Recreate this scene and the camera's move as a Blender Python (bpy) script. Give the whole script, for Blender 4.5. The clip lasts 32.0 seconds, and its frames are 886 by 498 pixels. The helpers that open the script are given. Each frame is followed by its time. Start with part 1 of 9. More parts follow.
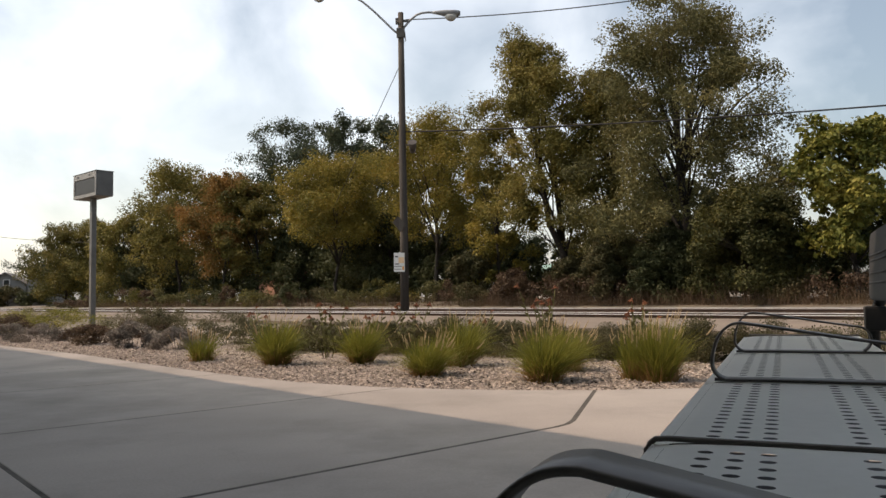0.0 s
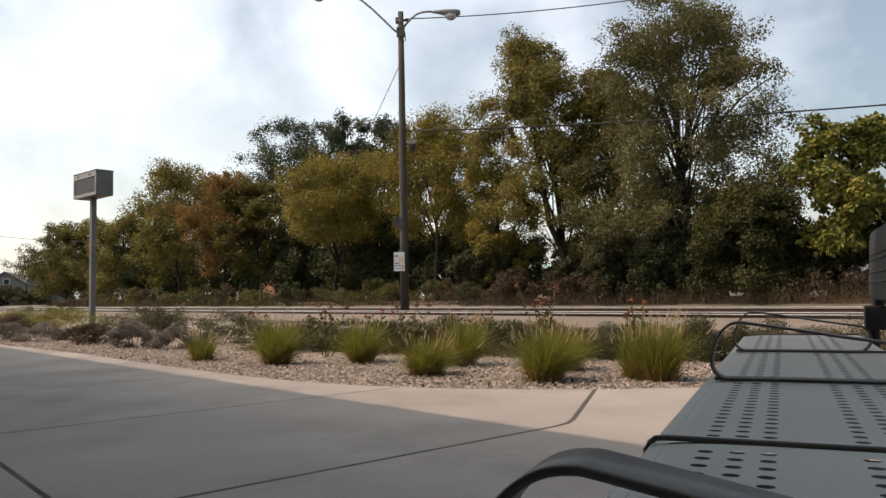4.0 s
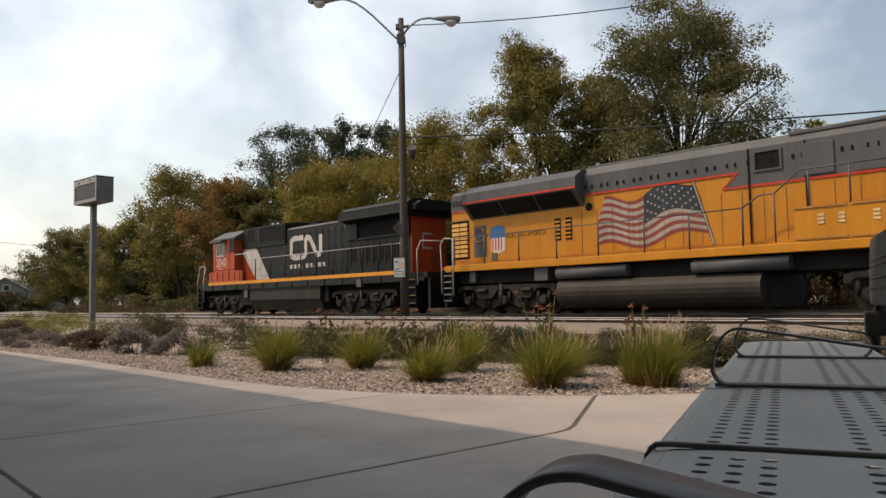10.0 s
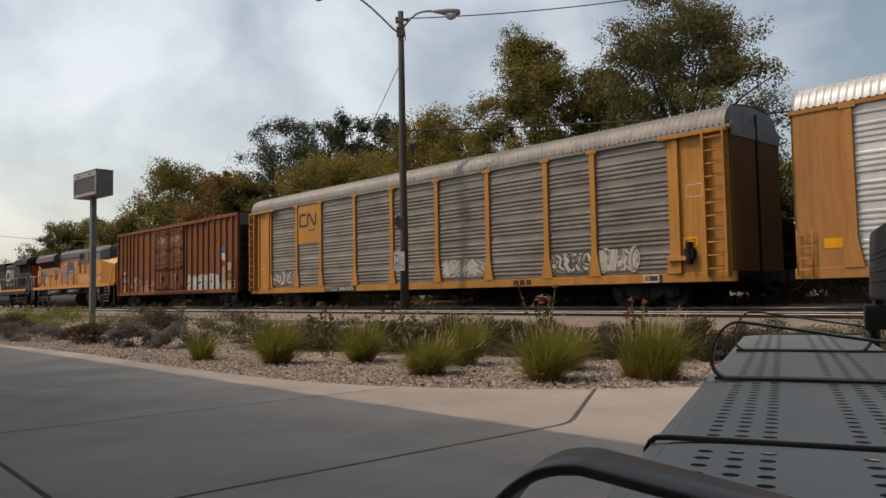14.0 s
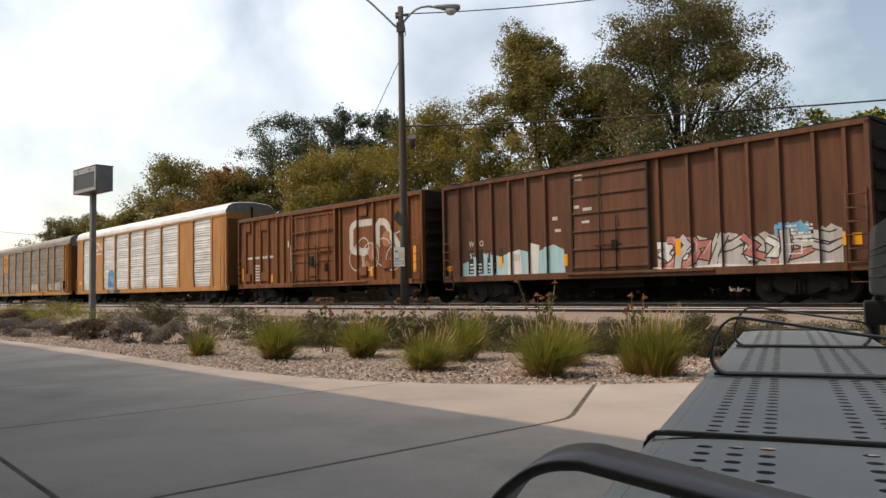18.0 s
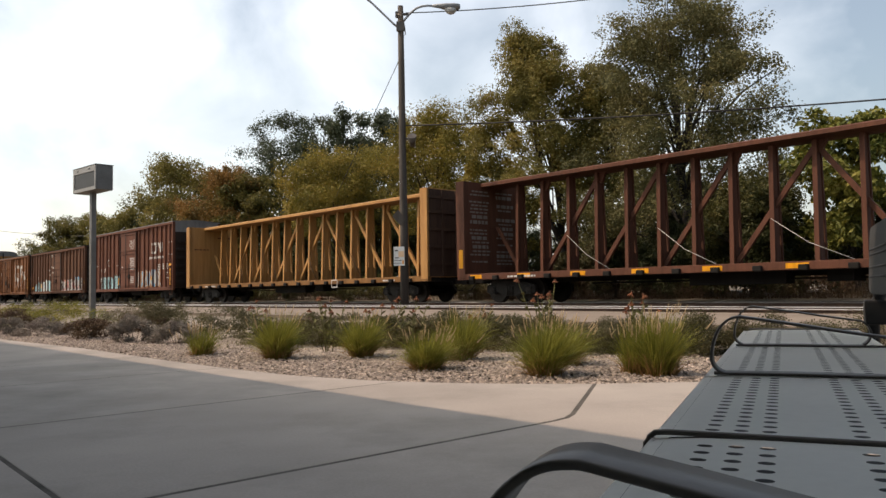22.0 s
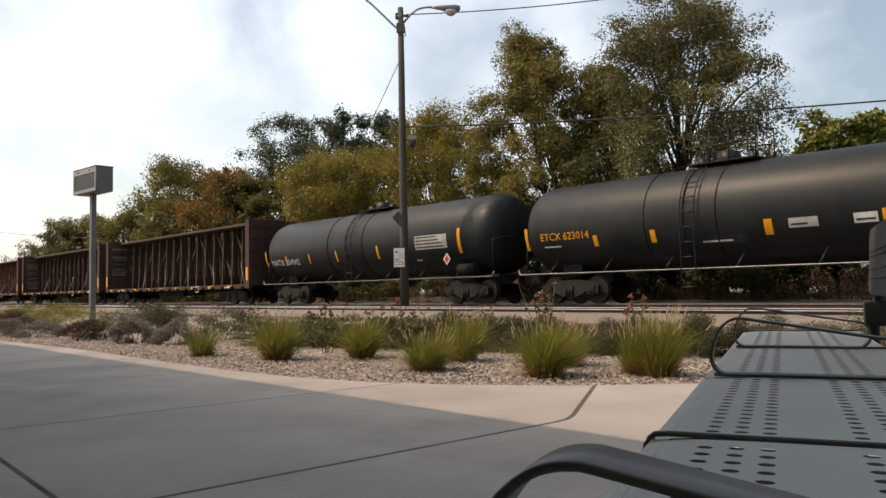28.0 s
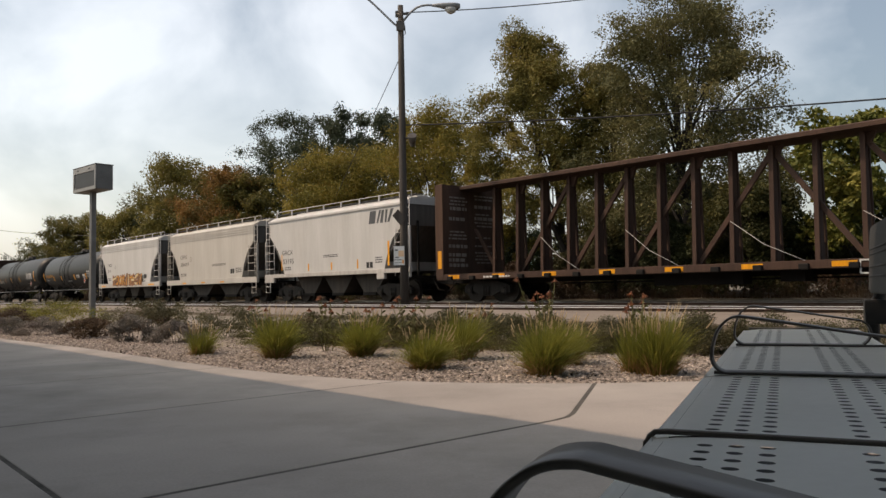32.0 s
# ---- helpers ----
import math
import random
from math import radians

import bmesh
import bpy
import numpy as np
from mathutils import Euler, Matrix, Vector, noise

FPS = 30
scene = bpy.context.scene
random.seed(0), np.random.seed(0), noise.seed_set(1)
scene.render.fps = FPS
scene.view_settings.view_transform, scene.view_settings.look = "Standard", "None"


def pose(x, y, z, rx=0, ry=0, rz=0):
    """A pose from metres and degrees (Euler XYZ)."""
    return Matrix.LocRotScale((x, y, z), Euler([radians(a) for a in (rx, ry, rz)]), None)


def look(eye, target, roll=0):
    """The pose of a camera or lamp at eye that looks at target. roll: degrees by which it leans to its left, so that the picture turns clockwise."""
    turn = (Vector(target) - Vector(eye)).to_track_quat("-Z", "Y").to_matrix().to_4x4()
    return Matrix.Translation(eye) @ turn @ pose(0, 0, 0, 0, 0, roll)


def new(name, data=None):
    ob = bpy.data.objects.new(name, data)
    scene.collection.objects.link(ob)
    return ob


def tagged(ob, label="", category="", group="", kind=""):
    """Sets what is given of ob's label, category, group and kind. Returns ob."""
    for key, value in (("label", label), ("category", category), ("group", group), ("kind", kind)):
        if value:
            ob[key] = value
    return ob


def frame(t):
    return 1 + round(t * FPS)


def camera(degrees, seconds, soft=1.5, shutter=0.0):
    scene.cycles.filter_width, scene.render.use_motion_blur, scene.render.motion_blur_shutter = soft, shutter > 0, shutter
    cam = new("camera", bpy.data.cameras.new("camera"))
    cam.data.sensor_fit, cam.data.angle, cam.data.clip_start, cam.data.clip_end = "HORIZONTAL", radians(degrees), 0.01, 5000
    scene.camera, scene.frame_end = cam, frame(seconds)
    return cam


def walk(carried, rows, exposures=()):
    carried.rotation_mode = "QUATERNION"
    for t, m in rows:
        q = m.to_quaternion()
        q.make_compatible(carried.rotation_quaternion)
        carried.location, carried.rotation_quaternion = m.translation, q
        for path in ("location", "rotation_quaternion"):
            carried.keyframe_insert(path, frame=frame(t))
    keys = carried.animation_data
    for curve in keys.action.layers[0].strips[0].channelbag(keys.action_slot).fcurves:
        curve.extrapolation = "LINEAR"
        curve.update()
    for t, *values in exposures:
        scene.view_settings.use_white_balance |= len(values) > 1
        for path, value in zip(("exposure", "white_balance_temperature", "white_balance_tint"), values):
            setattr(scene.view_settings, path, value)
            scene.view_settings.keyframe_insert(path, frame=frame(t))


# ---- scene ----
# camera: stands still on the bench and only nods a little as its support shakes
CAM_Z = 0.606
FOCAL = 1350.0
cam = camera(60.3, 32.0)
NODS = [(0.0, 4.6), (0.5, 21.7), (1.0, 5.8), (1.5, 3.4), (2.0, 3.4), (2.5, 3.0), (3.0, -0.9), (3.5, 3.7), (5.5, 1.2), (6.0, 0.0), (6.5, -3.4),
        (7.0, 0.9), (7.5, -1.3), (8.0, 29.4), (8.5, 23.9), (9.0, 11.0), (9.5, 10.7), (10.0, 14.0), (10.5, 12.5), (11.0, 4.3), (11.5, 9.2), (12.0, 7.6),
        (12.5, 9.5), (13.0, 8.9), (13.5, 4.9), (14.0, 2.7), (14.5, -2.5), (16.5, 1.8), (17.0, -4.0), (17.5, 1.8), (18.0, -4.9), (18.5, -6.5), (19.0, -7.4),
        (19.5, -3.1), (20.0, -4.3), (20.5, -2.8), (21.0, -0.3), (21.5, 0.6), (22.0, -6.2), (22.5, -6.5), (23.0, -3.1), (23.5, 1.5), (24.0, -0.3), (24.5, 12.5),
        (25.0, 3.0), (25.5, -4.3), (27.5, -3.1), (28.0, -3.7), (28.5, -4.0), (29.0, -2.8), (29.5, -4.9), (30.0, -5.9), (30.5, -4.9), (31.0, -4.9), (31.5, -6.5),
        (32.0, -7.1)]


def eye_pose(nod):
    up = math.atan((79.4 + nod) / FOCAL)
    return look((0, 0, CAM_Z), (0, math.cos(up), CAM_Z + math.sin(up)), -1.0)


# the film's own exposure dips while pale cars fill the view
EXPOSURES = [(0.0, -0.05), (8.0, -0.05), (10.0, -0.18), (12.0, -0.2), (13.0, -0.2), (14.0, -0.55), (14.5, -0.5), (16.5, -1.2), (17.0, -1.02), (17.5, -0.3), (18.0, -0.05), (19.0, 0.05), (20.0, 0.1), (21.0, 0.0), (25.0, 0.03), (28.0, 0.0), (29.0, -0.1), (30.0, -0.36), (31.0, -0.46), (31.5, -0.55), (32.0, -0.3)]
walk(cam, [(t, eye_pose(nod)) for t, nod in NODS], [(t, stops, 6640, 10.6) for t, stops in EXPOSURES])

# the railway frame: along D_TRACK (away to the left), across N_TRACK
TURN = 42.476
D_TRACK = Vector((-math.sin(radians(TURN)), math.cos(radians(TURN)), 0))
N_TRACK = Vector((math.cos(radians(TURN)), math.sin(radians(TURN)), 0))
RAIL_Z = 0.12
N_TRAIN = 21.6
N_NEAR = 16.0


def rail(n, q, z=0.0):
    return N_TRACK * n + D_TRACK * q + Vector((0, 0, z))


# sky and sun
SUN_AZ, SUN_EL = 268.0, 55.0   # compass-like: degrees clockwise from +y; the sun stands to the side of the near faces of the train
sun_dir = Vector((math.sin(radians(SUN_AZ)) * math.cos(radians(SUN_EL)), math.cos(radians(SUN_AZ)) * math.cos(radians(SUN_EL)), math.sin(radians(SUN_EL))))
world = bpy.data.worlds.new("sky")
scene.world = world
world.use_nodes = True
wn, wl = world.node_tree.nodes, world.node_tree.links
wn.clear()
w_out = wn.new("ShaderNodeOutputWorld")
w_bg = wn.new("ShaderNodeBackground")
w_sky = wn.new("ShaderNodeTexSky")
w_sky.sky_type = "NISHITA"
w_sky.sun_disc = False
w_sky.sun_elevation = radians(SUN_EL)
w_sky.sun_rotation = radians(SUN_AZ)
w_sky.air_density, w_sky.dust_density, w_sky.ozone_density = 1.0, 4.5, 0.3
w_tc = wn.new("ShaderNodeTexCoord")
w_map = wn.new("ShaderNodeMapping")
w_map.inputs["Scale"].default_value = (1.0, 1.0, 1.15)
w_map.inputs["Location"].default_value = (0.9, 0.1, 0.2)
w_noise = wn.new("ShaderNodeTexNoise")
w_noise.inputs["Scale"].default_value = 4.2
w_noise.inputs["Detail"].default_value = 7.0
w_noise.inputs["Roughness"].default_value = 0.5
w_noise.inputs["Distortion"].default_value = 0.35
w_ramp = wn.new("ShaderNodeValToRGB")
w_ramp.color_ramp.elements[0].position, w_ramp.color_ramp.elements[1].position = 0.34, 1.02
w_ramp.color_ramp.elements[0].color = (0.2, 0.2, 0.2, 1)
w_cloud = wn.new("ShaderNodeMix")
w_cloud.data_type = "RGBA"
w_gain = wn.new("ShaderNodeMix")
w_gain.data_type, w_gain.blend_type = "RGBA", "MULTIPLY"
w_add = wn.new("ShaderNodeMix")
w_add.data_type, w_add.blend_type = "RGBA", "ADD"
wl.new(w_tc.outputs["Generated"], w_map.inputs["Vector"])
wl.new(w_map.outputs["Vector"], w_noise.inputs["Vector"])
# the cloud is thicker on the sun's side of the sky and over the tracks
w_sep = wn.new("ShaderNodeSeparateXYZ")
w_lean = wn.new("ShaderNodeMath")
w_lean.operation = "MULTIPLY_ADD"
wl.new(w_tc.outputs["Generated"], w_sep.inputs[0])
wl.new(w_sep.outputs["X"], w_lean.inputs[0])
w_lean.inputs[1].default_value = -0.37
w_stretch = wn.new("ShaderNodeMath")
w_stretch.operation = "MULTIPLY_ADD"
wl.new(w_noise.outputs["Fac"], w_stretch.inputs[0])
w_stretch.inputs[1].default_value, w_stretch.inputs[2].default_value = 2.3, -0.65
wl.new(w_stretch.outputs[0], w_lean.inputs[2])
w_back = wn.new("ShaderNodeMath")
w_back.operation = "MULTIPLY_ADD"
wl.new(w_sep.outputs["Y"], w_back.inputs[0])
w_back.inputs[1].default_value = 0.20
wl.new(w_lean.outputs[0], w_back.inputs[2])
wl.new(w_back.outputs[0], w_ramp.inputs["Fac"])
# thin cloud: lifts the sky towards a pale grey-white that follows the sky's own brightness
w_gain.inputs[0].default_value = 1.0
wl.new(w_sky.outputs["Color"], w_gain.inputs[6])
w_gain.inputs[7].default_value = (1.07, 1.12, 1.05, 1)
w_add.inputs[0].default_value = 1.0
wl.new(w_gain.outputs[2], w_add.inputs[6])
w_add.inputs[7].default_value = (4.8, 4.6, 4.4, 1)
wl.new(w_ramp.outputs["Color"], w_cloud.inputs[0])
wl.new(w_gain.outputs[2], w_cloud.inputs[6])
wl.new(w_add.outputs[2], w_cloud.inputs[7])
wl.new(w_cloud.outputs[2], w_bg.inputs["Color"])
w_bg.inputs["Strength"].default_value = 0.15
wl.new(w_bg.outputs["Background"], w_out.inputs["Surface"])
sun = new("sun", bpy.data.lights.new("sun", "SUN"))
sun.data.energy, sun.data.angle, sun.data.color = 3.5, radians(0.6), (1.0, 0.738, 0.55)
sun.matrix_world = look((0, 0, 40), Vector((0, 0, 40)) - sun_dir)


# materials
def material(name, low, high, rough=0.8, metal=0.0, scale=6.0, fine=60.0, bump=0.15, spread=0.12, dirt=None, dirt_amount=0.5, streak=1.0, island=False, coat=0.0, spec=0.35, runs=0.0):
    """Two noises mix two colours; a third lays dirt over them; fine grain drives the bump."""
    m = bpy.data.materials.new(name)
    m.use_nodes = True
    nt, ln = m.node_tree.nodes, m.node_tree.links
    bsdf = nt["Principled BSDF"]
    bsdf.inputs["Roughness"].default_value, bsdf.inputs["Metallic"].default_value = rough, metal
    bsdf.inputs["Coat Weight"].default_value = coat
    bsdf.inputs["Specular IOR Level"].default_value = spec
    tc = nt.new("ShaderNodeTexCoord")
    mp = nt.new("ShaderNodeMapping")
    mp.inputs["Scale"].default_value = (1, 1, 1 / streak)
    ln.new(tc.outputs["Object"], mp.inputs["Vector"])
    big = nt.new("ShaderNodeTexNoise")
    big.inputs["Scale"].default_value, big.inputs["Detail"].default_value = scale, 6.0
    small = nt.new("ShaderNodeTexNoise")
    small.inputs["Scale"].default_value, small.inputs["Detail"].default_value = fine, 4.0
    ln.new(mp.outputs["Vector"], big.inputs["Vector"])
    ln.new(tc.outputs["Object"], small.inputs["Vector"])
    add = nt.new("ShaderNodeMath")
    add.operation = "MULTIPLY_ADD"
    ln.new(small.outputs["Fac"], add.inputs[0])
    add.inputs[1].default_value = 0.5
    ln.new(big.outputs["Fac"], add.inputs[2])
    ramp = nt.new("ShaderNodeMapRange")
    ramp.inputs[1].default_value, ramp.inputs[2].default_value = 0.5, 1.0
    ln.new(add.outputs[0], ramp.inputs[0])
    mix = nt.new("ShaderNodeMix")
    mix.data_type = "RGBA"
    mix.inputs[6].default_value, mix.inputs[7].default_value = (*low, 1), (*high, 1)
    ln.new(ramp.outputs[0], mix.inputs[0])
    colour = mix.outputs[2]
    if runs:
        thin = nt.new("ShaderNodeMapping")
        thin.inputs["Scale"].default_value = (1, 1, 0.07)
        ln.new(tc.outputs["Object"], thin.inputs["Vector"])
        wash = nt.new("ShaderNodeTexNoise")
        wash.inputs["Scale"].default_value, wash.inputs["Detail"].default_value = 7.0, 5.0
        wash.inputs["Roughness"].default_value = 0.65
        ln.new(thin.outputs["Vector"], wash.inputs["Vector"])
        edge = nt.new("ShaderNodeMapRange")
        edge.inputs[1].default_value, edge.inputs[2].default_value = 0.42, 0.72
        edge.inputs[4].default_value = runs
        ln.new(wash.outputs["Fac"], edge.inputs[0])
        stain = nt.new("ShaderNodeMix")
        stain.data_type = "RGBA"
        ln.new(edge.outputs[0], stain.inputs[0])
        ln.new(colour, stain.inputs[6])
        stain.inputs[7].default_value = (*[0.35 * v for v in low], 1)
        colour = stain.outputs[2]
    if dirt:
        spots = nt.new("ShaderNodeTexNoise")
        spots.inputs["Scale"].default_value, spots.inputs["Detail"].default_value = scale * 0.45, 8.0
        spots.inputs["Roughness"].default_value = 0.7
        ln.new(mp.outputs["Vector"], spots.inputs["Vector"])
        cut = nt.new("ShaderNodeMapRange")
        cut.inputs[1].default_value, cut.inputs[2].default_value = 0.48, 0.72
        cut.inputs[4].default_value = dirt_amount
        ln.new(spots.outputs["Fac"], cut.inputs[0])
        lay = nt.new("ShaderNodeMix")
        lay.data_type = "RGBA"
        ln.new(cut.outputs[0], lay.inputs[0])
        ln.new(colour, lay.inputs[6])
        lay.inputs[7].default_value = (*dirt, 1)
        colour = lay.outputs[2]
    if spread:
        if island:
            rnd = nt.new("ShaderNodeNewGeometry").outputs["Random Per Island"]
        else:
            rnd = nt.new("ShaderNodeObjectInfo").outputs["Random"]
        vary = nt.new("ShaderNodeMapRange")
        vary.inputs[3].default_value, vary.inputs[4].default_value = 1 - spread, 1 + spread
        ln.new(rnd, vary.inputs[0])
        hsv = nt.new("ShaderNodeHueSaturation")
        ln.new(vary.outputs[0], hsv.inputs["Value"])
        ln.new(colour, hsv.inputs["Color"])
        colour = hsv.outputs["Color"]
    ln.new(colour, bsdf.inputs["Base Color"])
    if bump:
        bp = nt.new("ShaderNodeBump")
        bp.inputs["Strength"].default_value, bp.inputs["Distance"].default_value = bump, 0.02
        ln.new(add.outputs[0], bp.inputs["Height"])
        ln.new(bp.outputs["Normal"], bsdf.inputs["Normal"])
    return m


def leaf_material(name, stops, glow=0.3, rough=0.6):
    """Leaf colours picked leaf by leaf, with light passing through."""
    m = bpy.data.materials.new(name)
    m.use_nodes = True
    nt, ln = m.node_tree.nodes, m.node_tree.links
    bsdf = nt["Principled BSDF"]
    geo = nt.new("ShaderNodeNewGeometry")
    ramp = nt.new("ShaderNodeValToRGB")
    el = ramp.color_ramp.elements
    el[0].position, el[0].color = 0.0, (*stops[0], 1)
    el[1].position, el[1].color = 1.0, (*stops[-1], 1)
    for k, c in enumerate(stops[1:-1]):
        e = el.new((k + 1) / (len(stops) - 1))
        e.color = (*c, 1)
    tc = nt.new("ShaderNodeTexCoord")
    patch = nt.new("ShaderNodeTexNoise")
    patch.inputs["Scale"].default_value, patch.inputs["Detail"].default_value = 0.55, 2.0
    ln.new(tc.outputs["Object"], patch.inputs["Vector"])
    mixed = nt.new("ShaderNodeMath")
    mixed.operation = "MULTIPLY_ADD"
    ln.new(geo.outputs["Random Per Island"], mixed.inputs[0])
    mixed.inputs[1].default_value = 0.36
    shift = nt.new("ShaderNodeMapRange")
    shift.inputs[1].default_value, shift.inputs[2].default_value = 0.3, 0.7
    shift.inputs[4].default_value = 0.55
    ln.new(patch.outputs["Fac"], shift.inputs[0])
    ln.new(shift.outputs[0], mixed.inputs[2])
    ln.new(mixed.outputs[0], ramp.inputs["Fac"])
    ln.new(ramp.outputs["Color"], bsdf.inputs["Base Color"])
    bsdf.inputs["Roughness"].default_value = rough
    bsdf.inputs["Specular IOR Level"].default_value = 0.22
    trans = nt.new("ShaderNodeBsdfTranslucent")
    ln.new(ramp.outputs["Color"], trans.inputs["Color"])
    both = nt.new("ShaderNodeMixShader")
    both.inputs[0].default_value = glow
    ln.new(bsdf.outputs[0], both.inputs[1])
    ln.new(trans.outputs[0], both.inputs[2])
    ln.new(both.outputs[0], nt["Material Output"].inputs["Surface"])
    return m


M_CONCRETE = material("concrete", (0.250, 0.229, 0.210), (0.339, 0.309, 0.283), 0.85, scale=1.2, fine=90, bump=0.12, spread=0.04, dirt=(0.13, 0.128, 0.12), dirt_amount=0.7, spec=0.15)
M_PLATFORM = material("worn_platform_concrete", (0.13, 0.105, 0.083), (0.20, 0.165, 0.132), 0.9, scale=0.7, fine=30, bump=0.2, spread=0, dirt=(0.13, 0.11, 0.09), dirt_amount=0.4)
M_BACK = material("grey_back_panel", (0.045, 0.047, 0.047), (0.065, 0.067, 0.067), 0.8, 0.0, scale=3, fine=60, bump=0.02, spread=0, spec=0.15)
M_JOINT = material("dirty_joint_filler", (0.045, 0.043, 0.039), (0.12, 0.112, 0.1), 0.95, scale=3, fine=30, bump=0.2, spread=0, spec=0.1)
M_EARTH = material("earth", (0.10, 0.085, 0.065), (0.20, 0.17, 0.13), 0.95, scale=0.8, fine=14, bump=0.5, spread=0)
M_BALLAST = material("ballast", (0.035, 0.031, 0.028), (0.10, 0.086, 0.075), 0.95, scale=3, fine=22, bump=1.0, spread=0)
M_STONE = material("river_stone", (0.105, 0.088, 0.075), (0.39, 0.325, 0.275), 0.8, scale=30, fine=120, bump=0.2, spread=0.55, island=True)
M_RAILTOP = material("polished_steel", (0.50, 0.50, 0.49), (0.60, 0.59, 0.58), 0.36, 0.6, scale=4, fine=90, bump=0.03, spread=0)
M_RAILRUST = material("rusty_steel", (0.04, 0.027, 0.02), (0.09, 0.056, 0.039), 0.9, scale=5, fine=60, bump=0.3, spread=0)
M_TIE = material("creosoted_wood", (0.035, 0.028, 0.022), (0.09, 0.07, 0.055), 0.9, scale=4, fine=50, bump=0.4, spread=0.2)
M_POLE = material("weathered_pole_wood", (0.038, 0.033, 0.029), (0.09, 0.079, 0.069), 0.9, scale=5, fine=40, bump=0.5, spread=0, streak=8)
M_GALV = material("galvanised_steel", (0.33, 0.34, 0.35), (0.46, 0.47, 0.48), 0.5, 0.7, scale=6, fine=50, bump=0.05, spread=0.05)
M_GREYPAINT = material("grey_painted_metal", (0.11, 0.11, 0.105), (0.16, 0.16, 0.155), 0.55, 0.2, scale=4, fine=40, bump=0.05, spread=0.05)
M_BENCH = material("powder_coated_steel", (0.71, 0.71, 0.67), (0.79, 0.79, 0.75), 0.45, 0.0, scale=3, fine=60, bump=0, spread=0.03, spec=0.25)
M_BLACKSTEEL = material("black_steel", (0.055, 0.049, 0.043), (0.105, 0.093, 0.082), 0.38, 0.1, scale=5, fine=60, bump=0.04, spread=0.05)
M_WIRE = material("dark_cable", (0.012, 0.012, 0.012), (0.03, 0.03, 0.03), 0.7, scale=3, fine=30, bump=0, spread=0)
M_BARK = material("bark", (0.018, 0.016, 0.014), (0.05, 0.043, 0.037), 0.95, scale=4, fine=30, bump=0.8, spread=0.1, streak=4)
M_WHITE = material("white_paint", (0.62, 0.62, 0.60), (0.78, 0.78, 0.76), 0.6, scale=4, fine=40, bump=0.05, spread=0.04)
M_DARKGLASS = material("dark_display", (0.01, 0.012, 0.014), (0.025, 0.027, 0.03), 0.5, scale=3, fine=30, bump=0, spread=0)
M_CABGLASS = material("cab_glass", (0.012, 0.016, 0.018), (0.03, 0.036, 0.038), 0.08, scale=2, fine=20, bump=0, spread=0)
# unseen soffit and wall, tinted pale green to brighten and cool the shade
M_ROOFING = material("soffit_bounce_paint", (0.50, 0.60, 0.58), (0.57, 0.68, 0.66), 0.7, scale=2, fine=30, bump=0.1, spread=0)
M_STATIONWALL = material("wall_bounce_paint", (0.21, 0.27, 0.26), (0.26, 0.33, 0.32), 0.85, scale=2, fine=30, bump=0.1, spread=0)
M_WALLBRICK = material("wall_brick", (0.22, 0.11, 0.075), (0.34, 0.19, 0.13), 0.9, scale=4, fine=40, bump=0.4, spread=0)


# mesh helpers
def box(bm, x0, x1, y0, y1, z0, z1, bevel=0.0):
    v = [bm.verts.new((x, y, z)) for z in (z0, z1) for y in (y0, y1) for x in (x0, x1)]
    faces = [bm.faces.new([v[k] for k in f]) for f in ((0, 2, 3, 1), (4, 5, 7, 6), (0, 1, 5, 4), (2, 6, 7, 3), (0, 4, 6, 2), (1, 3, 7, 5))]
    if bevel:
        bmesh.ops.bevel(bm, geom=list({e for f in faces for e in f.edges}), offset=bevel, segments=2, profile=0.6, affect="EDGES", clamp_overlap=True)


def rod(bm, a, b, r0, r1=None, seg=10, caps=True):
    """A round bar from a to b."""
    a, b = Vector(a), Vector(b)
    r1 = r0 if r1 is None else r1
    turn = (b - a).to_track_quat("Z", "Y").to_matrix()
    rings = []
    for p, r in ((a, r0), (b, r1)):
        rings.append([bm.verts.new(p + turn @ Vector((r * math.cos(2 * math.pi * k / seg), r * math.sin(2 * math.pi * k / seg), 0))) for k in range(seg)])
    for k in range(seg):
        f = bm.faces.new((rings[0][k], rings[0][(k + 1) % seg], rings[1][(k + 1) % seg], rings[1][k]))
        f.smooth = True
    if caps:
        bm.faces.new(rings[0][::-1])
        bm.faces.new(rings[1])


def tube(bm, pts, r, seg=8, taper=1.0):
    """A round bar along a line of points."""
    pts = [Vector(p) for p in pts]
    rings = []
    for k, p in enumerate(pts):
        way = (pts[min(k + 1, len(pts) - 1)] - pts[max(k - 1, 0)]).normalized()
        side = way.cross(Vector((0.31, 0.17, 0.93))).normalized()
        other = way.cross(side)
        rr = r * (1 + (taper - 1) * k / (len(pts) - 1))
        rings.append([bm.verts.new(p + (side * math.cos(2 * math.pi * j / seg) + other * math.sin(2 * math.pi * j / seg)) * rr) for j in range(seg)])
    for a, b in zip(rings, rings[1:]):
        for j in range(seg):
            f = bm.faces.new((a[j], a[(j + 1) % seg], b[(j + 1) % seg], b[j]))
            f.smooth = True
    bm.faces.new(rings[0][::-1])
    bm.faces.new(rings[-1])


def prism(bm, outline, lift):
    """A closed outline (list of points) pushed along the vector lift."""
    lift = Vector(lift)
    low = [bm.verts.new(p) for p in outline]
    high = [bm.verts.new(Vector(p) + lift) for p in outline]
    n = len(low)
    bm.faces.new(low[::-1])
    bm.faces.new(high)
    for k in range(n):
        bm.faces.new((low[k], low[(k + 1) % n], high[(k + 1) % n], high[k]))


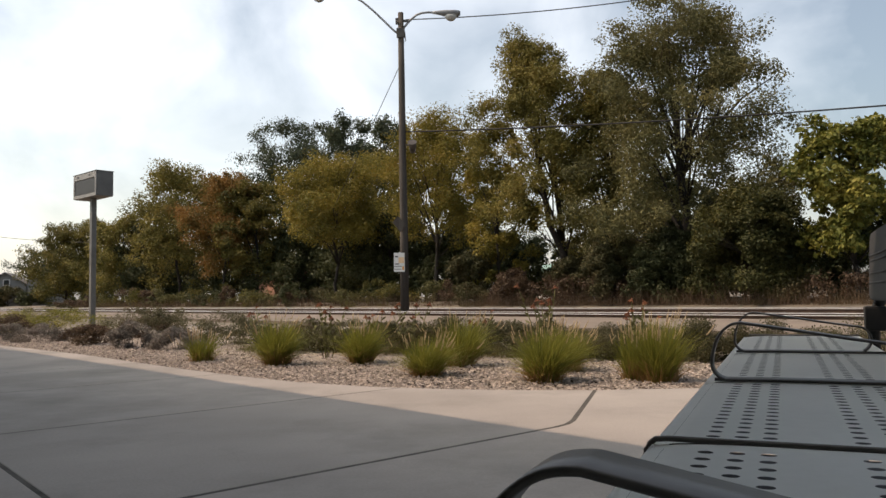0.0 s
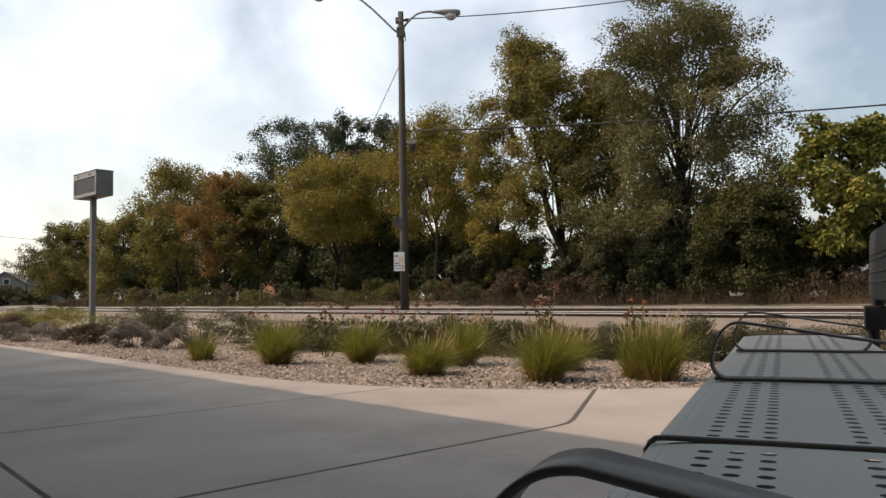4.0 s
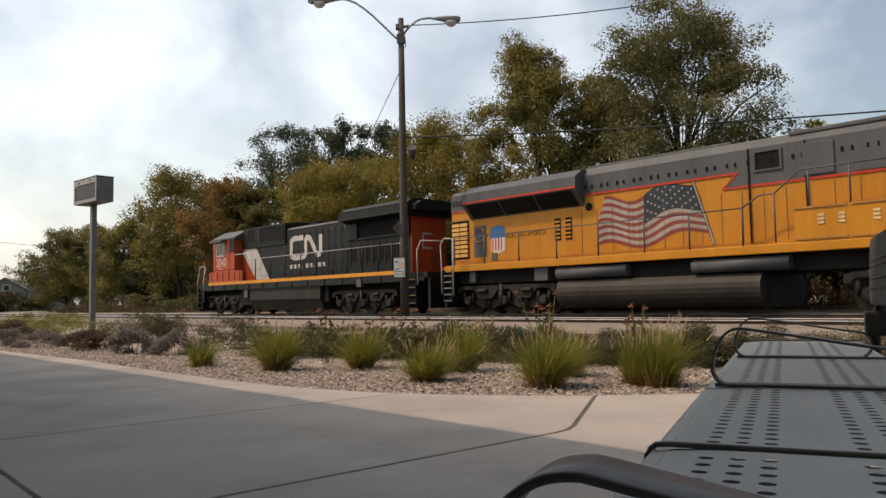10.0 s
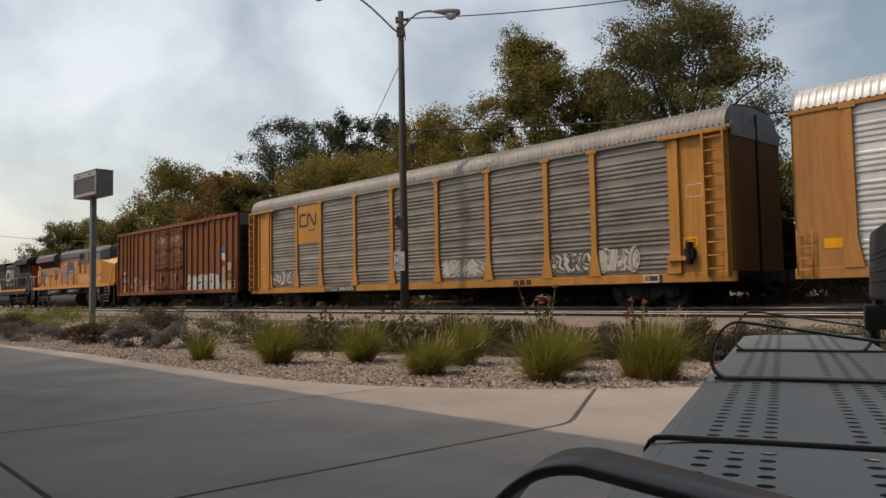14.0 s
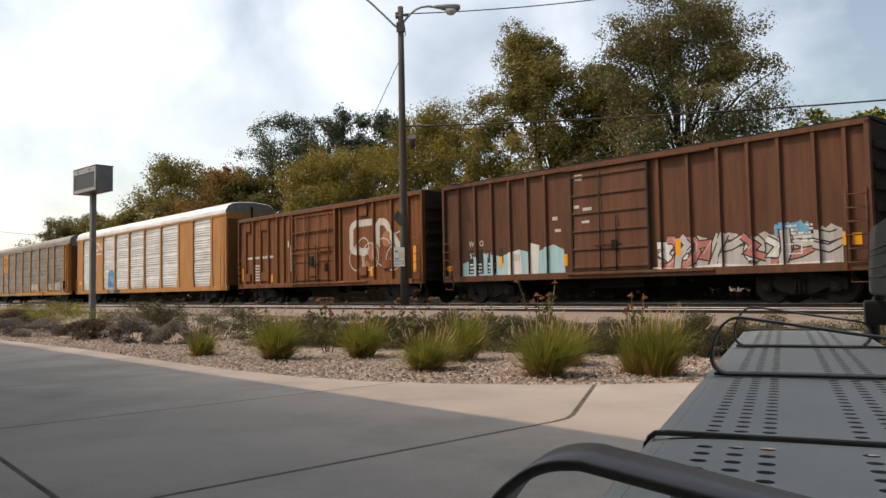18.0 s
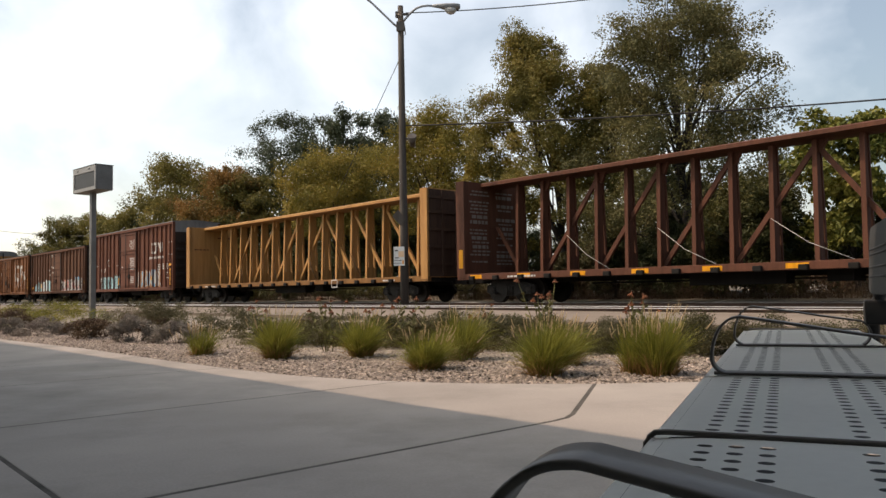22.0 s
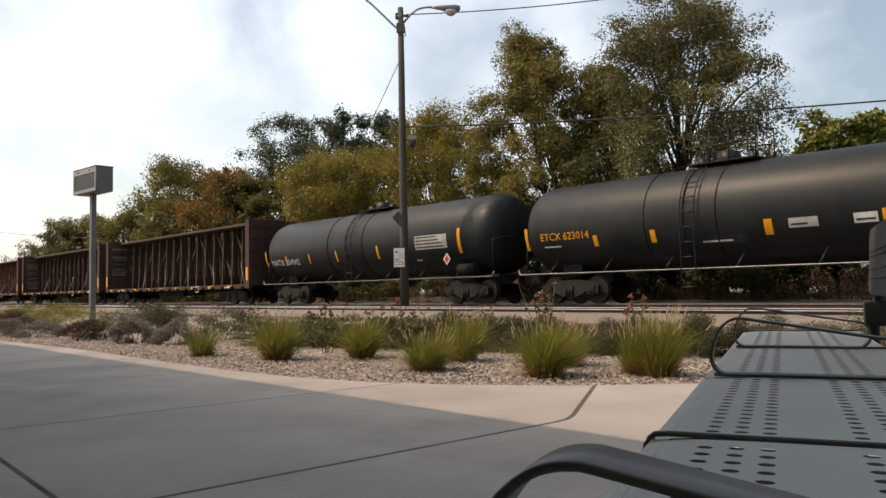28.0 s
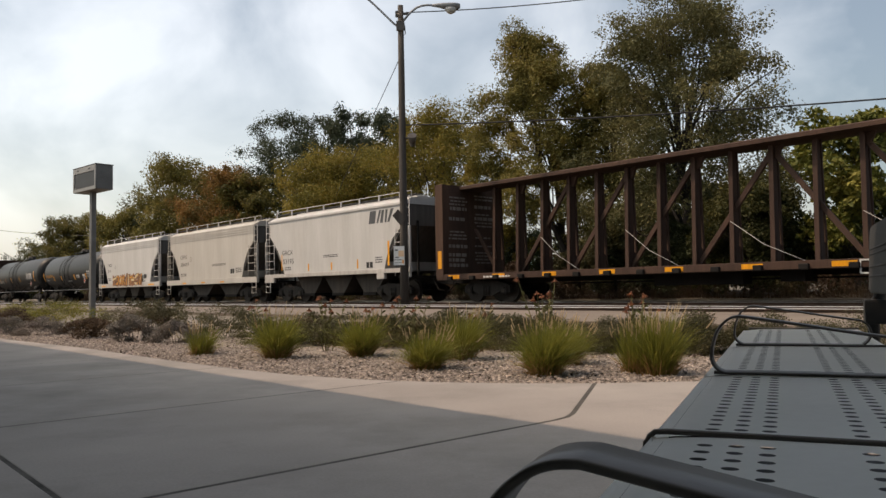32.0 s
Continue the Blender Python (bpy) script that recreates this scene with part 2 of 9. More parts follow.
def arc(cx, cy, r, a0, a1, n):
    return [(cx + r * math.cos(radians(a0 + (a1 - a0) * k / n)), cy + r * math.sin(radians(a0 + (a1 - a0) * k / n))) for k in range(n + 1)]


def mesh_of(name, bm, mat):
    bmesh.ops.recalc_face_normals(bm, faces=bm.faces)
    me = bpy.data.meshes.new(name)
    bm.to_mesh(me)
    bm.free()
    me.materials.append(mat)
    return me


def part(name, bm, mat, parent=None, label="", at=None):
    me = bm if isinstance(bm, bpy.types.Mesh) else mesh_of(name, bm, mat)
    ob = new(name, me)
    if parent:
        ob.parent = parent
    if at:
        ob.location = at
    if label:
        ob["label"] = label
    return ob


def raw_mesh(name, verts, faces, mat, smooth=False):
    """A mesh from number arrays; faces all have the same count of corners."""
    verts, faces = np.asarray(verts, np.float32), np.asarray(faces, np.int32)
    me = bpy.data.meshes.new(name)
    me.vertices.add(len(verts))
    me.vertices.foreach_set("co", verts.ravel())
    k = faces.shape[1]
    me.loops.add(faces.size)
    me.loops.foreach_set("vertex_index", faces.ravel())
    me.polygons.add(len(faces))
    me.polygons.foreach_set("loop_start", np.arange(0, faces.size, k, dtype=np.int32))
    me.update(calc_edges=True)
    me.validate()
    if smooth:
        me.polygons.foreach_set("use_smooth", np.ones(len(faces), bool))
    me.materials.append(mat)
    return me
# ---- setting ----
def strip(name, n0, n1, q0, q1, z0, z1, mat, label, pieces=1, bevel=0.0):
    """A slab laid along the railway."""
    bm = bmesh.new()
    box(bm, q0, q1, -n1, -n0, z0, z1, bevel)
    ob = part(name, bm, mat)
    ob.matrix_world = pose(0, 0, 0, 0, 0, 90 + TURN)
    return tagged(ob, label, name.replace("_", " "), kind="structure")


def ground_height(n):
    return float(np.interp(n, (-3000, 3.0, 9.9, 14.6, 14.9, 23.0, 24.5, 27.0, 60.0, 3000), (-0.09, -0.09, -0.02, -0.02, -0.05, -0.05, 0.12, 0.30, 0.35, 0.35)))


levels = [-3000, -40, -5, 3, 6, 9.9, 14.6, 14.9, 18, 23, 23.7, 24.5, 25.7, 27, 35, 60, 300, 3000]
steps = [-3000, -400, -100, -40, -20, -10, 0, 10, 20, 30, 45, 60, 90, 140, 300, 800, 3000]
gv = [tuple(rail(n, q, ground_height(n) + (0.05 * math.sin(q * 0.7) * math.sin(q * 0.23 + n) if n > 23.5 else 0))) for q in steps for n in levels]
gf = [(j * len(levels) + k, (j + 1) * len(levels) + k, (j + 1) * len(levels) + k + 1, j * len(levels) + k + 1) for j in range(len(steps) - 1) for k in range(len(levels) - 1)]
gv = [(v[0], v[1], v[2]) for v in gv]
tagged(part("ground", raw_mesh("ground", gv, gf, M_EARTH), M_EARTH), "bare brown earth and thin dry soil round the railway", "ground", kind="structure")
strip("track_bed", 14.95, 24.0, -600, 900, -0.3, -0.035, M_BALLAST, "grey-brown crushed stone ballast under both tracks")
strip("platform_path", 10.0, 14.55, -300, 600, -0.2, 0.06, M_PLATFORM, "pale tan concrete platform strip beside the near track")


# tracks: rails with head, web and foot, on wooden ties
def rail_profile(side):
    half = [(0.0, -0.175), (0.07, -0.175), (0.07, -0.165), (0.012, -0.14), (0.010, -0.045), (0.034, -0.034), (0.036, -0.008)]
    return [(side + a, b) for a, b in half] + [(side - a, b) for a, b in half[:0:-1]]


def track(n_mid, label):
    root = tagged(new("railway_track"), label, "railway track", kind="structure")
    for side in (-0.72, 0.72):
        bm = bmesh.new()
        prism(bm, [(-500, a, b) for a, b in rail_profile(side)], (1300, 0, 0))
        body = part("rail", bm, M_RAILRUST, root)
        bm = bmesh.new()
        prism(bm, [(-500, side + a, b) for a, b in ((-0.0365, -0.016), (0.0365, -0.016), (0.0375, -0.010), (0.028, -0.003), (0.012, 0.001), (-0.012, 0.001), (-0.028, -0.003), (-0.0375, -0.010))], (1300, 0, 0))
        part("running_surface", bm, M_RAILTOP, body, "polished steel running surface")
    bm = bmesh.new()
    for k in range(-20, 130):
        q = k * 0.55
        box(bm, q - 0.115, q + 0.115, -1.3, 1.3, -0.34, -0.17 + random.uniform(-0.01, 0.004))
    ties = part("ties", bm, M_TIE, root, "dark creosoted wooden ties")
    ties["kind"] = "stuff"
    root.matrix_world = Matrix.Translation(rail(n_mid, 0, RAIL_Z)) @ pose(0, 0, 0, 0, 0, 90 + TURN)
    return root


track(N_NEAR, "near railway track with bright worn rail tops on ballast")
track(N_TRAIN, "far railway track carrying the freight train, rusty rails")

# pavement: slabs cut by joints, rounded kerb line towards the planting bed
EDGE = [(-34.0, 41.2), (-20.0, 25.9), (-10.0, 15.0), (-6.55, 11.3), (-4.27, 9.05), (-2.55, 7.11), (-1.66, 6.17), (-1.08, 5.64), (-0.53, 5.28),
        (-0.02, 5.06), (0.48, 4.93), (0.95, 4.87), (1.65, 4.88), (2.6, 4.98), (4.0, 5.3), (6.0, 6.0), (12.0, 8.5)]

def cut_faces(faces, at, way):
    """Splits flat outlines by the line through at along way."""
    out = []
    nx, ny = -way[1], way[0]
    for pts in faces:
        d = [(p[0] - at[0]) * nx + (p[1] - at[1]) * ny for p in pts]
        if min(d) > -1e-6 or max(d) < 1e-6:
            out.append(pts)
            continue
        for sign in (1, -1):
            ring = []
            for k, p in enumerate(pts):
                q, a, b = pts[(k + 1) % len(pts)], d[k] * sign, d[(k + 1) % len(pts)] * sign
                if a >= 0:
                    ring.append(p)
                if a * b < 0:
                    t = a / (a - b)
                    ring.append((p[0] + (q[0] - p[0]) * t, p[1] + (q[1] - p[1]) * t))
            out.append(ring)
    return out


# the long joint runs slantwise to a corner and turns there towards the planting bed; cross joints end on it
LONG = (1.42, 1.24)
outline = EDGE + [(12.0, -8.0), (-34.0, -8.0)]
corner, turn_out, run_off = (0.57, 3.6), (0.95, 4.87), (-12.71, -8.0)
bend = [(0.50, 3.54), (0.57, 3.62), (0.615, 3.72)]
beyond = [[p for p in EDGE if p[0] < 0.94] + [turn_out] + bend[::-1] + [run_off, (-34.0, -8.0)]]
nearer = [[turn_out] + [p for p in EDGE if p[0] > 0.96] + [(12.0, -8.0), run_off] + bend]
beyond = cut_faces(beyond, (-4.6, 6.2), LONG)
far_part = [f for f in beyond if max(p[1] for p in f) > 15]
rest = [f for f in beyond if max(p[1] for p in f) <= 15]
far_part = cut_faces(far_part, (-4.6, 6.2), (-1.3, 1.55))
rest = cut_faces(rest, (-0.51, 4.98), LONG)
rest = cut_faces(rest, (-2.6, 5.66), LONG)
rest = cut_faces(rest, (-1.69, 2.93), (0.46, -0.53))
rest = cut_faces(rest, (-4.4, 4.3), (0.46, -0.53))
bm = bmesh.new()
prism(bm, [(x, y, -0.2) for x, y in outline], (0, 0, 0.1985))
pavement = tagged(part("pavement", bm, M_JOINT), "grey-tan concrete pavement in large slabs with dark joints", "pavement", kind="structure")
# the long joint stands open a little wider than the sawn ones
opened = [[(p[0] - 0.0045, p[1] + 0.0051) for p in f] for f in far_part + rest]
for pts in nearer + opened:
    bm = bmesh.new()
    f = bm.faces.new([bm.verts.new((p[0], p[1], -0.034)) for p in pts])
    f.normal_update()
    if f.normal.z < 0:
        f.normal_flip()
    bmesh.ops.inset_region(bm, faces=[f], thickness=0.0075, use_even_offset=True, use_boundary=True)
    bmesh.ops.delete(bm, geom=[x for x in bm.faces if x is not f], context="FACES")
    up = bmesh.ops.extrude_face_region(bm, geom=[f])
    moved = [v for v in up["geom"] if isinstance(v, bmesh.types.BMVert)]
    bmesh.ops.translate(bm, verts=moved, vec=(0, 0, 0.034))
    top = [g for g in up["geom"] if isinstance(g, bmesh.types.BMFace)]
    bmesh.ops.bevel(bm, geom=[e for g in top for e in g.edges], offset=0.006, segments=2, profile=0.5, affect="EDGES", clamp_overlap=True)
    part("slab", bm, M_CONCRETE, pavement)

# canopy and added wall of the station building, out of view behind and above the bench; the canopy's edge casts the
# shade on the pavement
def building():
    root = tagged(new("station_canopy"), "plain station canopy and added grey wall, both out of view", "canopy", kind="structure")
    for name, mat, n0, n1, q0, q1, z0, z1 in (("roof", M_ROOFING, -7.5, 0.415, -14.0, 30.0, 4.0, 4.2), ("wall", M_STATIONWALL, -16.0, -7.5, -14.0, 30.0, 0.0, 6.5)):
        bm = bmesh.new()
        box(bm, q0, q1, -n1, -n0, z0, z1)
        part(name, bm, mat, root)
    root.matrix_world = pose(0, 0, 0, 0, 0, 90 + TURN)


building()

# ---- planting bed ----
rng = np.random.default_rng(7)


def stones(count):
    """Rounded pebbles, each a squashed eight-sided lump."""
    base = np.array([(1, 0, 0), (-1, 0, 0), (0, 1, 0), (0, -1, 0), (0.7, 0.7, 0.25), (-0.7, 0.7, 0.2), (-0.7, -0.7, 0.25), (0.7, -0.7, 0.2), (0, 0, 1.0), (0.55, 0, 0.78), (-0.55, 0, 0.78), (0, 0.55, 0.78), (0, -0.55, 0.78)])
    ring = [0, 4, 2, 5, 1, 6, 3, 7]
    up = [9, 11, 10, 12]
    tri = []
    for k in range(4):
        a, b, c = ring[2 * k], ring[2 * k + 1], ring[(2 * k + 2) % 8]
        u, w = up[k], up[(k + 1) % 4]
        tri += [(a, b, u), (b, w, u), (b, c, w), (u, w, 8)]
    tri = np.array(tri)
    ex, ey = np.array([e[0] for e in EDGE]), np.array([e[1] for e in EDGE])
    vs, fs = [], []
    made = 0
    while made < count:
        x = rng.uniform(-9.5, 4.5)
        y = np.interp(x, ex, ey) + 0.01 + abs(rng.normal(0, 1.0)) * (1.6 if x < -2 else 1.35) * 0.85
        if x * 0.7375 + y * 0.675 > 9.6:
            continue
        r = rng.uniform(0.005, 0.0145)
        s = np.array((r * rng.uniform(0.9, 1.5), r * rng.uniform(0.7, 1.1), r * rng.uniform(0.45, 0.8)))
        a, tilt = rng.uniform(0, 6.28), rng.normal(0, 0.35)
        p = base * s * rng.uniform(0.82, 1.18, (13, 1))
        c, d = math.cos(tilt), math.sin(tilt)
        p = np.c_[p[:, 0] * c - p[:, 2] * d, p[:, 1], p[:, 0] * d + p[:, 2] * c]
        c, d = math.cos(a), math.sin(a)
        p = np.c_[p[:, 0] * c - p[:, 1] * d + x, p[:, 0] * d + p[:, 1] * c + y, p[:, 2] - 0.03 + rng.uniform(0, 0.02)]
        vs.append(p)
        fs.append(tri + 13 * made)
        made += 1
    return raw_mesh("gravel", np.concatenate(vs), np.concatenate(fs), M_STONE, smooth=True)


tagged(part("gravel", stones(52000), M_STONE), "tan and grey river pebbles covering the planting bed", "gravel", kind="stuff")
M_BEDBASE = material("fine_gravel", (0.10, 0.086, 0.07), (0.33, 0.28, 0.225), 0.95, scale=12, fine=50, bump=1.0, spread=0)
bm = bmesh.new()
bed = [(x, y, -0.2) for x, y in EDGE[2:14]] + [tuple(rail(9.9, -8, -0.2)), tuple(rail(9.9, 22, -0.2))]
prism(bm, bed, (0, 0, 0.172))
tagged(part("planting_bed", bm, M_BEDBASE), "bed of fine tan gravel edged by the pavement", "planting bed", kind="structure")

M_BLADE = leaf_material("grass_blade", [(0.07, 0.085, 0.016), (0.16, 0.17, 0.028), (0.28, 0.26, 0.05), (0.44, 0.37, 0.14)], 0.45)
M_SEED = leaf_material("grass_seed", [(0.34, 0.25, 0.14), (0.46, 0.36, 0.22), (0.56, 0.47, 0.32)], 0.2, 0.9)
M_STRAW = leaf_material("dry_blade", [(0.22, 0.13, 0.05), (0.32, 0.2, 0.08), (0.38, 0.27, 0.13)], 0.25, 0.9)


def blades(count, height, spread, lean, width, seg=4, low=0.5, root=0.12):
    """Arching grass blades from one clump, as numbers."""
    a = rng.uniform(0, 2 * np.pi, count)
    h = height * rng.uniform(low, 1.0, count)
    out = spread * np.abs(rng.normal(0, 0.5, count)) + 0.02
    r0 = root * np.sqrt(rng.uniform(0, 1, count))
    b = a + rng.normal(0, 0.5, count)
    t = np.linspace(0, 1, seg + 1)
    x = r0[:, None] * np.cos(b)[:, None] + (out[:, None] * t ** 1.6) * np.cos(a)[:, None] + lean[0] * t ** 2
    y = r0[:, None] * np.sin(b)[:, None] + (out[:, None] * t ** 1.6) * np.sin(a)[:, None] + lean[1] * t ** 2
    z = h[:, None] * (t - 0.34 * np.minimum(1.4, out / (h + 1e-6))[:, None] * t ** 2.6)
    side = rng.uniform(0, 2 * np.pi, count)
    w = width * rng.uniform(0.6, 1.2, count)[:, None] * (1 - 0.86 * t ** 1.5)
    dx, dy = np.cos(side)[:, None] * w, np.sin(side)[:, None] * w
    left, right = np.stack((x - dx, y - dy, z), -1), np.stack((x + dx, y + dy, z), -1)
    v = np.stack((left, right), 2).reshape(-1, 3)
    per = 2 * (seg + 1)
    k = np.arange(seg)
    quad = np.stack((2 * k, 2 * k + 1, 2 * k + 3, 2 * k + 2), -1)
    f = (quad[None] + per * np.arange(count)[:, None, None]).reshape(-1, 4)
    return v, f, (x[:, -1], y[:, -1], z[:, -1])


def bottlebrush(length, r):
    """A fuzzy tapering seed head along z."""
    bm = bmesh.new()
    tube(bm, [(0, 0, 0), (0, 0, length * 0.2), (length * 0.03, 0, length * 0.55), (length * 0.12, 0, length)], r, 6, 0.35)
    for k in range(26):
        t, a = random.random(), random.uniform(0, 6.28)
        c = Vector((length * 0.1 * t * t, 0, length * t))
        w = r * 1.9 * (1 - 0.55 * t)
        o = Vector((math.cos(a), math.sin(a), 0.7))
        e = Vector((-math.sin(a), math.cos(a), 0)) * 0.0012
        bm.faces.new([bm.verts.new(v) for v in (c - e, c + e, c + o * w * 1.5)])
    return mesh_of("seed_head", bm, M_SEED)


SEED_HEADS = [bottlebrush(ln, r) for ln, r in ((0.06, 0.0045), (0.075, 0.005), (0.09, 0.0055))]


def tussock(x, y, height, spread, count, label, dry=0.25, seeds=34):
    root = tagged(new("grass_clump"), label, "grass clump", "grass clumps in the bed")
    root.location = (x, y, -0.03)
    v, f, tips = blades(int(count * 1.35), height, spread * 1.7, (0.03, 0.0), 0.003, low=0.42, root=0.09)
    part("foliage", raw_mesh("foliage", v, f, M_BLADE), M_BLADE, root)["kind"] = "stuff"
    v, f, _ = blades(int(count * dry), height * 0.5, spread * 1.3, (0.02, 0), 0.0035, root=0.12)
    part("dry_foliage", raw_mesh("dry_foliage", v, f, M_STRAW), M_STRAW, root, "dry straw-coloured outer blades")["kind"] = "stuff"
    tall = np.flatnonzero(tips[2] > 0.62 * tips[2].max())
    order = rng.choice(tall, min(seeds, len(tall)), replace=False)
    for k in order:
        p = Vector((tips[0][k], tips[1][k], tips[2][k]))
        head = part("seed_head", SEED_HEADS[int(k) % 3], M_SEED, root, "pale tan bottlebrush seed head")
        way = Vector((p.x * 1.1 + 0.04, p.y * 1.1, 0.42))
        head.matrix_world = Matrix.Translation(p - way.normalized() * 0.012) @ way.to_track_quat("Z", "X").to_matrix().to_4x4()


for x, y, h, s, c, lab in ((-2.52, 7.95, 0.34, 0.16, 420, "small green fountain grass clump in the pebbles"),
                           (-1.61, 7.36, 0.50, 0.30, 1100, "rounded green fountain grass clump with pale seed heads"),
                           (-0.81, 7.45, 0.47, 0.28, 1000, "rounded green fountain grass clump with pale seed heads"),
                           (-0.15, 6.13, 0.36, 0.24, 1000, "low dark green fountain grass clump in the pebbles"),
                           (0.15, 6.95, 0.50, 0.28, 1000, "rounded green fountain grass clump with pale seed heads"),
                           (0.72, 5.54, 0.46, 0.25, 1200, "full yellow-green fountain grass clump with seed heads"),
                           (1.51, 5.42, 0.49, 0.165, 850, "tall yellow-green fountain grass clump near the kerb"),
                           (1.40, 5.60, 0.42, 0.14, 500, "yellowing fountain grass clump with dry base"),
                           (0.98, 6.3, 0.40, 0.24, 700, "rounded green fountain grass clump behind another")):
    tussock(x, y, h, s, c, lab)

# ---- leaves, shrubs and trees ----
def leaf_cloud(centres, radii, per, size, flat=0.75, aspect=0.55):
    """Folded leaves scattered round clump centres, as numbers."""
    centres, radii = np.asarray(centres, float), np.asarray(radii, float)
    who = np.repeat(np.arange(len(centres)), per)
    m = len(who)
    off = rng.normal(0, 1, (m, 3))
    off /= np.linalg.norm(off, axis=1)[:, None]
    off *= (rng.uniform(0, 1, m) ** 0.45)[:, None] * radii[who][:, None]
    off[:, 2] *= flat
    p = centres[who] + off
    # leaves lie like shingles on their clump: they face outwards and up, and droop
    face = off / (radii[who][:, None] + 1e-6) * 0.9 + np.array((0, 0, 0.45)) + rng.normal(0, 0.55, (m, 3))
    b = np.cross(face, rng.normal(0, 1, (m, 3)) + np.array((0, 0, -0.4)))
    b /= np.linalg.norm(b, axis=1)[:, None]
    a = np.cross(b, face)
    a /= np.linalg.norm(a, axis=1)[:, None]
    a *= np.where(a[:, 2:3] > 0, -1, 1)
    s = size * rng.uniform(0.6, 1.25, m)[:, None]
    fold = np.cross(a, b) * s * 0.16
    v = np.stack((p - a * s * 0.5, p + b * s * aspect * 0.5 + fold, p + a * s * 0.5, p - b * s * aspect * 0.5 + fold), 1).reshape(-1, 3)
    k = 4 * np.arange(m)
    f = np.concatenate((np.stack((k, k + 1, k + 2), -1), np.stack((k, k + 2, k + 3), -1)), 1).reshape(-1, 3)
    return v, f


def crown_points(count, radius, low, high, seed, rough=0.3, narrow=0.0, point=0.0):
    """Clump centres that fill an uneven crown."""
    r = np.random.default_rng(seed)
    ph = r.uniform(0, 6.28, 6)
    pts = []
    while len(pts) < count:
        u = r.uniform(0, 1) ** 0.85
        a = r.uniform(0, 2 * np.pi)
        prof = math.sin(math.pi * min(1.0, 0.16 + 0.78 * u ** (0.9 + narrow))) ** 0.5
        prof *= 1 - point * u ** 1.5
        wob = 1 + rough * (math.sin(2 * a + ph[0] + 5 * u) * 0.5 + math.sin(3 * a + ph[1] - 7 * u) * 0.4 + math.sin(5 * a + 9 * u + ph[2]) * 0.35)
        rr = radius * prof * wob * r.uniform(0.08, 1.0) ** 0.5
        pts.append((rr * math.cos(a), rr * math.sin(a), low + (high - low) * u + 0.15 * radius * math.sin(a * 2 + ph[3])))
    return np.array(pts)


PALETTES = {
    "olive": [(0.039, 0.047, 0.016), (0.084, 0.084, 0.022), (0.157, 0.129, 0.031), (0.235, 0.168, 0.039)],
    "dull": [(0.056, 0.062, 0.029), (0.101, 0.101, 0.040), (0.157, 0.141, 0.054), (0.213, 0.168, 0.067)],
    "ochre": [(0.060, 0.062, 0.020), (0.132, 0.122, 0.031), (0.215, 0.178, 0.045), (0.285, 0.205, 0.055)],
    "gold": [(0.062, 0.064, 0.016), (0.145, 0.128, 0.023), (0.24, 0.186, 0.033), (0.31, 0.2, 0.04)],
    "orange": [(0.062, 0.060, 0.020), (0.14, 0.105, 0.029), (0.25, 0.13, 0.036), (0.27, 0.16, 0.04)],
    # greens darkened to paint the dense shade inside and behind the row
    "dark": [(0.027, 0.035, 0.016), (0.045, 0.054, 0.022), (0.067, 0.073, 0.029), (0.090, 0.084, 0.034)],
    "pine": [(0.034, 0.048, 0.03), (0.05, 0.066, 0.04), (0.07, 0.085, 0.048), (0.10, 0.108, 0.055)],
    # olive darkened for the bush side that lies in shade
    "darkolive": [(0.026, 0.032, 0.012), (0.05, 0.055, 0.018), (0.09, 0.085, 0.024), (0.16, 0.125, 0.032)],
    "broad": [(0.045, 0.06, 0.016), (0.105, 0.118, 0.024), (0.21, 0.195, 0.038), (0.34, 0.28, 0.065)],
    "scrub": [(0.03, 0.036, 0.016), (0.06, 0.06, 0.026), (0.10, 0.082, 0.036), (0.13, 0.085, 0.045)],
    "brown": [(0.042, 0.028, 0.02), (0.075, 0.05, 0.032), (0.115, 0.077, 0.046), (0.08, 0.066, 0.032)],
    "grey": [(0.11, 0.105, 0.09), (0.16, 0.145, 0.125), (0.21, 0.18, 0.155), (0.13, 0.11, 0.11)],
    "sedum": [(0.055, 0.056, 0.03), (0.085, 0.082, 0.042), (0.12, 0.108, 0.055), (0.14, 0.105, 0.06)],
    "lime": [(0.10, 0.12, 0.02), (0.17, 0.17, 0.025), (0.24, 0.21, 0.04), (0.2, 0.18, 0.06)],
}
LEAVES = {k: leaf_material(k + "_leaves", v) for k, v in PALETTES.items()}


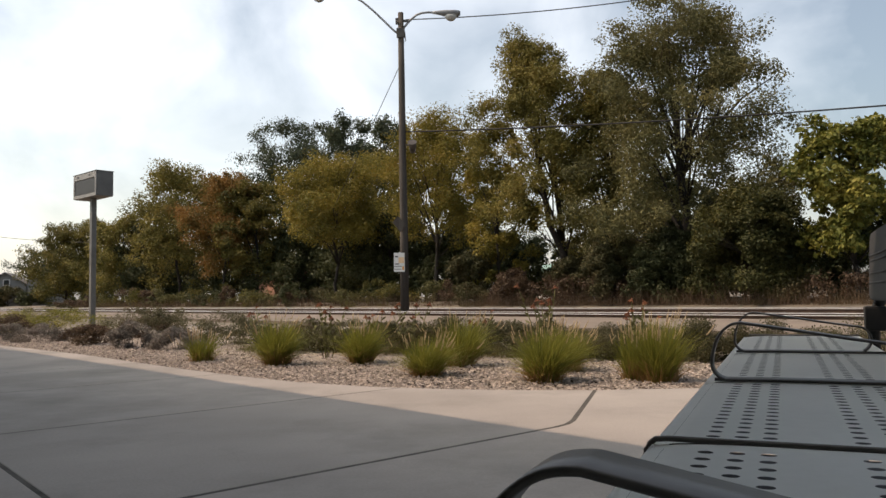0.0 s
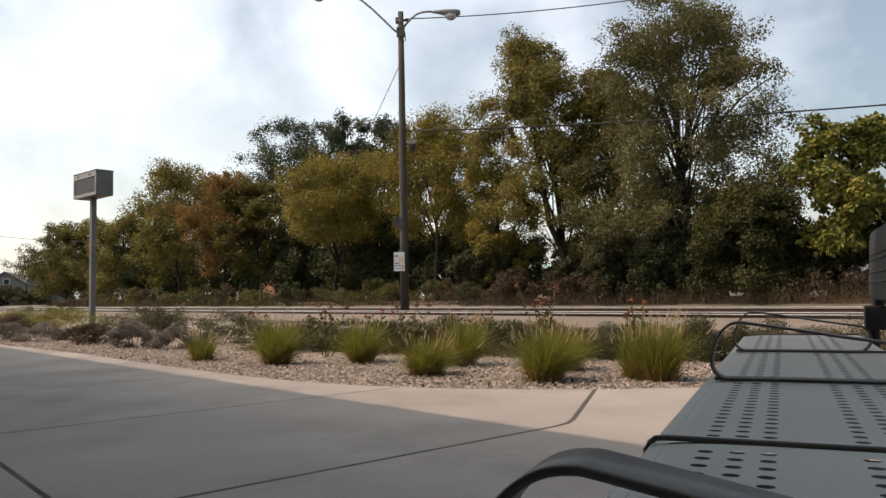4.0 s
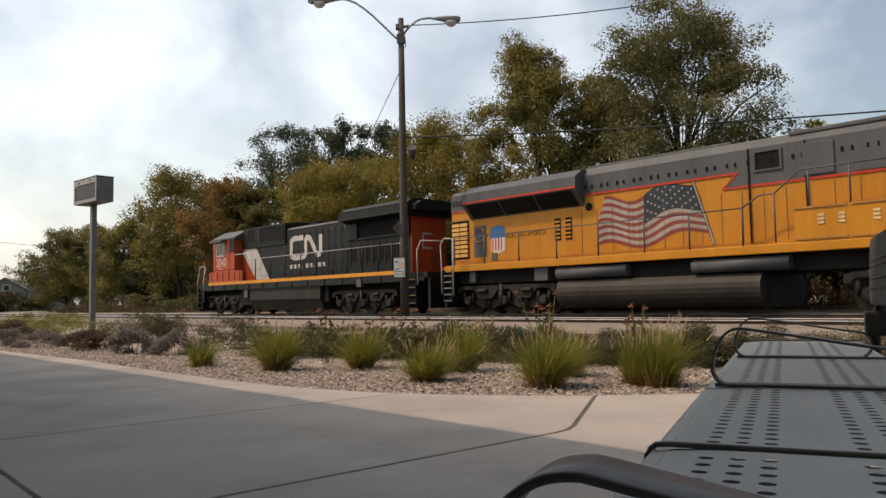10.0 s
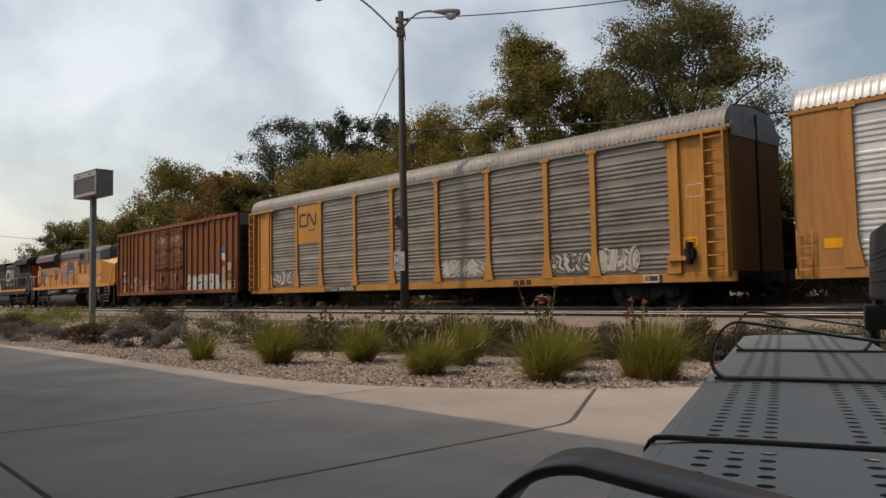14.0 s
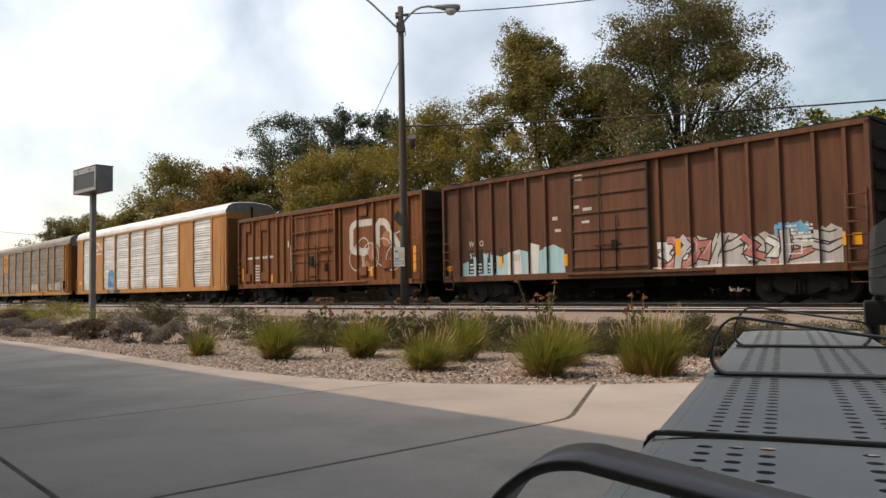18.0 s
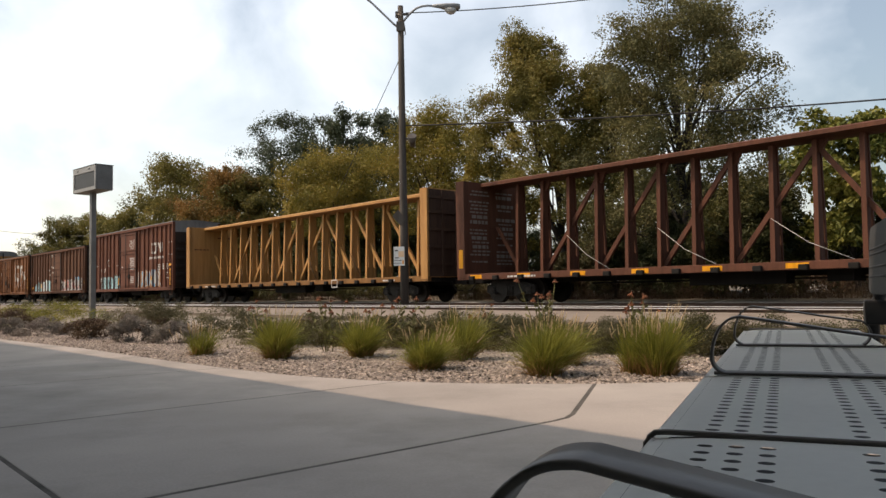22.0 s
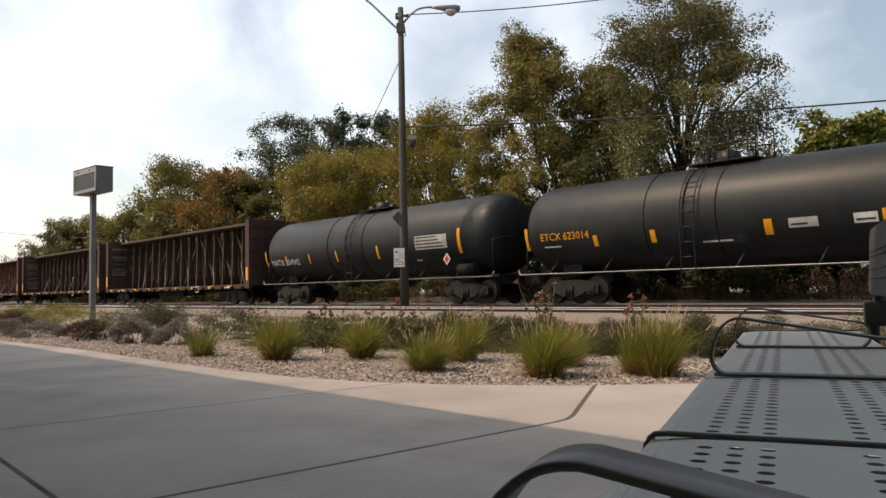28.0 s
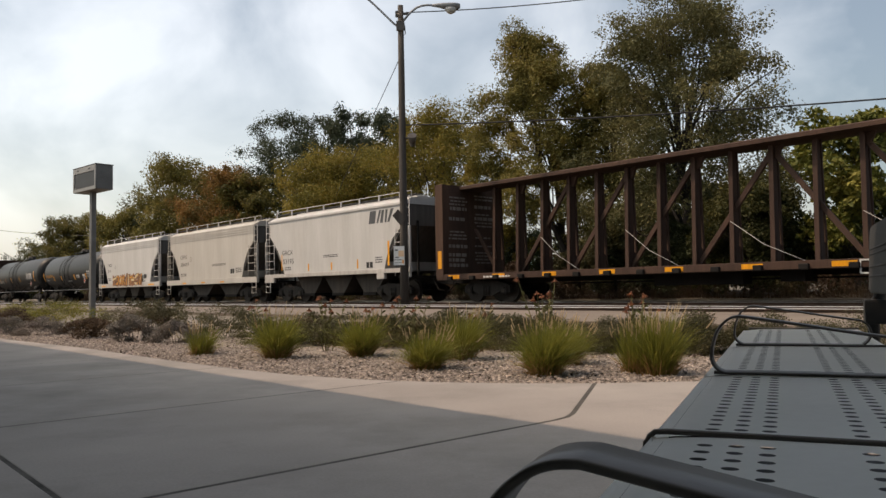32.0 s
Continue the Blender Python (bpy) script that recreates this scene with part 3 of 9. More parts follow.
def tree(x, y, height, radius, low, palette, label, seed, boughs=40, sub=7, per=60, leaf=0.13, trunk=0.16, lean=(0, 0), stems=1, rough=0.3, narrow=0.0, base=0.28, clump_r=0.17, limbs=11, gather=0.27, point=0.0):
    """A crown of leaf clumps gathered on boughs, over a forked trunk."""
    root = tagged(new("tree"), label, "tree")
    root.location = (x, y, base - 0.1)
    r = np.random.default_rng(seed)
    main = crown_points(boughs, radius * 1.0, low, height - radius * 0.18, seed, rough, narrow, point)
    main[:, :2] += np.array(lean) * np.clip(main[:, 2:3] / height, 0, 1)
    off = r.normal(0, 1, (boughs, sub, 3))
    off /= np.linalg.norm(off, axis=2)[:, :, None]
    off *= r.uniform(0.35, 1.15, (boughs, sub))[:, :, None] * radius * gather * np.array((1.0, 1.0, 0.7))
    pts = (main[:, None, :] + off).reshape(-1, 3)
    rad = radius * clump_r * r.uniform(0.6, 1.4, len(pts))
    v, f = leaf_cloud(pts, rad, per, leaf, 0.85, 0.62)
    part("crown", raw_mesh("crown", v, f, LEAVES[palette]), None, root)
    bm = bmesh.new()
    for s in range(stems):
        off = Vector((r.uniform(-0.35, 0.35), r.uniform(-0.2, 0.2), 0)) * (stems > 1)
        tip = Vector((lean[0] * 0.8 + off.x * 4, lean[1] * 0.8 + off.y * 4, height * 0.84))
        line = [off + (tip - off) * k / 6 + Vector((r.uniform(-1, 1), r.uniform(-1, 1), 0)) * 0.022 * height * (0 < k < 6) for k in range(7)]
        line[0] = Vector((off.x, off.y, -0.2))
        tube(bm, line, trunk, 8, 0.16)
        for k in range(limbs // stems):
            b = Vector(main[int(r.integers(boughs))])
            h = min(max(b.z * r.uniform(0.4, 0.62), low * 0.6), height * 0.62)
            w = h / (height * 0.84) * 6
            i = min(int(w), 5)
            a = line[i].lerp(line[i + 1], w - i)
            m1 = a.lerp(b, 0.35) + Vector((r.uniform(-.15, .15), r.uniform(-.15, .15), 0.10 * (b - a).length))
            m2 = a.lerp(b, 0.7) + Vector((r.uniform(-.2, .2), r.uniform(-.2, .2), 0.08 * (b - a).length))
            tube(bm, (a, m1, m2, b), trunk * r.uniform(0.2, 0.42), 5, 0.2)
            for _ in range(2):
                c = m2 + Vector(r.normal(0, 0.16 * radius, 3)) + Vector((0, 0, 0.12 * radius))
                tube(bm, (m1, m1.lerp(c, 0.5) + Vector((0, 0, 0.1)), c), trunk * 0.14, 4, 0.25)
    part("trunk", bm, M_BARK, root, "dark branching trunk and limbs")
    return root


def shrub(x, y, height, radius, palette, label, seed, clumps=16, per=90, leaf=0.09, base=0.0, name="shrub", clump_r=0.34, stem=0.008):
    r = np.random.default_rng(seed)
    pts = crown_points(clumps, radius, height * 0.1, height * 0.84, seed, 0.35)
    v, f = leaf_cloud(pts, radius * clump_r * r.uniform(0.7, 1.3, len(pts)), per, leaf, min(0.9, height / radius * 0.7))
    v[:, 2] = np.abs(v[:, 2])
    root = tagged(new(name), label, name.replace("_", " "))
    root.location = (x, y, base - 0.03)
    part("foliage", raw_mesh("foliage", v, f, LEAVES[palette]), None, root)
    for k in range(3):
        bm = bmesh.new()
        b = Vector(pts[k % len(pts)])
        tube(bm, (Vector((b.x * 0.12, b.y * 0.12, -0.05)), Vector((b.x * 0.5, b.y * 0.5, b.z * 0.5)), b * 0.85), stem * max(1, radius), 5, 0.4)
        part("stem", bm, M_BARK, root)
    return root
TREES = [
    (9.60, 30.24, 12.3, 4.05, 1.5, "dull", "tall airy ash tree with thin dull olive leaves", 11, dict(boughs=250, sub=8, per=58, leaf=0.112, trunk=0.24, lean=(0.25, 0), rough=0.26, clump_r=0.12, limbs=26, gather=0.18)),
    (5.85, 34.83, 12.9, 3.6, 3.0, "ochre", "tall two-stemmed tree with olive and ochre leaves", 64, dict(boughs=165, sub=8, per=56, leaf=0.115, trunk=0.19, lean=(-2.0, 0), stems=2, rough=0.32, point=0.66, clump_r=0.13, limbs=16, gather=0.17)),
    (7.5, 34.0, 10.6, 2.3, 2.4, "olive", "slender tree with thinning olive leaves", 13, dict(boughs=110, sub=7, per=48, leaf=0.125, clump_r=0.15, gather=0.2, point=0.35)),
    (-0.33, 42.56, 10.6, 3.5, 4.2, "gold", "tree turning yellow-green in early autumn", 14, dict(boughs=93, sub=8, per=60, leaf=0.125, trunk=0.14, rough=0.4)),
    (2.68, 36.32, 8.81, 1.72, 0.42, "gold", "narrow tree with yellow-green leaves hanging low", 15, dict(boughs=60, sub=7, per=52, leaf=0.125, trunk=0.1)),
    (-6.5, 46.69, 9.15, 3.4, 4.0, "gold", "dense rounded tree with golden-olive leaves", 16, dict(boughs=95, sub=8, per=62, leaf=0.135, trunk=0.13)),
    (-15.43, 73.13, 18.11, 3.58, 6.04, "pine", "tall dark green tree standing behind the row", 17, dict(boughs=75, sub=7, per=36, leaf=0.212, trunk=0.2, rough=0.4, clump_r=0.22)),
    (-10.85, 68.12, 15.89, 2.52, 5.58, "pine", "tall dark green tree standing behind the row", 18, dict(boughs=50, sub=7, per=33, leaf=0.212, trunk=0.2, rough=0.4, clump_r=0.22)),
    (-7.28, 64.23, 16.00, 2.47, 5.23, "pine", "tall dark green tree standing behind the row", 19, dict(boughs=60, sub=7, per=36, leaf=0.212, trunk=0.2, rough=0.4, clump_r=0.22)),
    (-4.06, 60.70, 14.99, 2.25, 4.91, "pine", "tall dark green tree standing behind the row", 20, dict(boughs=60, sub=7, per=36, leaf=0.212, trunk=0.2, rough=0.4, clump_r=0.22)),
    (-16.67, 58.19, 10.35, 3.10, 2.6, "orange", "tree with rusty orange autumn leaves", 21, dict(boughs=84, sub=8, per=44, leaf=0.177, trunk=0.13)),
    (-23.03, 66.62, 12.69, 4.15, 2.6, "ochre", "rounded tree with olive and yellow leaves", 22, dict(boughs=102, sub=8, per=41, leaf=0.200, trunk=0.15)),
    (-14.07, 57.57, 9.24, 2.64, 2.2, "olive", "dense tree with dark olive leaves", 23, dict(boughs=68, sub=7, per=44, leaf=0.200, trunk=0.15)),
    (-31.92, 76.33, 9.32, 3.51, 1.8, "ochre", "small rounded tree with olive leaves", 24, dict(boughs=75, sub=7, per=40, leaf=0.224, trunk=0.14)),
    (-44.86, 90.46, 9.90, 4.15, 0.47, "olive", "small tree with thin yellowing leaves", 25, dict(boughs=75, sub=7, per=36, leaf=0.235, trunk=0.14)),
    (-40.87, 89.07, 10.09, 3.30, 0.41, "ochre", "small tree with thin leaves", 26, dict(boughs=60, sub=7, per=36, leaf=0.235, trunk=0.14)),
    (13.3, 24.54, 5.95, 1.85, 1.7, "broad", "broad-leaved tree with large yellow-green leaves", 27, dict(boughs=62, sub=7, per=26, leaf=0.21, trunk=0.11, clump_r=0.15, gather=0.27, rough=0.4)),
    (10.7, 26.41, 4.1, 1.9, 0.30, "darkolive", "dense dark bushy tree with olive leaves", 28, dict(boughs=93, sub=7, per=60, leaf=0.115, trunk=0.09)),
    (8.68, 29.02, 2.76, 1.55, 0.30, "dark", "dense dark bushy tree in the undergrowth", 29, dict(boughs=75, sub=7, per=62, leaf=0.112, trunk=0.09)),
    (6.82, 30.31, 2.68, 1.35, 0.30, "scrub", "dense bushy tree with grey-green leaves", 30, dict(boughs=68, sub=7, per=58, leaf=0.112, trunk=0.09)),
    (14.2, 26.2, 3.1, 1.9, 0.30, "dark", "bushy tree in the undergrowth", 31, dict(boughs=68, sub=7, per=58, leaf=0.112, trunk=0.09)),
    # filler trees: their dark leaves stand in for shade within the row
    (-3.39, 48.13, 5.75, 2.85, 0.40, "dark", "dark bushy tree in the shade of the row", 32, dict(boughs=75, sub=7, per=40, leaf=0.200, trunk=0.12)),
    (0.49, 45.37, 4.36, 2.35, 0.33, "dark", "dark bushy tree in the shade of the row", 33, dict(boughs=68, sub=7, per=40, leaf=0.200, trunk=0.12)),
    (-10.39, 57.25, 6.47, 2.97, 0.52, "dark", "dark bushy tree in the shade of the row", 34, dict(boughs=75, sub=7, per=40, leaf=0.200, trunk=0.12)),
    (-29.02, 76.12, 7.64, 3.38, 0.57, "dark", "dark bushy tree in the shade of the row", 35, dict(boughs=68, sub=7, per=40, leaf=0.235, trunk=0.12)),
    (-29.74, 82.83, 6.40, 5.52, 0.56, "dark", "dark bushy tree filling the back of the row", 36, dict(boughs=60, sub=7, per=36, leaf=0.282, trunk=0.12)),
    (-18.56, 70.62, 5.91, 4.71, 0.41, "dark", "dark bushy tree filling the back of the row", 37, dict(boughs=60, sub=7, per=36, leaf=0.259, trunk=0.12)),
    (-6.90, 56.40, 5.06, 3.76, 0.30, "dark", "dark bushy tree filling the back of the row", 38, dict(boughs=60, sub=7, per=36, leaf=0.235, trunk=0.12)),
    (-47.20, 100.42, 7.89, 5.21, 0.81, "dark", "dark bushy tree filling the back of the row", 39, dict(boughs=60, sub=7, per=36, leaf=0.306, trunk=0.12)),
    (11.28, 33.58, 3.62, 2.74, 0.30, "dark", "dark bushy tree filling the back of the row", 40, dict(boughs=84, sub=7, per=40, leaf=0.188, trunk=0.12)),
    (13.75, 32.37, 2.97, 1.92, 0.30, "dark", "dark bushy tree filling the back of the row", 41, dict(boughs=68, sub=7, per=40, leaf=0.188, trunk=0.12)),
    (1.48, 36.59, 2.75, 1.22, 0.30, "scrub", "leafy bush tree with olive leaves", 42, dict(boughs=50, sub=6, per=40, leaf=0.141, trunk=0.07)),
    (-26.20, 80.45, 12.19, 4.17, 2.00, "olive", "leafy tree standing behind the front row", 43, dict(boughs=44, sub=7, per=32, leaf=0.235, trunk=0.13)),
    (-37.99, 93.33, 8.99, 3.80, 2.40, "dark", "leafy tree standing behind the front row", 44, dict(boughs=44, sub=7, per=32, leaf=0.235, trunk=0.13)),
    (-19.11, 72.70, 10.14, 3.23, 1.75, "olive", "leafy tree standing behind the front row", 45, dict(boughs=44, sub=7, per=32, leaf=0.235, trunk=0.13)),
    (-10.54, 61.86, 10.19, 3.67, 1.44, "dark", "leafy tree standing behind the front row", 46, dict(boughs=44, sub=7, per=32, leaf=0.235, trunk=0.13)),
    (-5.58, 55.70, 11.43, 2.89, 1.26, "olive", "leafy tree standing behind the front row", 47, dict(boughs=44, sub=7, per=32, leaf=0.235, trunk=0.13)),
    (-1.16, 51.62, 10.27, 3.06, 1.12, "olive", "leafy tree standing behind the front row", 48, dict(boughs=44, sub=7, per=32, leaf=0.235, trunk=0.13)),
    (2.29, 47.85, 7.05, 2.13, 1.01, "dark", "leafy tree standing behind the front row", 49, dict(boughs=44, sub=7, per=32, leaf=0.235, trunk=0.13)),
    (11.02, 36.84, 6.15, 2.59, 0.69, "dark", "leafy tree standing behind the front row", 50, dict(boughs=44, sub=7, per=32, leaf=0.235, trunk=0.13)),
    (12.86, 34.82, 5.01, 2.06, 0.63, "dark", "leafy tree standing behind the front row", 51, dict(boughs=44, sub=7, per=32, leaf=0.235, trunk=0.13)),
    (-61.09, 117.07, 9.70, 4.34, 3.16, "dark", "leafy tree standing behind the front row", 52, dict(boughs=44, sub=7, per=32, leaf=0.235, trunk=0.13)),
    (5.41, 32.30, 1.91, 1.00, 0.30, "scrub", "leafy bush tree in the undergrowth", 53, dict(boughs=40, sub=6, per=44, leaf=0.128, trunk=0.07)),
    (3.06, 34.57, 1.56, 1.02, 0.30, "brown", "dry brown bush tree in the undergrowth", 54, dict(boughs=30, sub=6, per=40, leaf=0.118, trunk=0.06)),
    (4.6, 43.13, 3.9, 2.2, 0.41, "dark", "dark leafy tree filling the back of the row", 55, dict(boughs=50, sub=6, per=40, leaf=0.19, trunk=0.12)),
    (7.4, 40.5, 3.3, 1.9, 0.41, "scrub", "leafy bush tree behind a forked trunk", 58, dict(boughs=40, sub=6, per=40, leaf=0.17, trunk=0.1)),
    (-60.5, 106.0, 2.9, 2.3, 0.45, "scrub", "low bushy tree before a grey house", 56, dict(boughs=40, sub=6, per=32, leaf=0.214, trunk=0.1)),
    (-56.2, 104.0, 2.3, 2.0, 0.45, "dark", "low bushy tree before a grey house", 57, dict(boughs=36, sub=6, per=32, leaf=0.214, trunk=0.1)),
]
for *row, more in TREES:
    tree(*row, **more)


# undergrowth along the far side of the railway
for k in range(64):
    q = -12 + k * 1.55 + random.uniform(-0.5, 0.5)
    n = random.uniform(24.6, 26.4)
    p = rail(n, q)
    pal = random.choice(("scrub", "brown", "brown", "scrub") if q < 26 else ("scrub", "brown", "dull", "dark", "brown", "olive"))
    far = q > 40
    shrub(p.x, p.y, random.uniform(0.7, 1.7), random.uniform(0.7, 1.3), pal, {"brown": "brown dry bush in the lineside undergrowth"}.get(pal, "dark green bush in the lineside undergrowth"), 300 + k,
          clumps=14, per=70 if far else 110, leaf=0.16 if far else 0.10, base=ground_height(n))


def dry_grass(q0, q1, n0, n1, count, height, label):
    v, f, _ = blades(count, height, 0.5, (0, 0), 0.005, seg=3, low=0.12, root=0.01)
    pos = np.array([tuple(rail(rng.uniform(n0, n1), rng.uniform(q0, q1))) for _ in range(count)])
    pos[:, 2] = [0.16 if n0 > 20 else -0.03] * count
    v = v + np.repeat(pos, 8, axis=0)
    tagged(part("dry_grass", raw_mesh("dry_grass", v, f, LEAVES["brown"]), None), label, "dry grass", kind="stuff")


dry_grass(-10, 25, 23.6, 25.6, 11000, 0.75, "dry reddish-brown weeds along the far track")
dry_grass(25, 80, 23.3, 25.6, 8000, 0.8, "dry reddish-brown weeds along the far track")

# low planting at the back of the bed
LOW = [(-7.6, 12.9, 0.34, 0.5, "grey"), (-6.6, 12.6, 0.27, 0.45, "grey"), (-5.35, 11.45, 0.29, 0.42, "brown"), (-4.19, 10.35, 0.37, 0.30, "grey"), (-3.5, 10.0, 0.30, 0.30, "grey"),
       (-9.5, 16.5, 0.60, 0.8, "lime"), (-7.7, 15.6, 0.50, 0.8, "lime"), (-6.0, 14.6, 0.50, 0.7, "sedum"), (-4.6, 12.8, 0.55, 0.5, "sedum"), (-3.1, 11.0, 0.45, 0.55, "sedum"), (-2.2, 10.2, 0.34, 0.6, "sedum"),
       (-1.3, 9.4, 0.32, 0.6, "sedum"), (-0.5, 8.9, 0.30, 0.55, "scrub"), (0.3, 8.6, 0.34, 0.55, "sedum"), (0.95, 8.0, 0.30, 0.5, "scrub"), (1.6, 7.5, 0.29, 0.45, "sedum"), (2.2, 7.2, 0.32, 0.5, "sedum"),
       (2.9, 7.0, 0.32, 0.5, "scrub"), (3.6, 6.9, 0.34, 0.5, "sedum"), (4.6, 6.9, 0.40, 0.5, "grey"), (4.1, 6.3, 0.34, 0.4, "scrub"), (-11.5, 18.5, 0.60, 0.8, "lime"), (-10.4, 19.8, 0.60, 0.8, "scrub"),
       (-5.2, 13.6, 0.50, 0.5, "brown"), (-1.9, 9.2, 0.28, 0.4, "scrub"), (-8.4, 14.2, 0.42, 0.6, "brown"), (-10.8, 16.9, 0.50, 0.7, "brown")]
for k in range(17):
    y = 9.5 - 0.16 * k + random.uniform(-0.25, 0.25)
    x = (-224 + 44 * k + random.uniform(-12, 12)) / 1350 * y
    LOW.append((round(x, 2), round(y, 2), 0.606 - 0.034 * y + random.uniform(-0.06, 0.02), random.uniform(0.32, 0.45), random.choice(("sedum", "scrub", "scrub", "brown"))))
for k, (x, y, h, r, pal) in enumerate(LOW):
    shrub(x, y, h, r, pal, {"grey": "low silvery-grey lavender bush in the bed", "brown": "low faded brown bush in the bed", "lime": "low lime-green bush in the bed"}.get(pal, "low grey-green stonecrop plants in the bed"),
          500 + k, clumps=26, per=300 if y < 8.5 else 200, leaf=0.019 if y < 8.5 else 0.03, clump_r=0.3, stem=0.004)

# orange coneflowers on thin stalks
M_PETAL = material("orange_petal", (0.06, 0.024, 0.012), (0.17, 0.058, 0.02), 0.85, scale=9, fine=60, bump=0, spread=0.2)
M_STALK = material("plant_stalk", (0.075, 0.08, 0.03), (0.14, 0.13, 0.05), 0.9, scale=9, fine=60, bump=0, spread=0.2)


def flower(drop):
    """A dark cone with drooping petals."""
    bm = bmesh.new()
    rod(bm, (0, 0, -0.006), (0, 0, 0.02), 0.014, 0.006, 8)
    for k in range(9):
        a = 0.7 * k
        c, d = Vector((math.cos(a), math.sin(a), 0)), Vector((-math.sin(a), math.cos(a), 0)) * 0.007
        rows = [c * 0.012, c * 0.022 - Vector((0, 0, 0.4 * drop)), c * 0.032 - Vector((0, 0, drop))]
        ring = [rows[0] - d * 0.6, rows[1] - d, rows[2] - d * 0.5, rows[2] + d * 0.5, rows[1] + d, rows[0] + d * 0.6]
        prism(bm, ring, (0, 0, 0.002))
    return mesh_of("flower_head", bm, M_PETAL)


FLOWERS = [flower(0.014), flower(0.028)]
for k, (x, y, h, heads) in enumerate(((-1.25, 8.2, 0.60, 12), (-0.35, 8.0, 0.56, 10), (0.95, 7.2, 0.74, 12), (1.75, 6.9, 0.58, 12), (-2.3, 9.6, 0.55, 9), (0.35, 7.8, 0.5, 7), (-0.75, 8.4, 0.55, 7))):
    root = tagged(new("coneflower"), "faded orange coneflowers on tall thin stalks", "flower", "flowers in the bed")
    root.location = (x, y, -0.05)
    for j in range(int(heads * 0.65)):
        a, s = random.uniform(0, 6.28), random.uniform(0.05, 0.26)
        top = Vector((s * math.cos(a), s * math.sin(a), h * random.uniform(0.75, 1.05)))
        bm = bmesh.new()
        tube(bm, ((top.x * 0.2, top.y * 0.2, 0), (top.x * 0.55, top.y * 0.55, top.z * 0.55), top), 0.0055, 5, 0.7)
        for z in (0.25, 0.38, 0.5, 0.6, 0.7, 0.78):
            b = top * z + Vector((random.uniform(-0.06, 0.06), random.uniform(-0.06, 0.06), 0.05))
            prism(bm, [top * z, (top * z).lerp(b, 0.6) + Vector((0.016, 0, 0)), b, (top * z).lerp(b, 0.6) - Vector((0.016, 0, 0))], (0, 0.002, 0.002))
        stalk = part("stalk", bm, M_STALK, root)
        head = part("flower_head", FLOWERS[j % 2], M_PETAL, stalk, "faded rusty orange flower head")
        head.matrix_world = pose(top.x, top.y, top.z, random.uniform(-25, 25), random.uniform(-25, 25), random.uniform(0, 90))

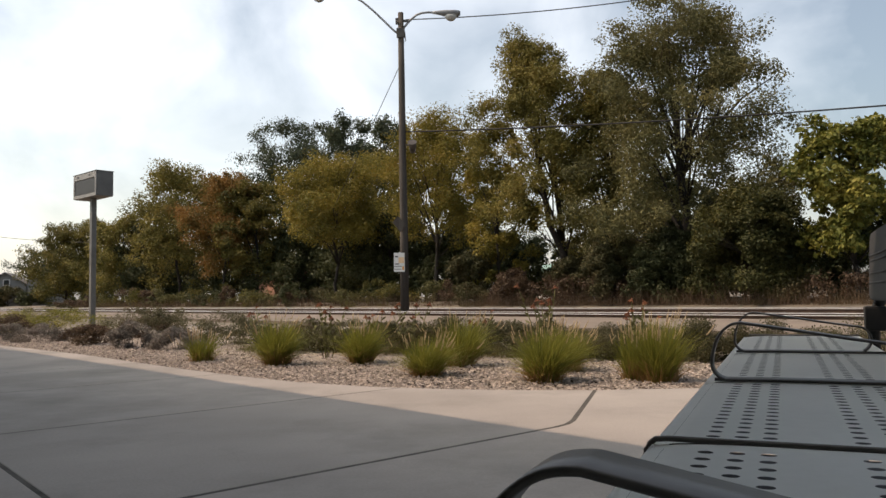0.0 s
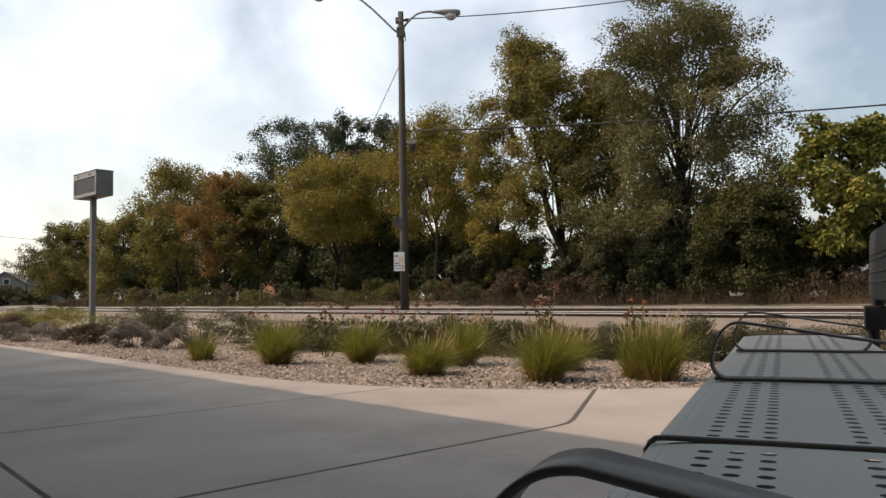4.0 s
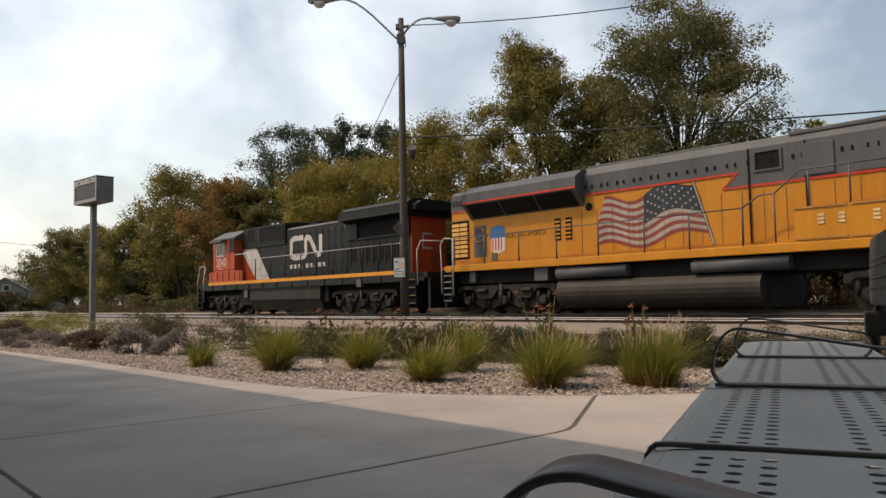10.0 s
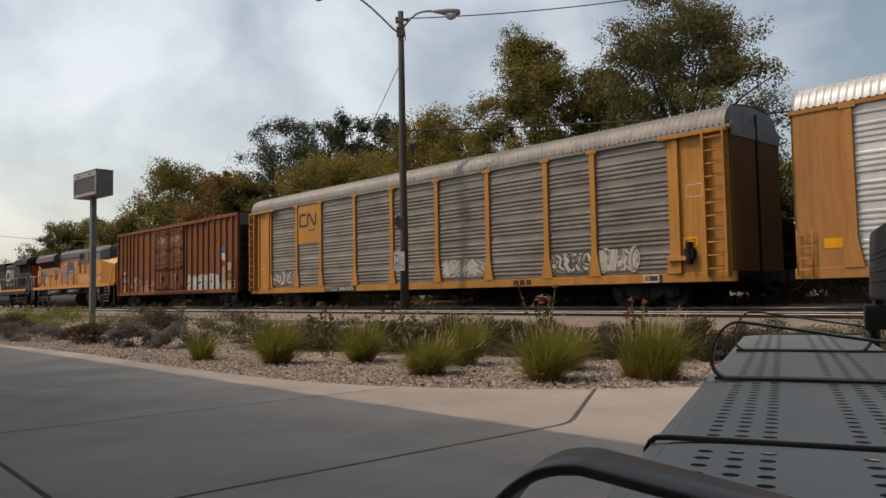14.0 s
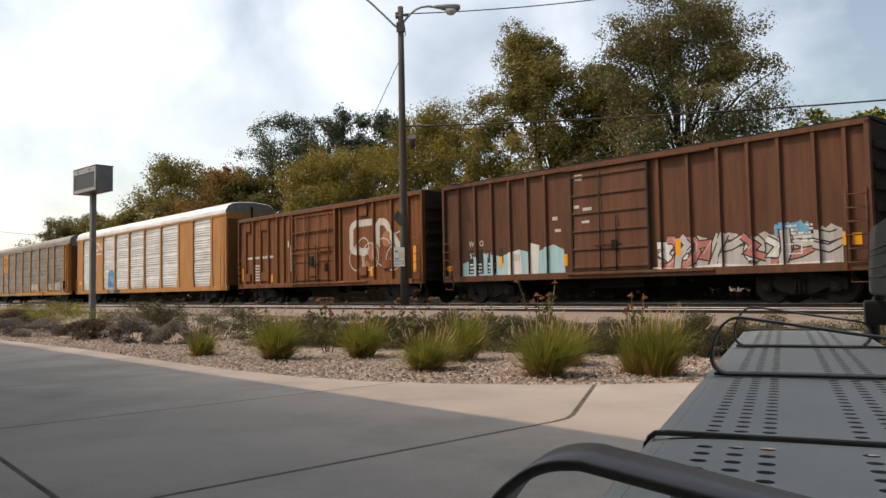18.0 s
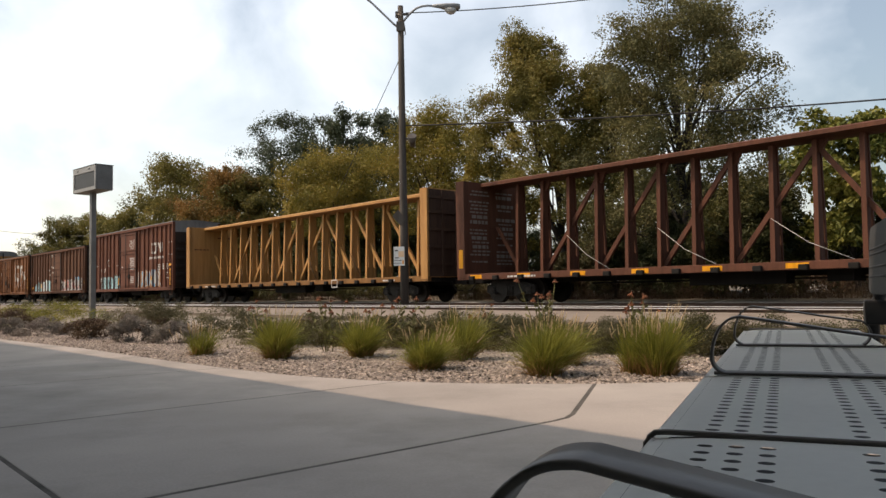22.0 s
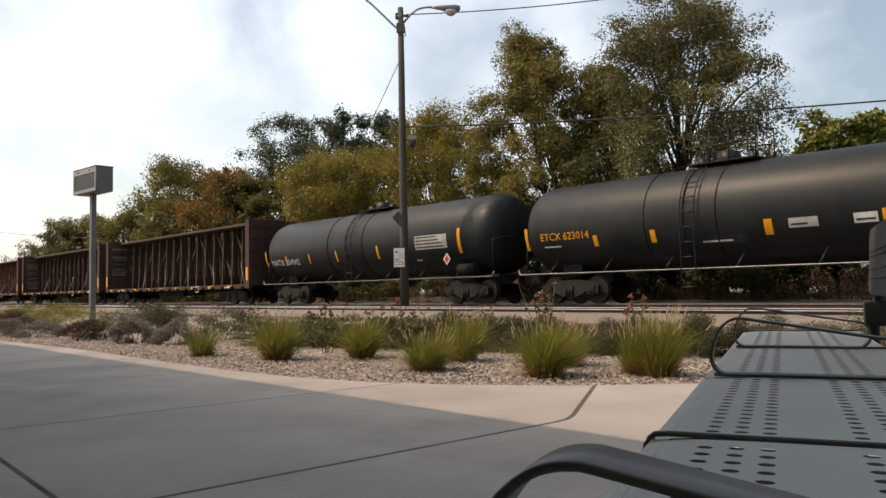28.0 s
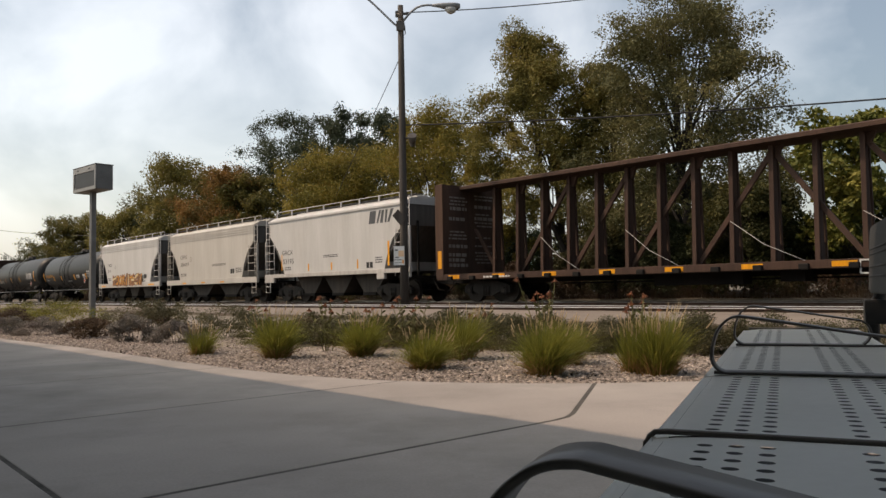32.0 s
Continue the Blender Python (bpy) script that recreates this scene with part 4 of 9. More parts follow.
# ---- lamp pole between the tracks ----
def lamp_pole():
    root = tagged(new("lamp_pole"), "dark weathered wooden pole with two cobra-head street lamps", "lamp pole")
    root.location = (-1.475, 28.77, -0.1)
    bm = bmesh.new()
    tube(bm, [(0, 0, 0), (0.01, 0, 3), (0, 0, 6), (0.005, 0, 9), (0, 0, 11.64)], 0.17, 14, 0.64)
    part("pole", bm, M_POLE, root)
    for side, pts, length in ((-1, [(-0.09, 0, 10.8), (-0.29, 0, 10.97), (-0.69, 0, 11.38), (-1.09, 0, 11.78), (-1.45, 0, 12.09), (-1.75, 0, 12.30), (-2.08, 0, 12.43), (-2.36, 0, 12.46)], 1.22),
                              (1, [(0.09, 0, 11.02), (0.22, 0, 11.18), (0.40, 0, 11.38), (0.62, 0, 11.55), (0.82, 0, 11.62), (1.05, 0, 11.645), (1.28, 0, 11.63)], 1.02)):
        bm = bmesh.new()
        tube(bm, pts, 0.042, 8)
        arm = part("arm", bm, M_LAMPGREY, root, "curved steel lamp arm")
        end = Vector(pts[-1])
        # housing: flat-topped shell that widens from the arm to a blunt end
        bm = bmesh.new()
        rings = []
        for t, w, up, low in ((-0.06, 0.05, 0.04, 0.05), (0.06, 0.07, 0.06, 0.07), (0.25, 0.12, 0.07, 0.11), (0.45, 0.18, 0.07, 0.17), (0.75, 0.20, 0.06, 0.19), (0.93, 0.18, 0.03, 0.17), (1.0, 0.10, -0.02, 0.12)):
            c = end + Vector((side * t * length, 0, 0.0))
            ring = [(w * math.cos(a), up * math.sin(a) if math.sin(a) > 0 else low * math.sin(a)) for a in [2 * math.pi * j / 12 for j in range(12)]]
            rings.append([bm.verts.new(c + Vector((0, p, q))) for p, q in ring])
        for a, b in zip(rings, rings[1:]):
            for j in range(12):
                bm.faces.new((a[j], a[(j + 1) % 12], b[(j + 1) % 12], b[j])).smooth = True
        bm.faces.new(rings[0])
        bm.faces.new(rings[-1])
        part("lamp_head", bm, M_LAMPGREY, arm, "grey cobra-head luminaire")
        bm = bmesh.new()
        rings = []
        for z, r in ((-0.13, 0.24), (-0.22, 0.22), (-0.30, 0.15), (-0.34, 0.06)):
            c = end + Vector((side * 0.64 * length, 0, z))
            rings.append([bm.verts.new(c + Vector((r * math.cos(a), 0.75 * r * math.sin(a), 0))) for a in [2 * math.pi * j / 12 for j in range(12)]])
        for a, b in zip(rings, rings[1:]):
            for j in range(12):
                bm.faces.new((a[j], a[(j + 1) % 12], b[(j + 1) % 12], b[j])).smooth = True
        bm.faces.new(rings[0])
        bm.faces.new(rings[-1])
        part("lens", bm, M_LAMPLENS, arm, "cloudy lamp lens bowl")
    bm = bmesh.new()
    box(bm, -0.20, -0.07, -0.08, 0.08, 11.2, 11.42, 0.02)
    box(bm, 0.06, 0.30, -0.05, 0.05, 11.28, 11.36, 0.01)
    box(bm, -0.16, 0.15, -0.16, -0.06, 10.62, 11.0, 0.02)
    tube(bm, [(-0.16, -0.1, 11.3), (0.08, -0.16, 11.2), (0.16, -0.1, 10.8), (0.18, -0.1, 10.5), (0.10, -0.12, 10.42)], 0.018, 6)
    part("junction_box", bm, M_BLACKSTEEL, root)
    # floodlight facing away, part way down
    bm = bmesh.new()
    rod(bm, (0.12, -0.05, 6.5), (0.45, -0.05, 6.45), 0.04, 0.04, 8)
    rod(bm, (0.38, -0.18, 6.57), (0.38, 0.16, 6.25), 0.17, 0.10, 12)
    part("floodlight", bm, M_BLACKSTEEL, root)
    # diamond plate seen from behind, and the notice
    bm = bmesh.new()
    prism(bm, [(-0.16 + a, -0.20, 3.46 + b) for a, b in ((-0.25, 0.06), (0.05, -0.31), (0.25, -0.06), (-0.03, 0.31))], (0, 0.012, 0))
    part("warning_plate", bm, M_POLE, root, "dull grey diamond plate")
    bm = bmesh.new()
    box(bm, -0.375, 0.03, -0.21, -0.19, 1.66, 2.37)
    notice = part("notice", bm, M_WHITE, root, "white notice with pale orange panel")
    for name, mat, x0, x1, z0, z1 in (("band", M_PALEORANGE, -0.2, 0.01, 1.98, 2.2), ("band", M_ORANGE, -0.06, 0.0, 1.72, 1.86), ("line", M_WIRE, -0.33, -0.22, 2.20, 2.25), ("line", M_GREYPAINT, -0.33, -0.18, 1.93, 1.97), ("line", M_WIRE, -0.36, -0.08, 1.85, 1.87), ("line", M_GREYPAINT, -0.36, -0.08, 1.74, 1.76)):
        bm = bmesh.new()
        box(bm, x0, x1, -0.213, -0.207, z0, z1)
        part(name, bm, mat, notice)
    root.rotation_euler = (0, 0, 0)
    return root


M_LAMPGREY = material("weathered_lamp_grey", (0.20, 0.21, 0.22), (0.30, 0.31, 0.32), 0.6, 0.2, scale=6, fine=50, bump=0.05, spread=0.05)
M_LAMPLENS = material("cloudy_plastic", (0.34, 0.34, 0.33), (0.46, 0.46, 0.44), 0.35, scale=6, fine=50, bump=0.03, spread=0)
M_PALEORANGE = material("faded_orange_sheet", (0.68, 0.46, 0.26), (0.76, 0.56, 0.36), 0.5, scale=5, fine=60, bump=0, spread=0.05)
M_ORANGE = material("orange_sheet", (0.62, 0.26, 0.03), (0.75, 0.36, 0.06), 0.5, scale=5, fine=60, bump=0, spread=0.05)
pole = lamp_pole()
px, py = pole.location.x, pole.location.y


def cable(name, a, b, sag, r, label, n=24):
    a, b = Vector(a), Vector(b)
    bm = bmesh.new()
    tube(bm, [a.lerp(b, k / n) - Vector((0, 0, sag * 4 * (k / n) * (1 - k / n))) for k in range(n + 1)], r, 6)
    return tagged(part(name, bm, M_WIRE), label, "cable")


cable("overhead_cable", (px + 0.2, py, 11.27), (px + 15.5, py, 12.9), 0.35, 0.02, "dark twisted overhead cable from the lamp pole")
cable("overhead_cable", (px + 0.1, py, 6.9), (px + 26.0, py - 12.5, 5.75), 0.35, 0.025, "black overhead telephone cable crossing the tracks")
cable("overhead_cable", (-66.0, 112.0, 10.6), (-29.0, 73.0, 6.3), 0.3, 0.03, "black overhead cable running into the trees")
cable("guy_wire", (px, py, 9.6), (px - 4.5, py + 14, 6.0), 0.0, 0.014, "thin guy wire tied to the pole top")

# ---- display sign on a post ----
M_BEZEL = material("pale_painted_metal", (0.20, 0.20, 0.195), (0.26, 0.26, 0.25), 0.5, 0.1, scale=4, fine=40, bump=0.04, spread=0)


def display_sign():
    root = tagged(new("display_sign"), "grey metal train information display box on a square post", "sign")
    root.location = (-9.05, 19.67, -0.05)
    bm = bmesh.new()
    box(bm, -0.064, 0.064, -0.064, 0.064, 0, 3.4, 0.012)
    part("post", bm, M_GREYPAINT, root)
    bm = bmesh.new()
    box(bm, -0.685, 0.685, -0.21, 0.21, 3.35, 3.98, 0.02)
    body = part("housing", bm, M_GREYPAINT, root)
    bm = bmesh.new()
    box(bm, -0.60, 0.60, -0.222, -0.211, 3.45, 3.82, 0.004)
    part("screen", bm, M_DARKGLASS, body, "dark display screen")
    bm = bmesh.new()
    for x0, x1, z0, z1 in ((-0.675, 0.675, 3.355, 3.44), (-0.675, 0.675, 3.83, 3.97), (-0.675, -0.61, 3.44, 3.83), (0.61, 0.675, 3.44, 3.83)):
        box(bm, x0, x1, -0.235, -0.21, z0, z1, 0.006)
    part("bezel", bm, M_BEZEL, body, "pale grey metal bezel")
    bm = bmesh.new()
    box(bm, -0.695, 0.695, -0.24, 0.22, 3.98, 4.0, 0.006)
    part("cover", bm, M_GREYPAINT, body)
    for x in (-0.38, 0.3):
        bm = bmesh.new()
        box(bm, x - 0.045, x + 0.045, -0.241, -0.234, 3.885, 3.925)
        part("vent", bm, M_DARKGLASS, body)
    bm = bmesh.new()
    box(bm, -0.2, 0.2, -0.2, 0.2, 0.0, 0.03, 0.004)
    part("base_plate", bm, M_GREYPAINT, root)
    root.rotation_euler = (0, 0, radians(-42))


display_sign()

# ---- bench ----
SEAT_Z = CAM_Z - 0.155
FIT = 0.88
FOOT = CAM_Z - CAM_Z / FIT     # the pavement in the bench's own height
BENCH = Matrix.Translation((0.21 * FIT, 0.79 * FIT, CAM_Z * (1 - FIT))) @ pose(0, 0, 0, 0, 0, -24.0) @ Matrix.Scale(FIT, 4)     # local y runs along the bench, local x to its back
SEAMS = [-1.15, -0.545, 0.03, 0.62, 1.295, 2.07]


def seat_pan(y0, y1):
    """A perforated sheet seat with rolled front edge; the slots go right through."""
    x_cols = [0.053, 0.082, 0.110, 0.196, 0.228, 0.258]
    length = y1 - y0
    count = int((length - 0.05) / 0.031)
    hole_w, pitch = 0.0155, (length - 0.05) / count
    ys = [0.0] + [v for k in range(count) for v in (0.025 + (k + 0.29) * pitch, 0.025 + (k + 0.71) * pitch)] + [length]
    xs = [0.0, 0.02] + [v for c in x_cols for v in (c - hole_w / 2, c + hole_w / 2)] + [0.35]
    bm = bmesh.new()
    grid = {}
    holes = []
    for j, y in enumerate(ys):
        for k, x in enumerate(xs):
            grid[k, j] = bm.verts.new((x, y0 + 0.004 + y * (length - 0.008) / length, SEAT_Z - 0.006 * math.exp(-x / 0.03)))
    hole_x = {2 + 2 * c for c in range(6)}
    for j in range(len(ys) - 1):
        for k in range(len(xs) - 1):
            if k in hole_x and j % 2 == 1:
                cx = (grid[k, j].co + grid[k + 1, j + 1].co) / 2
                # rounded slot: a ring of faces round a six-sided opening
                a = [grid[k, j], grid[k + 1, j], grid[k + 1, j + 1], grid[k, j + 1]]
                w, h = hole_w / 2, (grid[k, j + 1].co.y - grid[k, j].co.y) / 2
                ring = [bm.verts.new(cx + Vector((w * 0.98 * math.cos(t), h * 0.98 * math.sin(t), 0))) for t in [radians(-135 + 30 * i) for i in range(12)]]
                for s in range(4):
                    o = [ring[(3 * s + i) % 12] for i in range(4)]
                    bm.faces.new((a[s], a[(s + 1) % 4], o[3], o[2], o[1], o[0]))
                continue
            bm.faces.new((grid[k, j], grid[k + 1, j], grid[k + 1, j + 1], grid[k, j + 1]))
    # rolled front lip
    prev = [grid[0, j] for j in range(len(ys))]
    for x, z in ((-0.004, -0.004), (-0.007, -0.014), (-0.007, -0.038)):
        row = [bm.verts.new((x, prev[j].co.y, SEAT_Z + z)) for j in range(len(ys))]
        for j in range(len(ys) - 1):
            bm.faces.new((prev[j], row[j], row[j + 1], prev[j + 1])).smooth = True
        prev = row
    made = bmesh.ops.solidify(bm, geom=list(bm.faces), thickness=0.0035)
    return bm


def bench():
    root = tagged(new("bench"), "grey perforated steel bench with black wire armrests", "bench")
    for y0, y1 in zip(SEAMS, SEAMS[1:]):
        part("seat", seat_pan(y0, y1), M_BENCH, root, "grey perforated steel seat")
    for y in (SEAMS[2], SEAMS[3], SEAMS[4], SEAMS[5]):
        bm = bmesh.new()
        hook = [(-0.0115, y, SEAT_Z - 0.019), (-0.0108, y, SEAT_Z - 0.011), (-0.007, y, SEAT_Z - 0.004), (-0.001, y, SEAT_Z + 0.001)] if y == SEAMS[2] else []
        tube(bm, hook + [(0.012, y, SEAT_Z + 0.002), (0.2, y, SEAT_Z + 0.002), (0.35, y, SEAT_Z + 0.002)], 0.0032, 10)
        part("seam_bar", bm, M_BLACKSTEEL, root, "black steel bar between seats")
    # added black sheets stand in for the shade seen through the holes
    for y0, y1 in zip(SEAMS, SEAMS[1:]):
        bm = bmesh.new()
        box(bm, 0.01, 0.34, y0 + 0.02, y1 - 0.02, SEAT_Z - 0.0085, SEAT_Z - 0.0045)
        part("stiffener", bm, M_WIRE, root, "black sheet added under the seat to darken its holes")
    for y, tall in ((-0.5115, 0.90), (SEAMS[3], 1.0), (SEAMS[4], 1.0)):
        bm = bmesh.new()
        loop = [(0.009, 0.03), (0.0105, 0.045), (0.015, 0.062), (0.021, 0.076), (0.030, 0.088), (0.042, 0.097), (0.055, 0.1), (0.07, 0.0985), (0.14, 0.088), (0.22, 0.075)] + arc(0.285, 0.034, 0.031, 80, -80, 8) + [(0.15, 0.004)] + arc(0.035, 0.029, 0.026, -90, -170, 6)
        smooth_loop = []
        for k in range(len(loop)):
            p0, p1, p2, p3 = (Vector(loop[(k + d) % len(loop)]) for d in (-1, 0, 1, 2))
            for t in (0.0, 0.25, 0.5, 0.75):
                v = 0.5 * (2 * p1 + (p2 - p0) * t + (2 * p0 - 5 * p1 + 4 * p2 - p3) * t * t + (3 * p1 - p0 - 3 * p2 + p3) * t ** 3)
                smooth_loop.append((v.x, v.y))
        loop = smooth_loop
        half, thick = 0.0178, 0.0022
        rings = []
        for k, (a, b) in enumerate(loop):
            pa, pb = loop[k - 1], loop[(k + 1) % len(loop)]
            t = Vector((pb[0] - pa[0], 0, pb[1] - pa[1])).normalized()
            nrm = Vector((-t.z, 0, t.x)) * thick
            c = Vector((a, y, SEAT_Z + b * tall - (0.0045 * min(1.0, max(0.0, (a - 0.06) / 0.08)) if tall < 1 and b > 0.06 else 0.0)))
            rings.append([bm.verts.new(c + nrm * s + Vector((0, half * w, 0))) for s, w in ((0.5, -1), (1, -0.9), (1, 0.9), (0.5, 1), (-0.5, 1), (-1, 0.9), (-1, -0.9), (-0.5, -1))])
        for k in range(len(rings)):
            a, b = rings[k - 1], rings[k]
            for j in range(8):
                bm.faces.new((a[j], a[(j + 1) % 8], b[(j + 1) % 8], b[j])).smooth = True
        part("armrest", bm, M_BLACKSTEEL, root, "black steel strap loop armrest")
    for y0, y1 in ((0.70, 1.26), (1.33, 2.055)):
        bm = bmesh.new()
        prism(bm, [(0.384, y0 + 0.02, SEAT_Z + 0.12), (0.384, y1 - 0.035, SEAT_Z + 0.12), (0.384, y1 - 0.012, SEAT_Z + 0.128), (0.384, y1, SEAT_Z + 0.146), (0.392, y1, SEAT_Z + 0.305), (0.394, y1 - 0.012, SEAT_Z + 0.328),
                   (0.395, y1 - 0.04, SEAT_Z + 0.338), (0.395, y0 + 0.02, SEAT_Z + 0.338)], (0.026, 0, 0))
        bmesh.ops.bevel(bm, geom=list(bm.edges), offset=0.004, segments=2, affect="EDGES", clamp_overlap=True)
        panel = part("backrest", bm, M_BACK, root, "grey steel backrest panel")
        for z in (0.175, 0.205, 0.245, 0.262):
            bm = bmesh.new()
            rod(bm, (0.3835 + z * 0.05 - 0.005, y0 + 0.04, SEAT_Z + z), (0.3835 + z * 0.05 - 0.005, y1 - 0.02, SEAT_Z + z), 0.004, 0.004, 6)
            part("rib", bm, M_BACK, panel)
    for y in (1.295, 2.03):
        bm = bmesh.new()
        tube(bm, [(0.39, y, SEAT_Z - 0.05), (0.392, y, SEAT_Z + 0.07), (0.42, y, SEAT_Z + 0.13), (0.432, y, SEAT_Z + 0.31)], 0.018, 8)
        box(bm, 0.365, 0.43, y - 0.03, y + 0.03, SEAT_Z + 0.02, SEAT_Z + 0.10, 0.008)
        part("back_post", bm, M_WIRE, root, "black steel back post")
    bm = bmesh.new()
    box(bm, 0.15, 0.22, SEAMS[0], SEAMS[-1], SEAT_Z - 0.11, SEAT_Z - 0.06, 0.006)
    part("beam", bm, M_BLACKSTEEL, root, "black steel beam under the seats")
    for y in (-0.95, 0.5, 1.75):
        bm = bmesh.new()
        box(bm, 0.16, 0.21, y - 0.025, y + 0.025, FOOT + 0.01, SEAT_Z - 0.1, 0.004)
        box(bm, 0.02, 0.38, y - 0.03, y + 0.03, FOOT, FOOT + 0.02, 0.004)
        part("leg", bm, M_BLACKSTEEL, root)
    root.matrix_world = BENCH


bench()

# ---- buildings beyond the railway ----
M_SIDING = material("grey_siding", (0.20, 0.20, 0.195), (0.26, 0.26, 0.255), 0.8, scale=1.5, fine=20, bump=0.1, spread=0)
M_SHINGLE = material("dark_shingle", (0.10, 0.10, 0.10), (0.17, 0.165, 0.16), 0.9, scale=3, fine=20, bump=0.3, spread=0)
M_PALEWALL = material("pale_wall", (0.52, 0.52, 0.50), (0.62, 0.62, 0.60), 0.8, scale=1.2, fine=20, bump=0.1, spread=0)
M_GREENROOF = material("green_metal_roof", (0.16, 0.27, 0.22), (0.22, 0.34, 0.28), 0.6, scale=1.2, fine=20, bump=0.1, spread=0)


def house(name, x, y, w, d, h, ridge, turn, wall, roof, label, windows):
    root = tagged(new(name), label, "house" if "house" in name else "building")
    bm = bmesh.new()
    prism(bm, [(-w / 2, -d / 2, 0), (w / 2, -d / 2, 0), (w / 2, -d / 2, h), (0, -d / 2, h + ridge), (-w / 2, -d / 2, h)], (0, d, 0))
    part("wall", bm, wall, root)
    bm = bmesh.new()
    for s in (-1, 1):
        prism(bm, [(s * (w / 2 + 0.4), -d / 2 - 0.4, h - 0.3 * ridge / w), (0, -d / 2 - 0.4, h + ridge), (0, -d / 2 - 0.4, h + ridge + 0.18), (s * (w / 2 + 0.4), -d / 2 - 0.4, h - 0.3 * ridge / w + 0.18)], (0, d + 0.8, 0))
    part("roof", bm, roof, root)
    for a, z, ww, hh in windows:
        bm = bmesh.new()
        box(bm, a - ww / 2, a + ww / 2, -d / 2 - 0.04, -d / 2 + 0.05, z, z + hh)
        win = part("window", bm, M_CABGLASS, root, "dark window")
        bm = bmesh.new()
        for x0, x1, z0, z1 in ((a - ww / 2 - 0.08, a + ww / 2 + 0.08, z - 0.08, z), (a - ww / 2 - 0.08, a + ww / 2 + 0.08, z + hh, z + hh + 0.08), (a - ww / 2 - 0.08, a - ww / 2, z, z + hh), (a + ww / 2, a + ww / 2 + 0.08, z, z + hh)):
            box(bm, x0, x1, -d / 2 - 0.08, -d / 2, z0, z1)
        part("window_frame", bm, M_WHITE, win)
    root.matrix_world = pose(x, y, 0.2, 0, 0, turn)


house("house", -63.6, 112.0, 5.4, 8.0, 3.0, 1.75, 20, M_SIDING, M_SHINGLE, "grey gabled house with dark shingle roof beyond the tracks", ((0.2, 3.1, 0.7, 0.7),))
house("flat_building", -56.6, 110.0, 5.4, 7.0, 4.3, 0.1, 24, M_SIDING, M_PALEWALL, "low grey building with a pale flat roof edge", ())
house("warehouse", 10.0, 62.0, 6.5, 12.0, 2.1, 0.8, 8, M_PALEWALL, M_GREENROOF, "white building with a green metal roof behind trees", ((-2.5, 1.0, 1.0, 1.0), (0.5, 1.0, 1.0, 1.0), (3.0, 1.0, 1.0, 1.0)))
house("brick_house", -13.0, 66.0, 5.0, 8.0, 2.6, 1.3, 25, M_WALLBRICK, M_SHINGLE, "red brick house half hidden by trees", ((0, 1.0, 0.9, 1.1),))
# ---- train: u runs back from each vehicle's leading end, +y is its camera side, z is over the rail tops ----
def paint(name, low, high, rough=0.55, dirt=(0.05, 0.04, 0.032), amount=0.4, scale=1.3, streak=5.0, metal=0.0, bump=0.08, runs=0.45):
    low, high, dirt = ([0.76 * v for v in c] for c in (low, high, dirt))
    return material(name, low, high, rough, metal, scale=scale, fine=35, bump=bump, spread=0.05, spec=0.2, dirt=dirt, dirt_amount=amount, streak=streak, runs=runs)


M_UNDER = paint("grimy_underframe", (0.007, 0.006, 0.006), (0.018, 0.016, 0.014), 0.85, (0.03, 0.024, 0.018), 0.4)
M_TRUCK = paint("dusty_truck_iron", (0.015, 0.014, 0.013), (0.037, 0.034, 0.031), 0.8, (0.055, 0.043, 0.033), 0.5, scale=3)
M_WHEEL = paint("wheel_steel", (0.018, 0.015, 0.013), (0.045, 0.038, 0.032), 0.6, (0.05, 0.038, 0.03), 0.5, metal=0.2, scale=4)
M_CNBLACK = paint("black_locomotive_paint", (0.006, 0.0076, 0.008), (0.013, 0.0156, 0.0162), 0.55, (0.028, 0.026, 0.022), 0.3)
M_CNRED = paint("orange_red_paint", (0.40, 0.058, 0.018), (0.48, 0.082, 0.027), 0.5, (0.25, 0.06, 0.03), 0.3)
M_STRIPE = paint("orange_yellow_stripe", (0.68, 0.28, 0.02), (0.80, 0.36, 0.035), 0.45, (0.35, 0.15, 0.03), 0.3)
M_OFFWHITE = paint("off_white_paint", (0.47, 0.445, 0.41), (0.60, 0.57, 0.53), 0.55, (0.3, 0.26, 0.22), 0.25)
M_UPYEL = paint("armour_yellow_paint", (0.50, 0.205, 0.014), (0.58, 0.25, 0.022), 0.4, (0.27, 0.115, 0.02), 0.4, runs=0.18)
M_UPGREY = paint("locomotive_grey_paint", (0.075, 0.078, 0.084), (0.11, 0.114, 0.12), 0.5, (0.08, 0.072, 0.065), 0.4, runs=0.2)
M_UPRED = paint("signal_red_paint", (0.45, 0.04, 0.02), (0.55, 0.06, 0.03), 0.45, (0.2, 0.04, 0.03), 0.2)
M_BLUE = paint("deep_blue_paint", (0.03, 0.13, 0.34), (0.05, 0.18, 0.42), 0.5, (0.05, 0.05, 0.1), 0.2)
M_TANKDARK = paint("dark_grey_tank_paint", (0.025, 0.025, 0.025), (0.045, 0.044, 0.042), 0.4, (0.04, 0.034, 0.03), 0.4)
M_TANKBROWN = paint("dusty_tank_paint", (0.022, 0.019, 0.017), (0.04, 0.035, 0.03), 0.6, (0.10, 0.08, 0.06), 0.5)
M_FLAGRED = paint("faded_flag_red", (0.22, 0.05, 0.036), (0.30, 0.08, 0.058), 0.5, (0.2, 0.06, 0.04), 0.3)
M_FLAGWHITE = paint("faded_flag_white", (0.34, 0.31, 0.275), (0.45, 0.415, 0.37), 0.5, (0.25, 0.2, 0.15), 0.4)
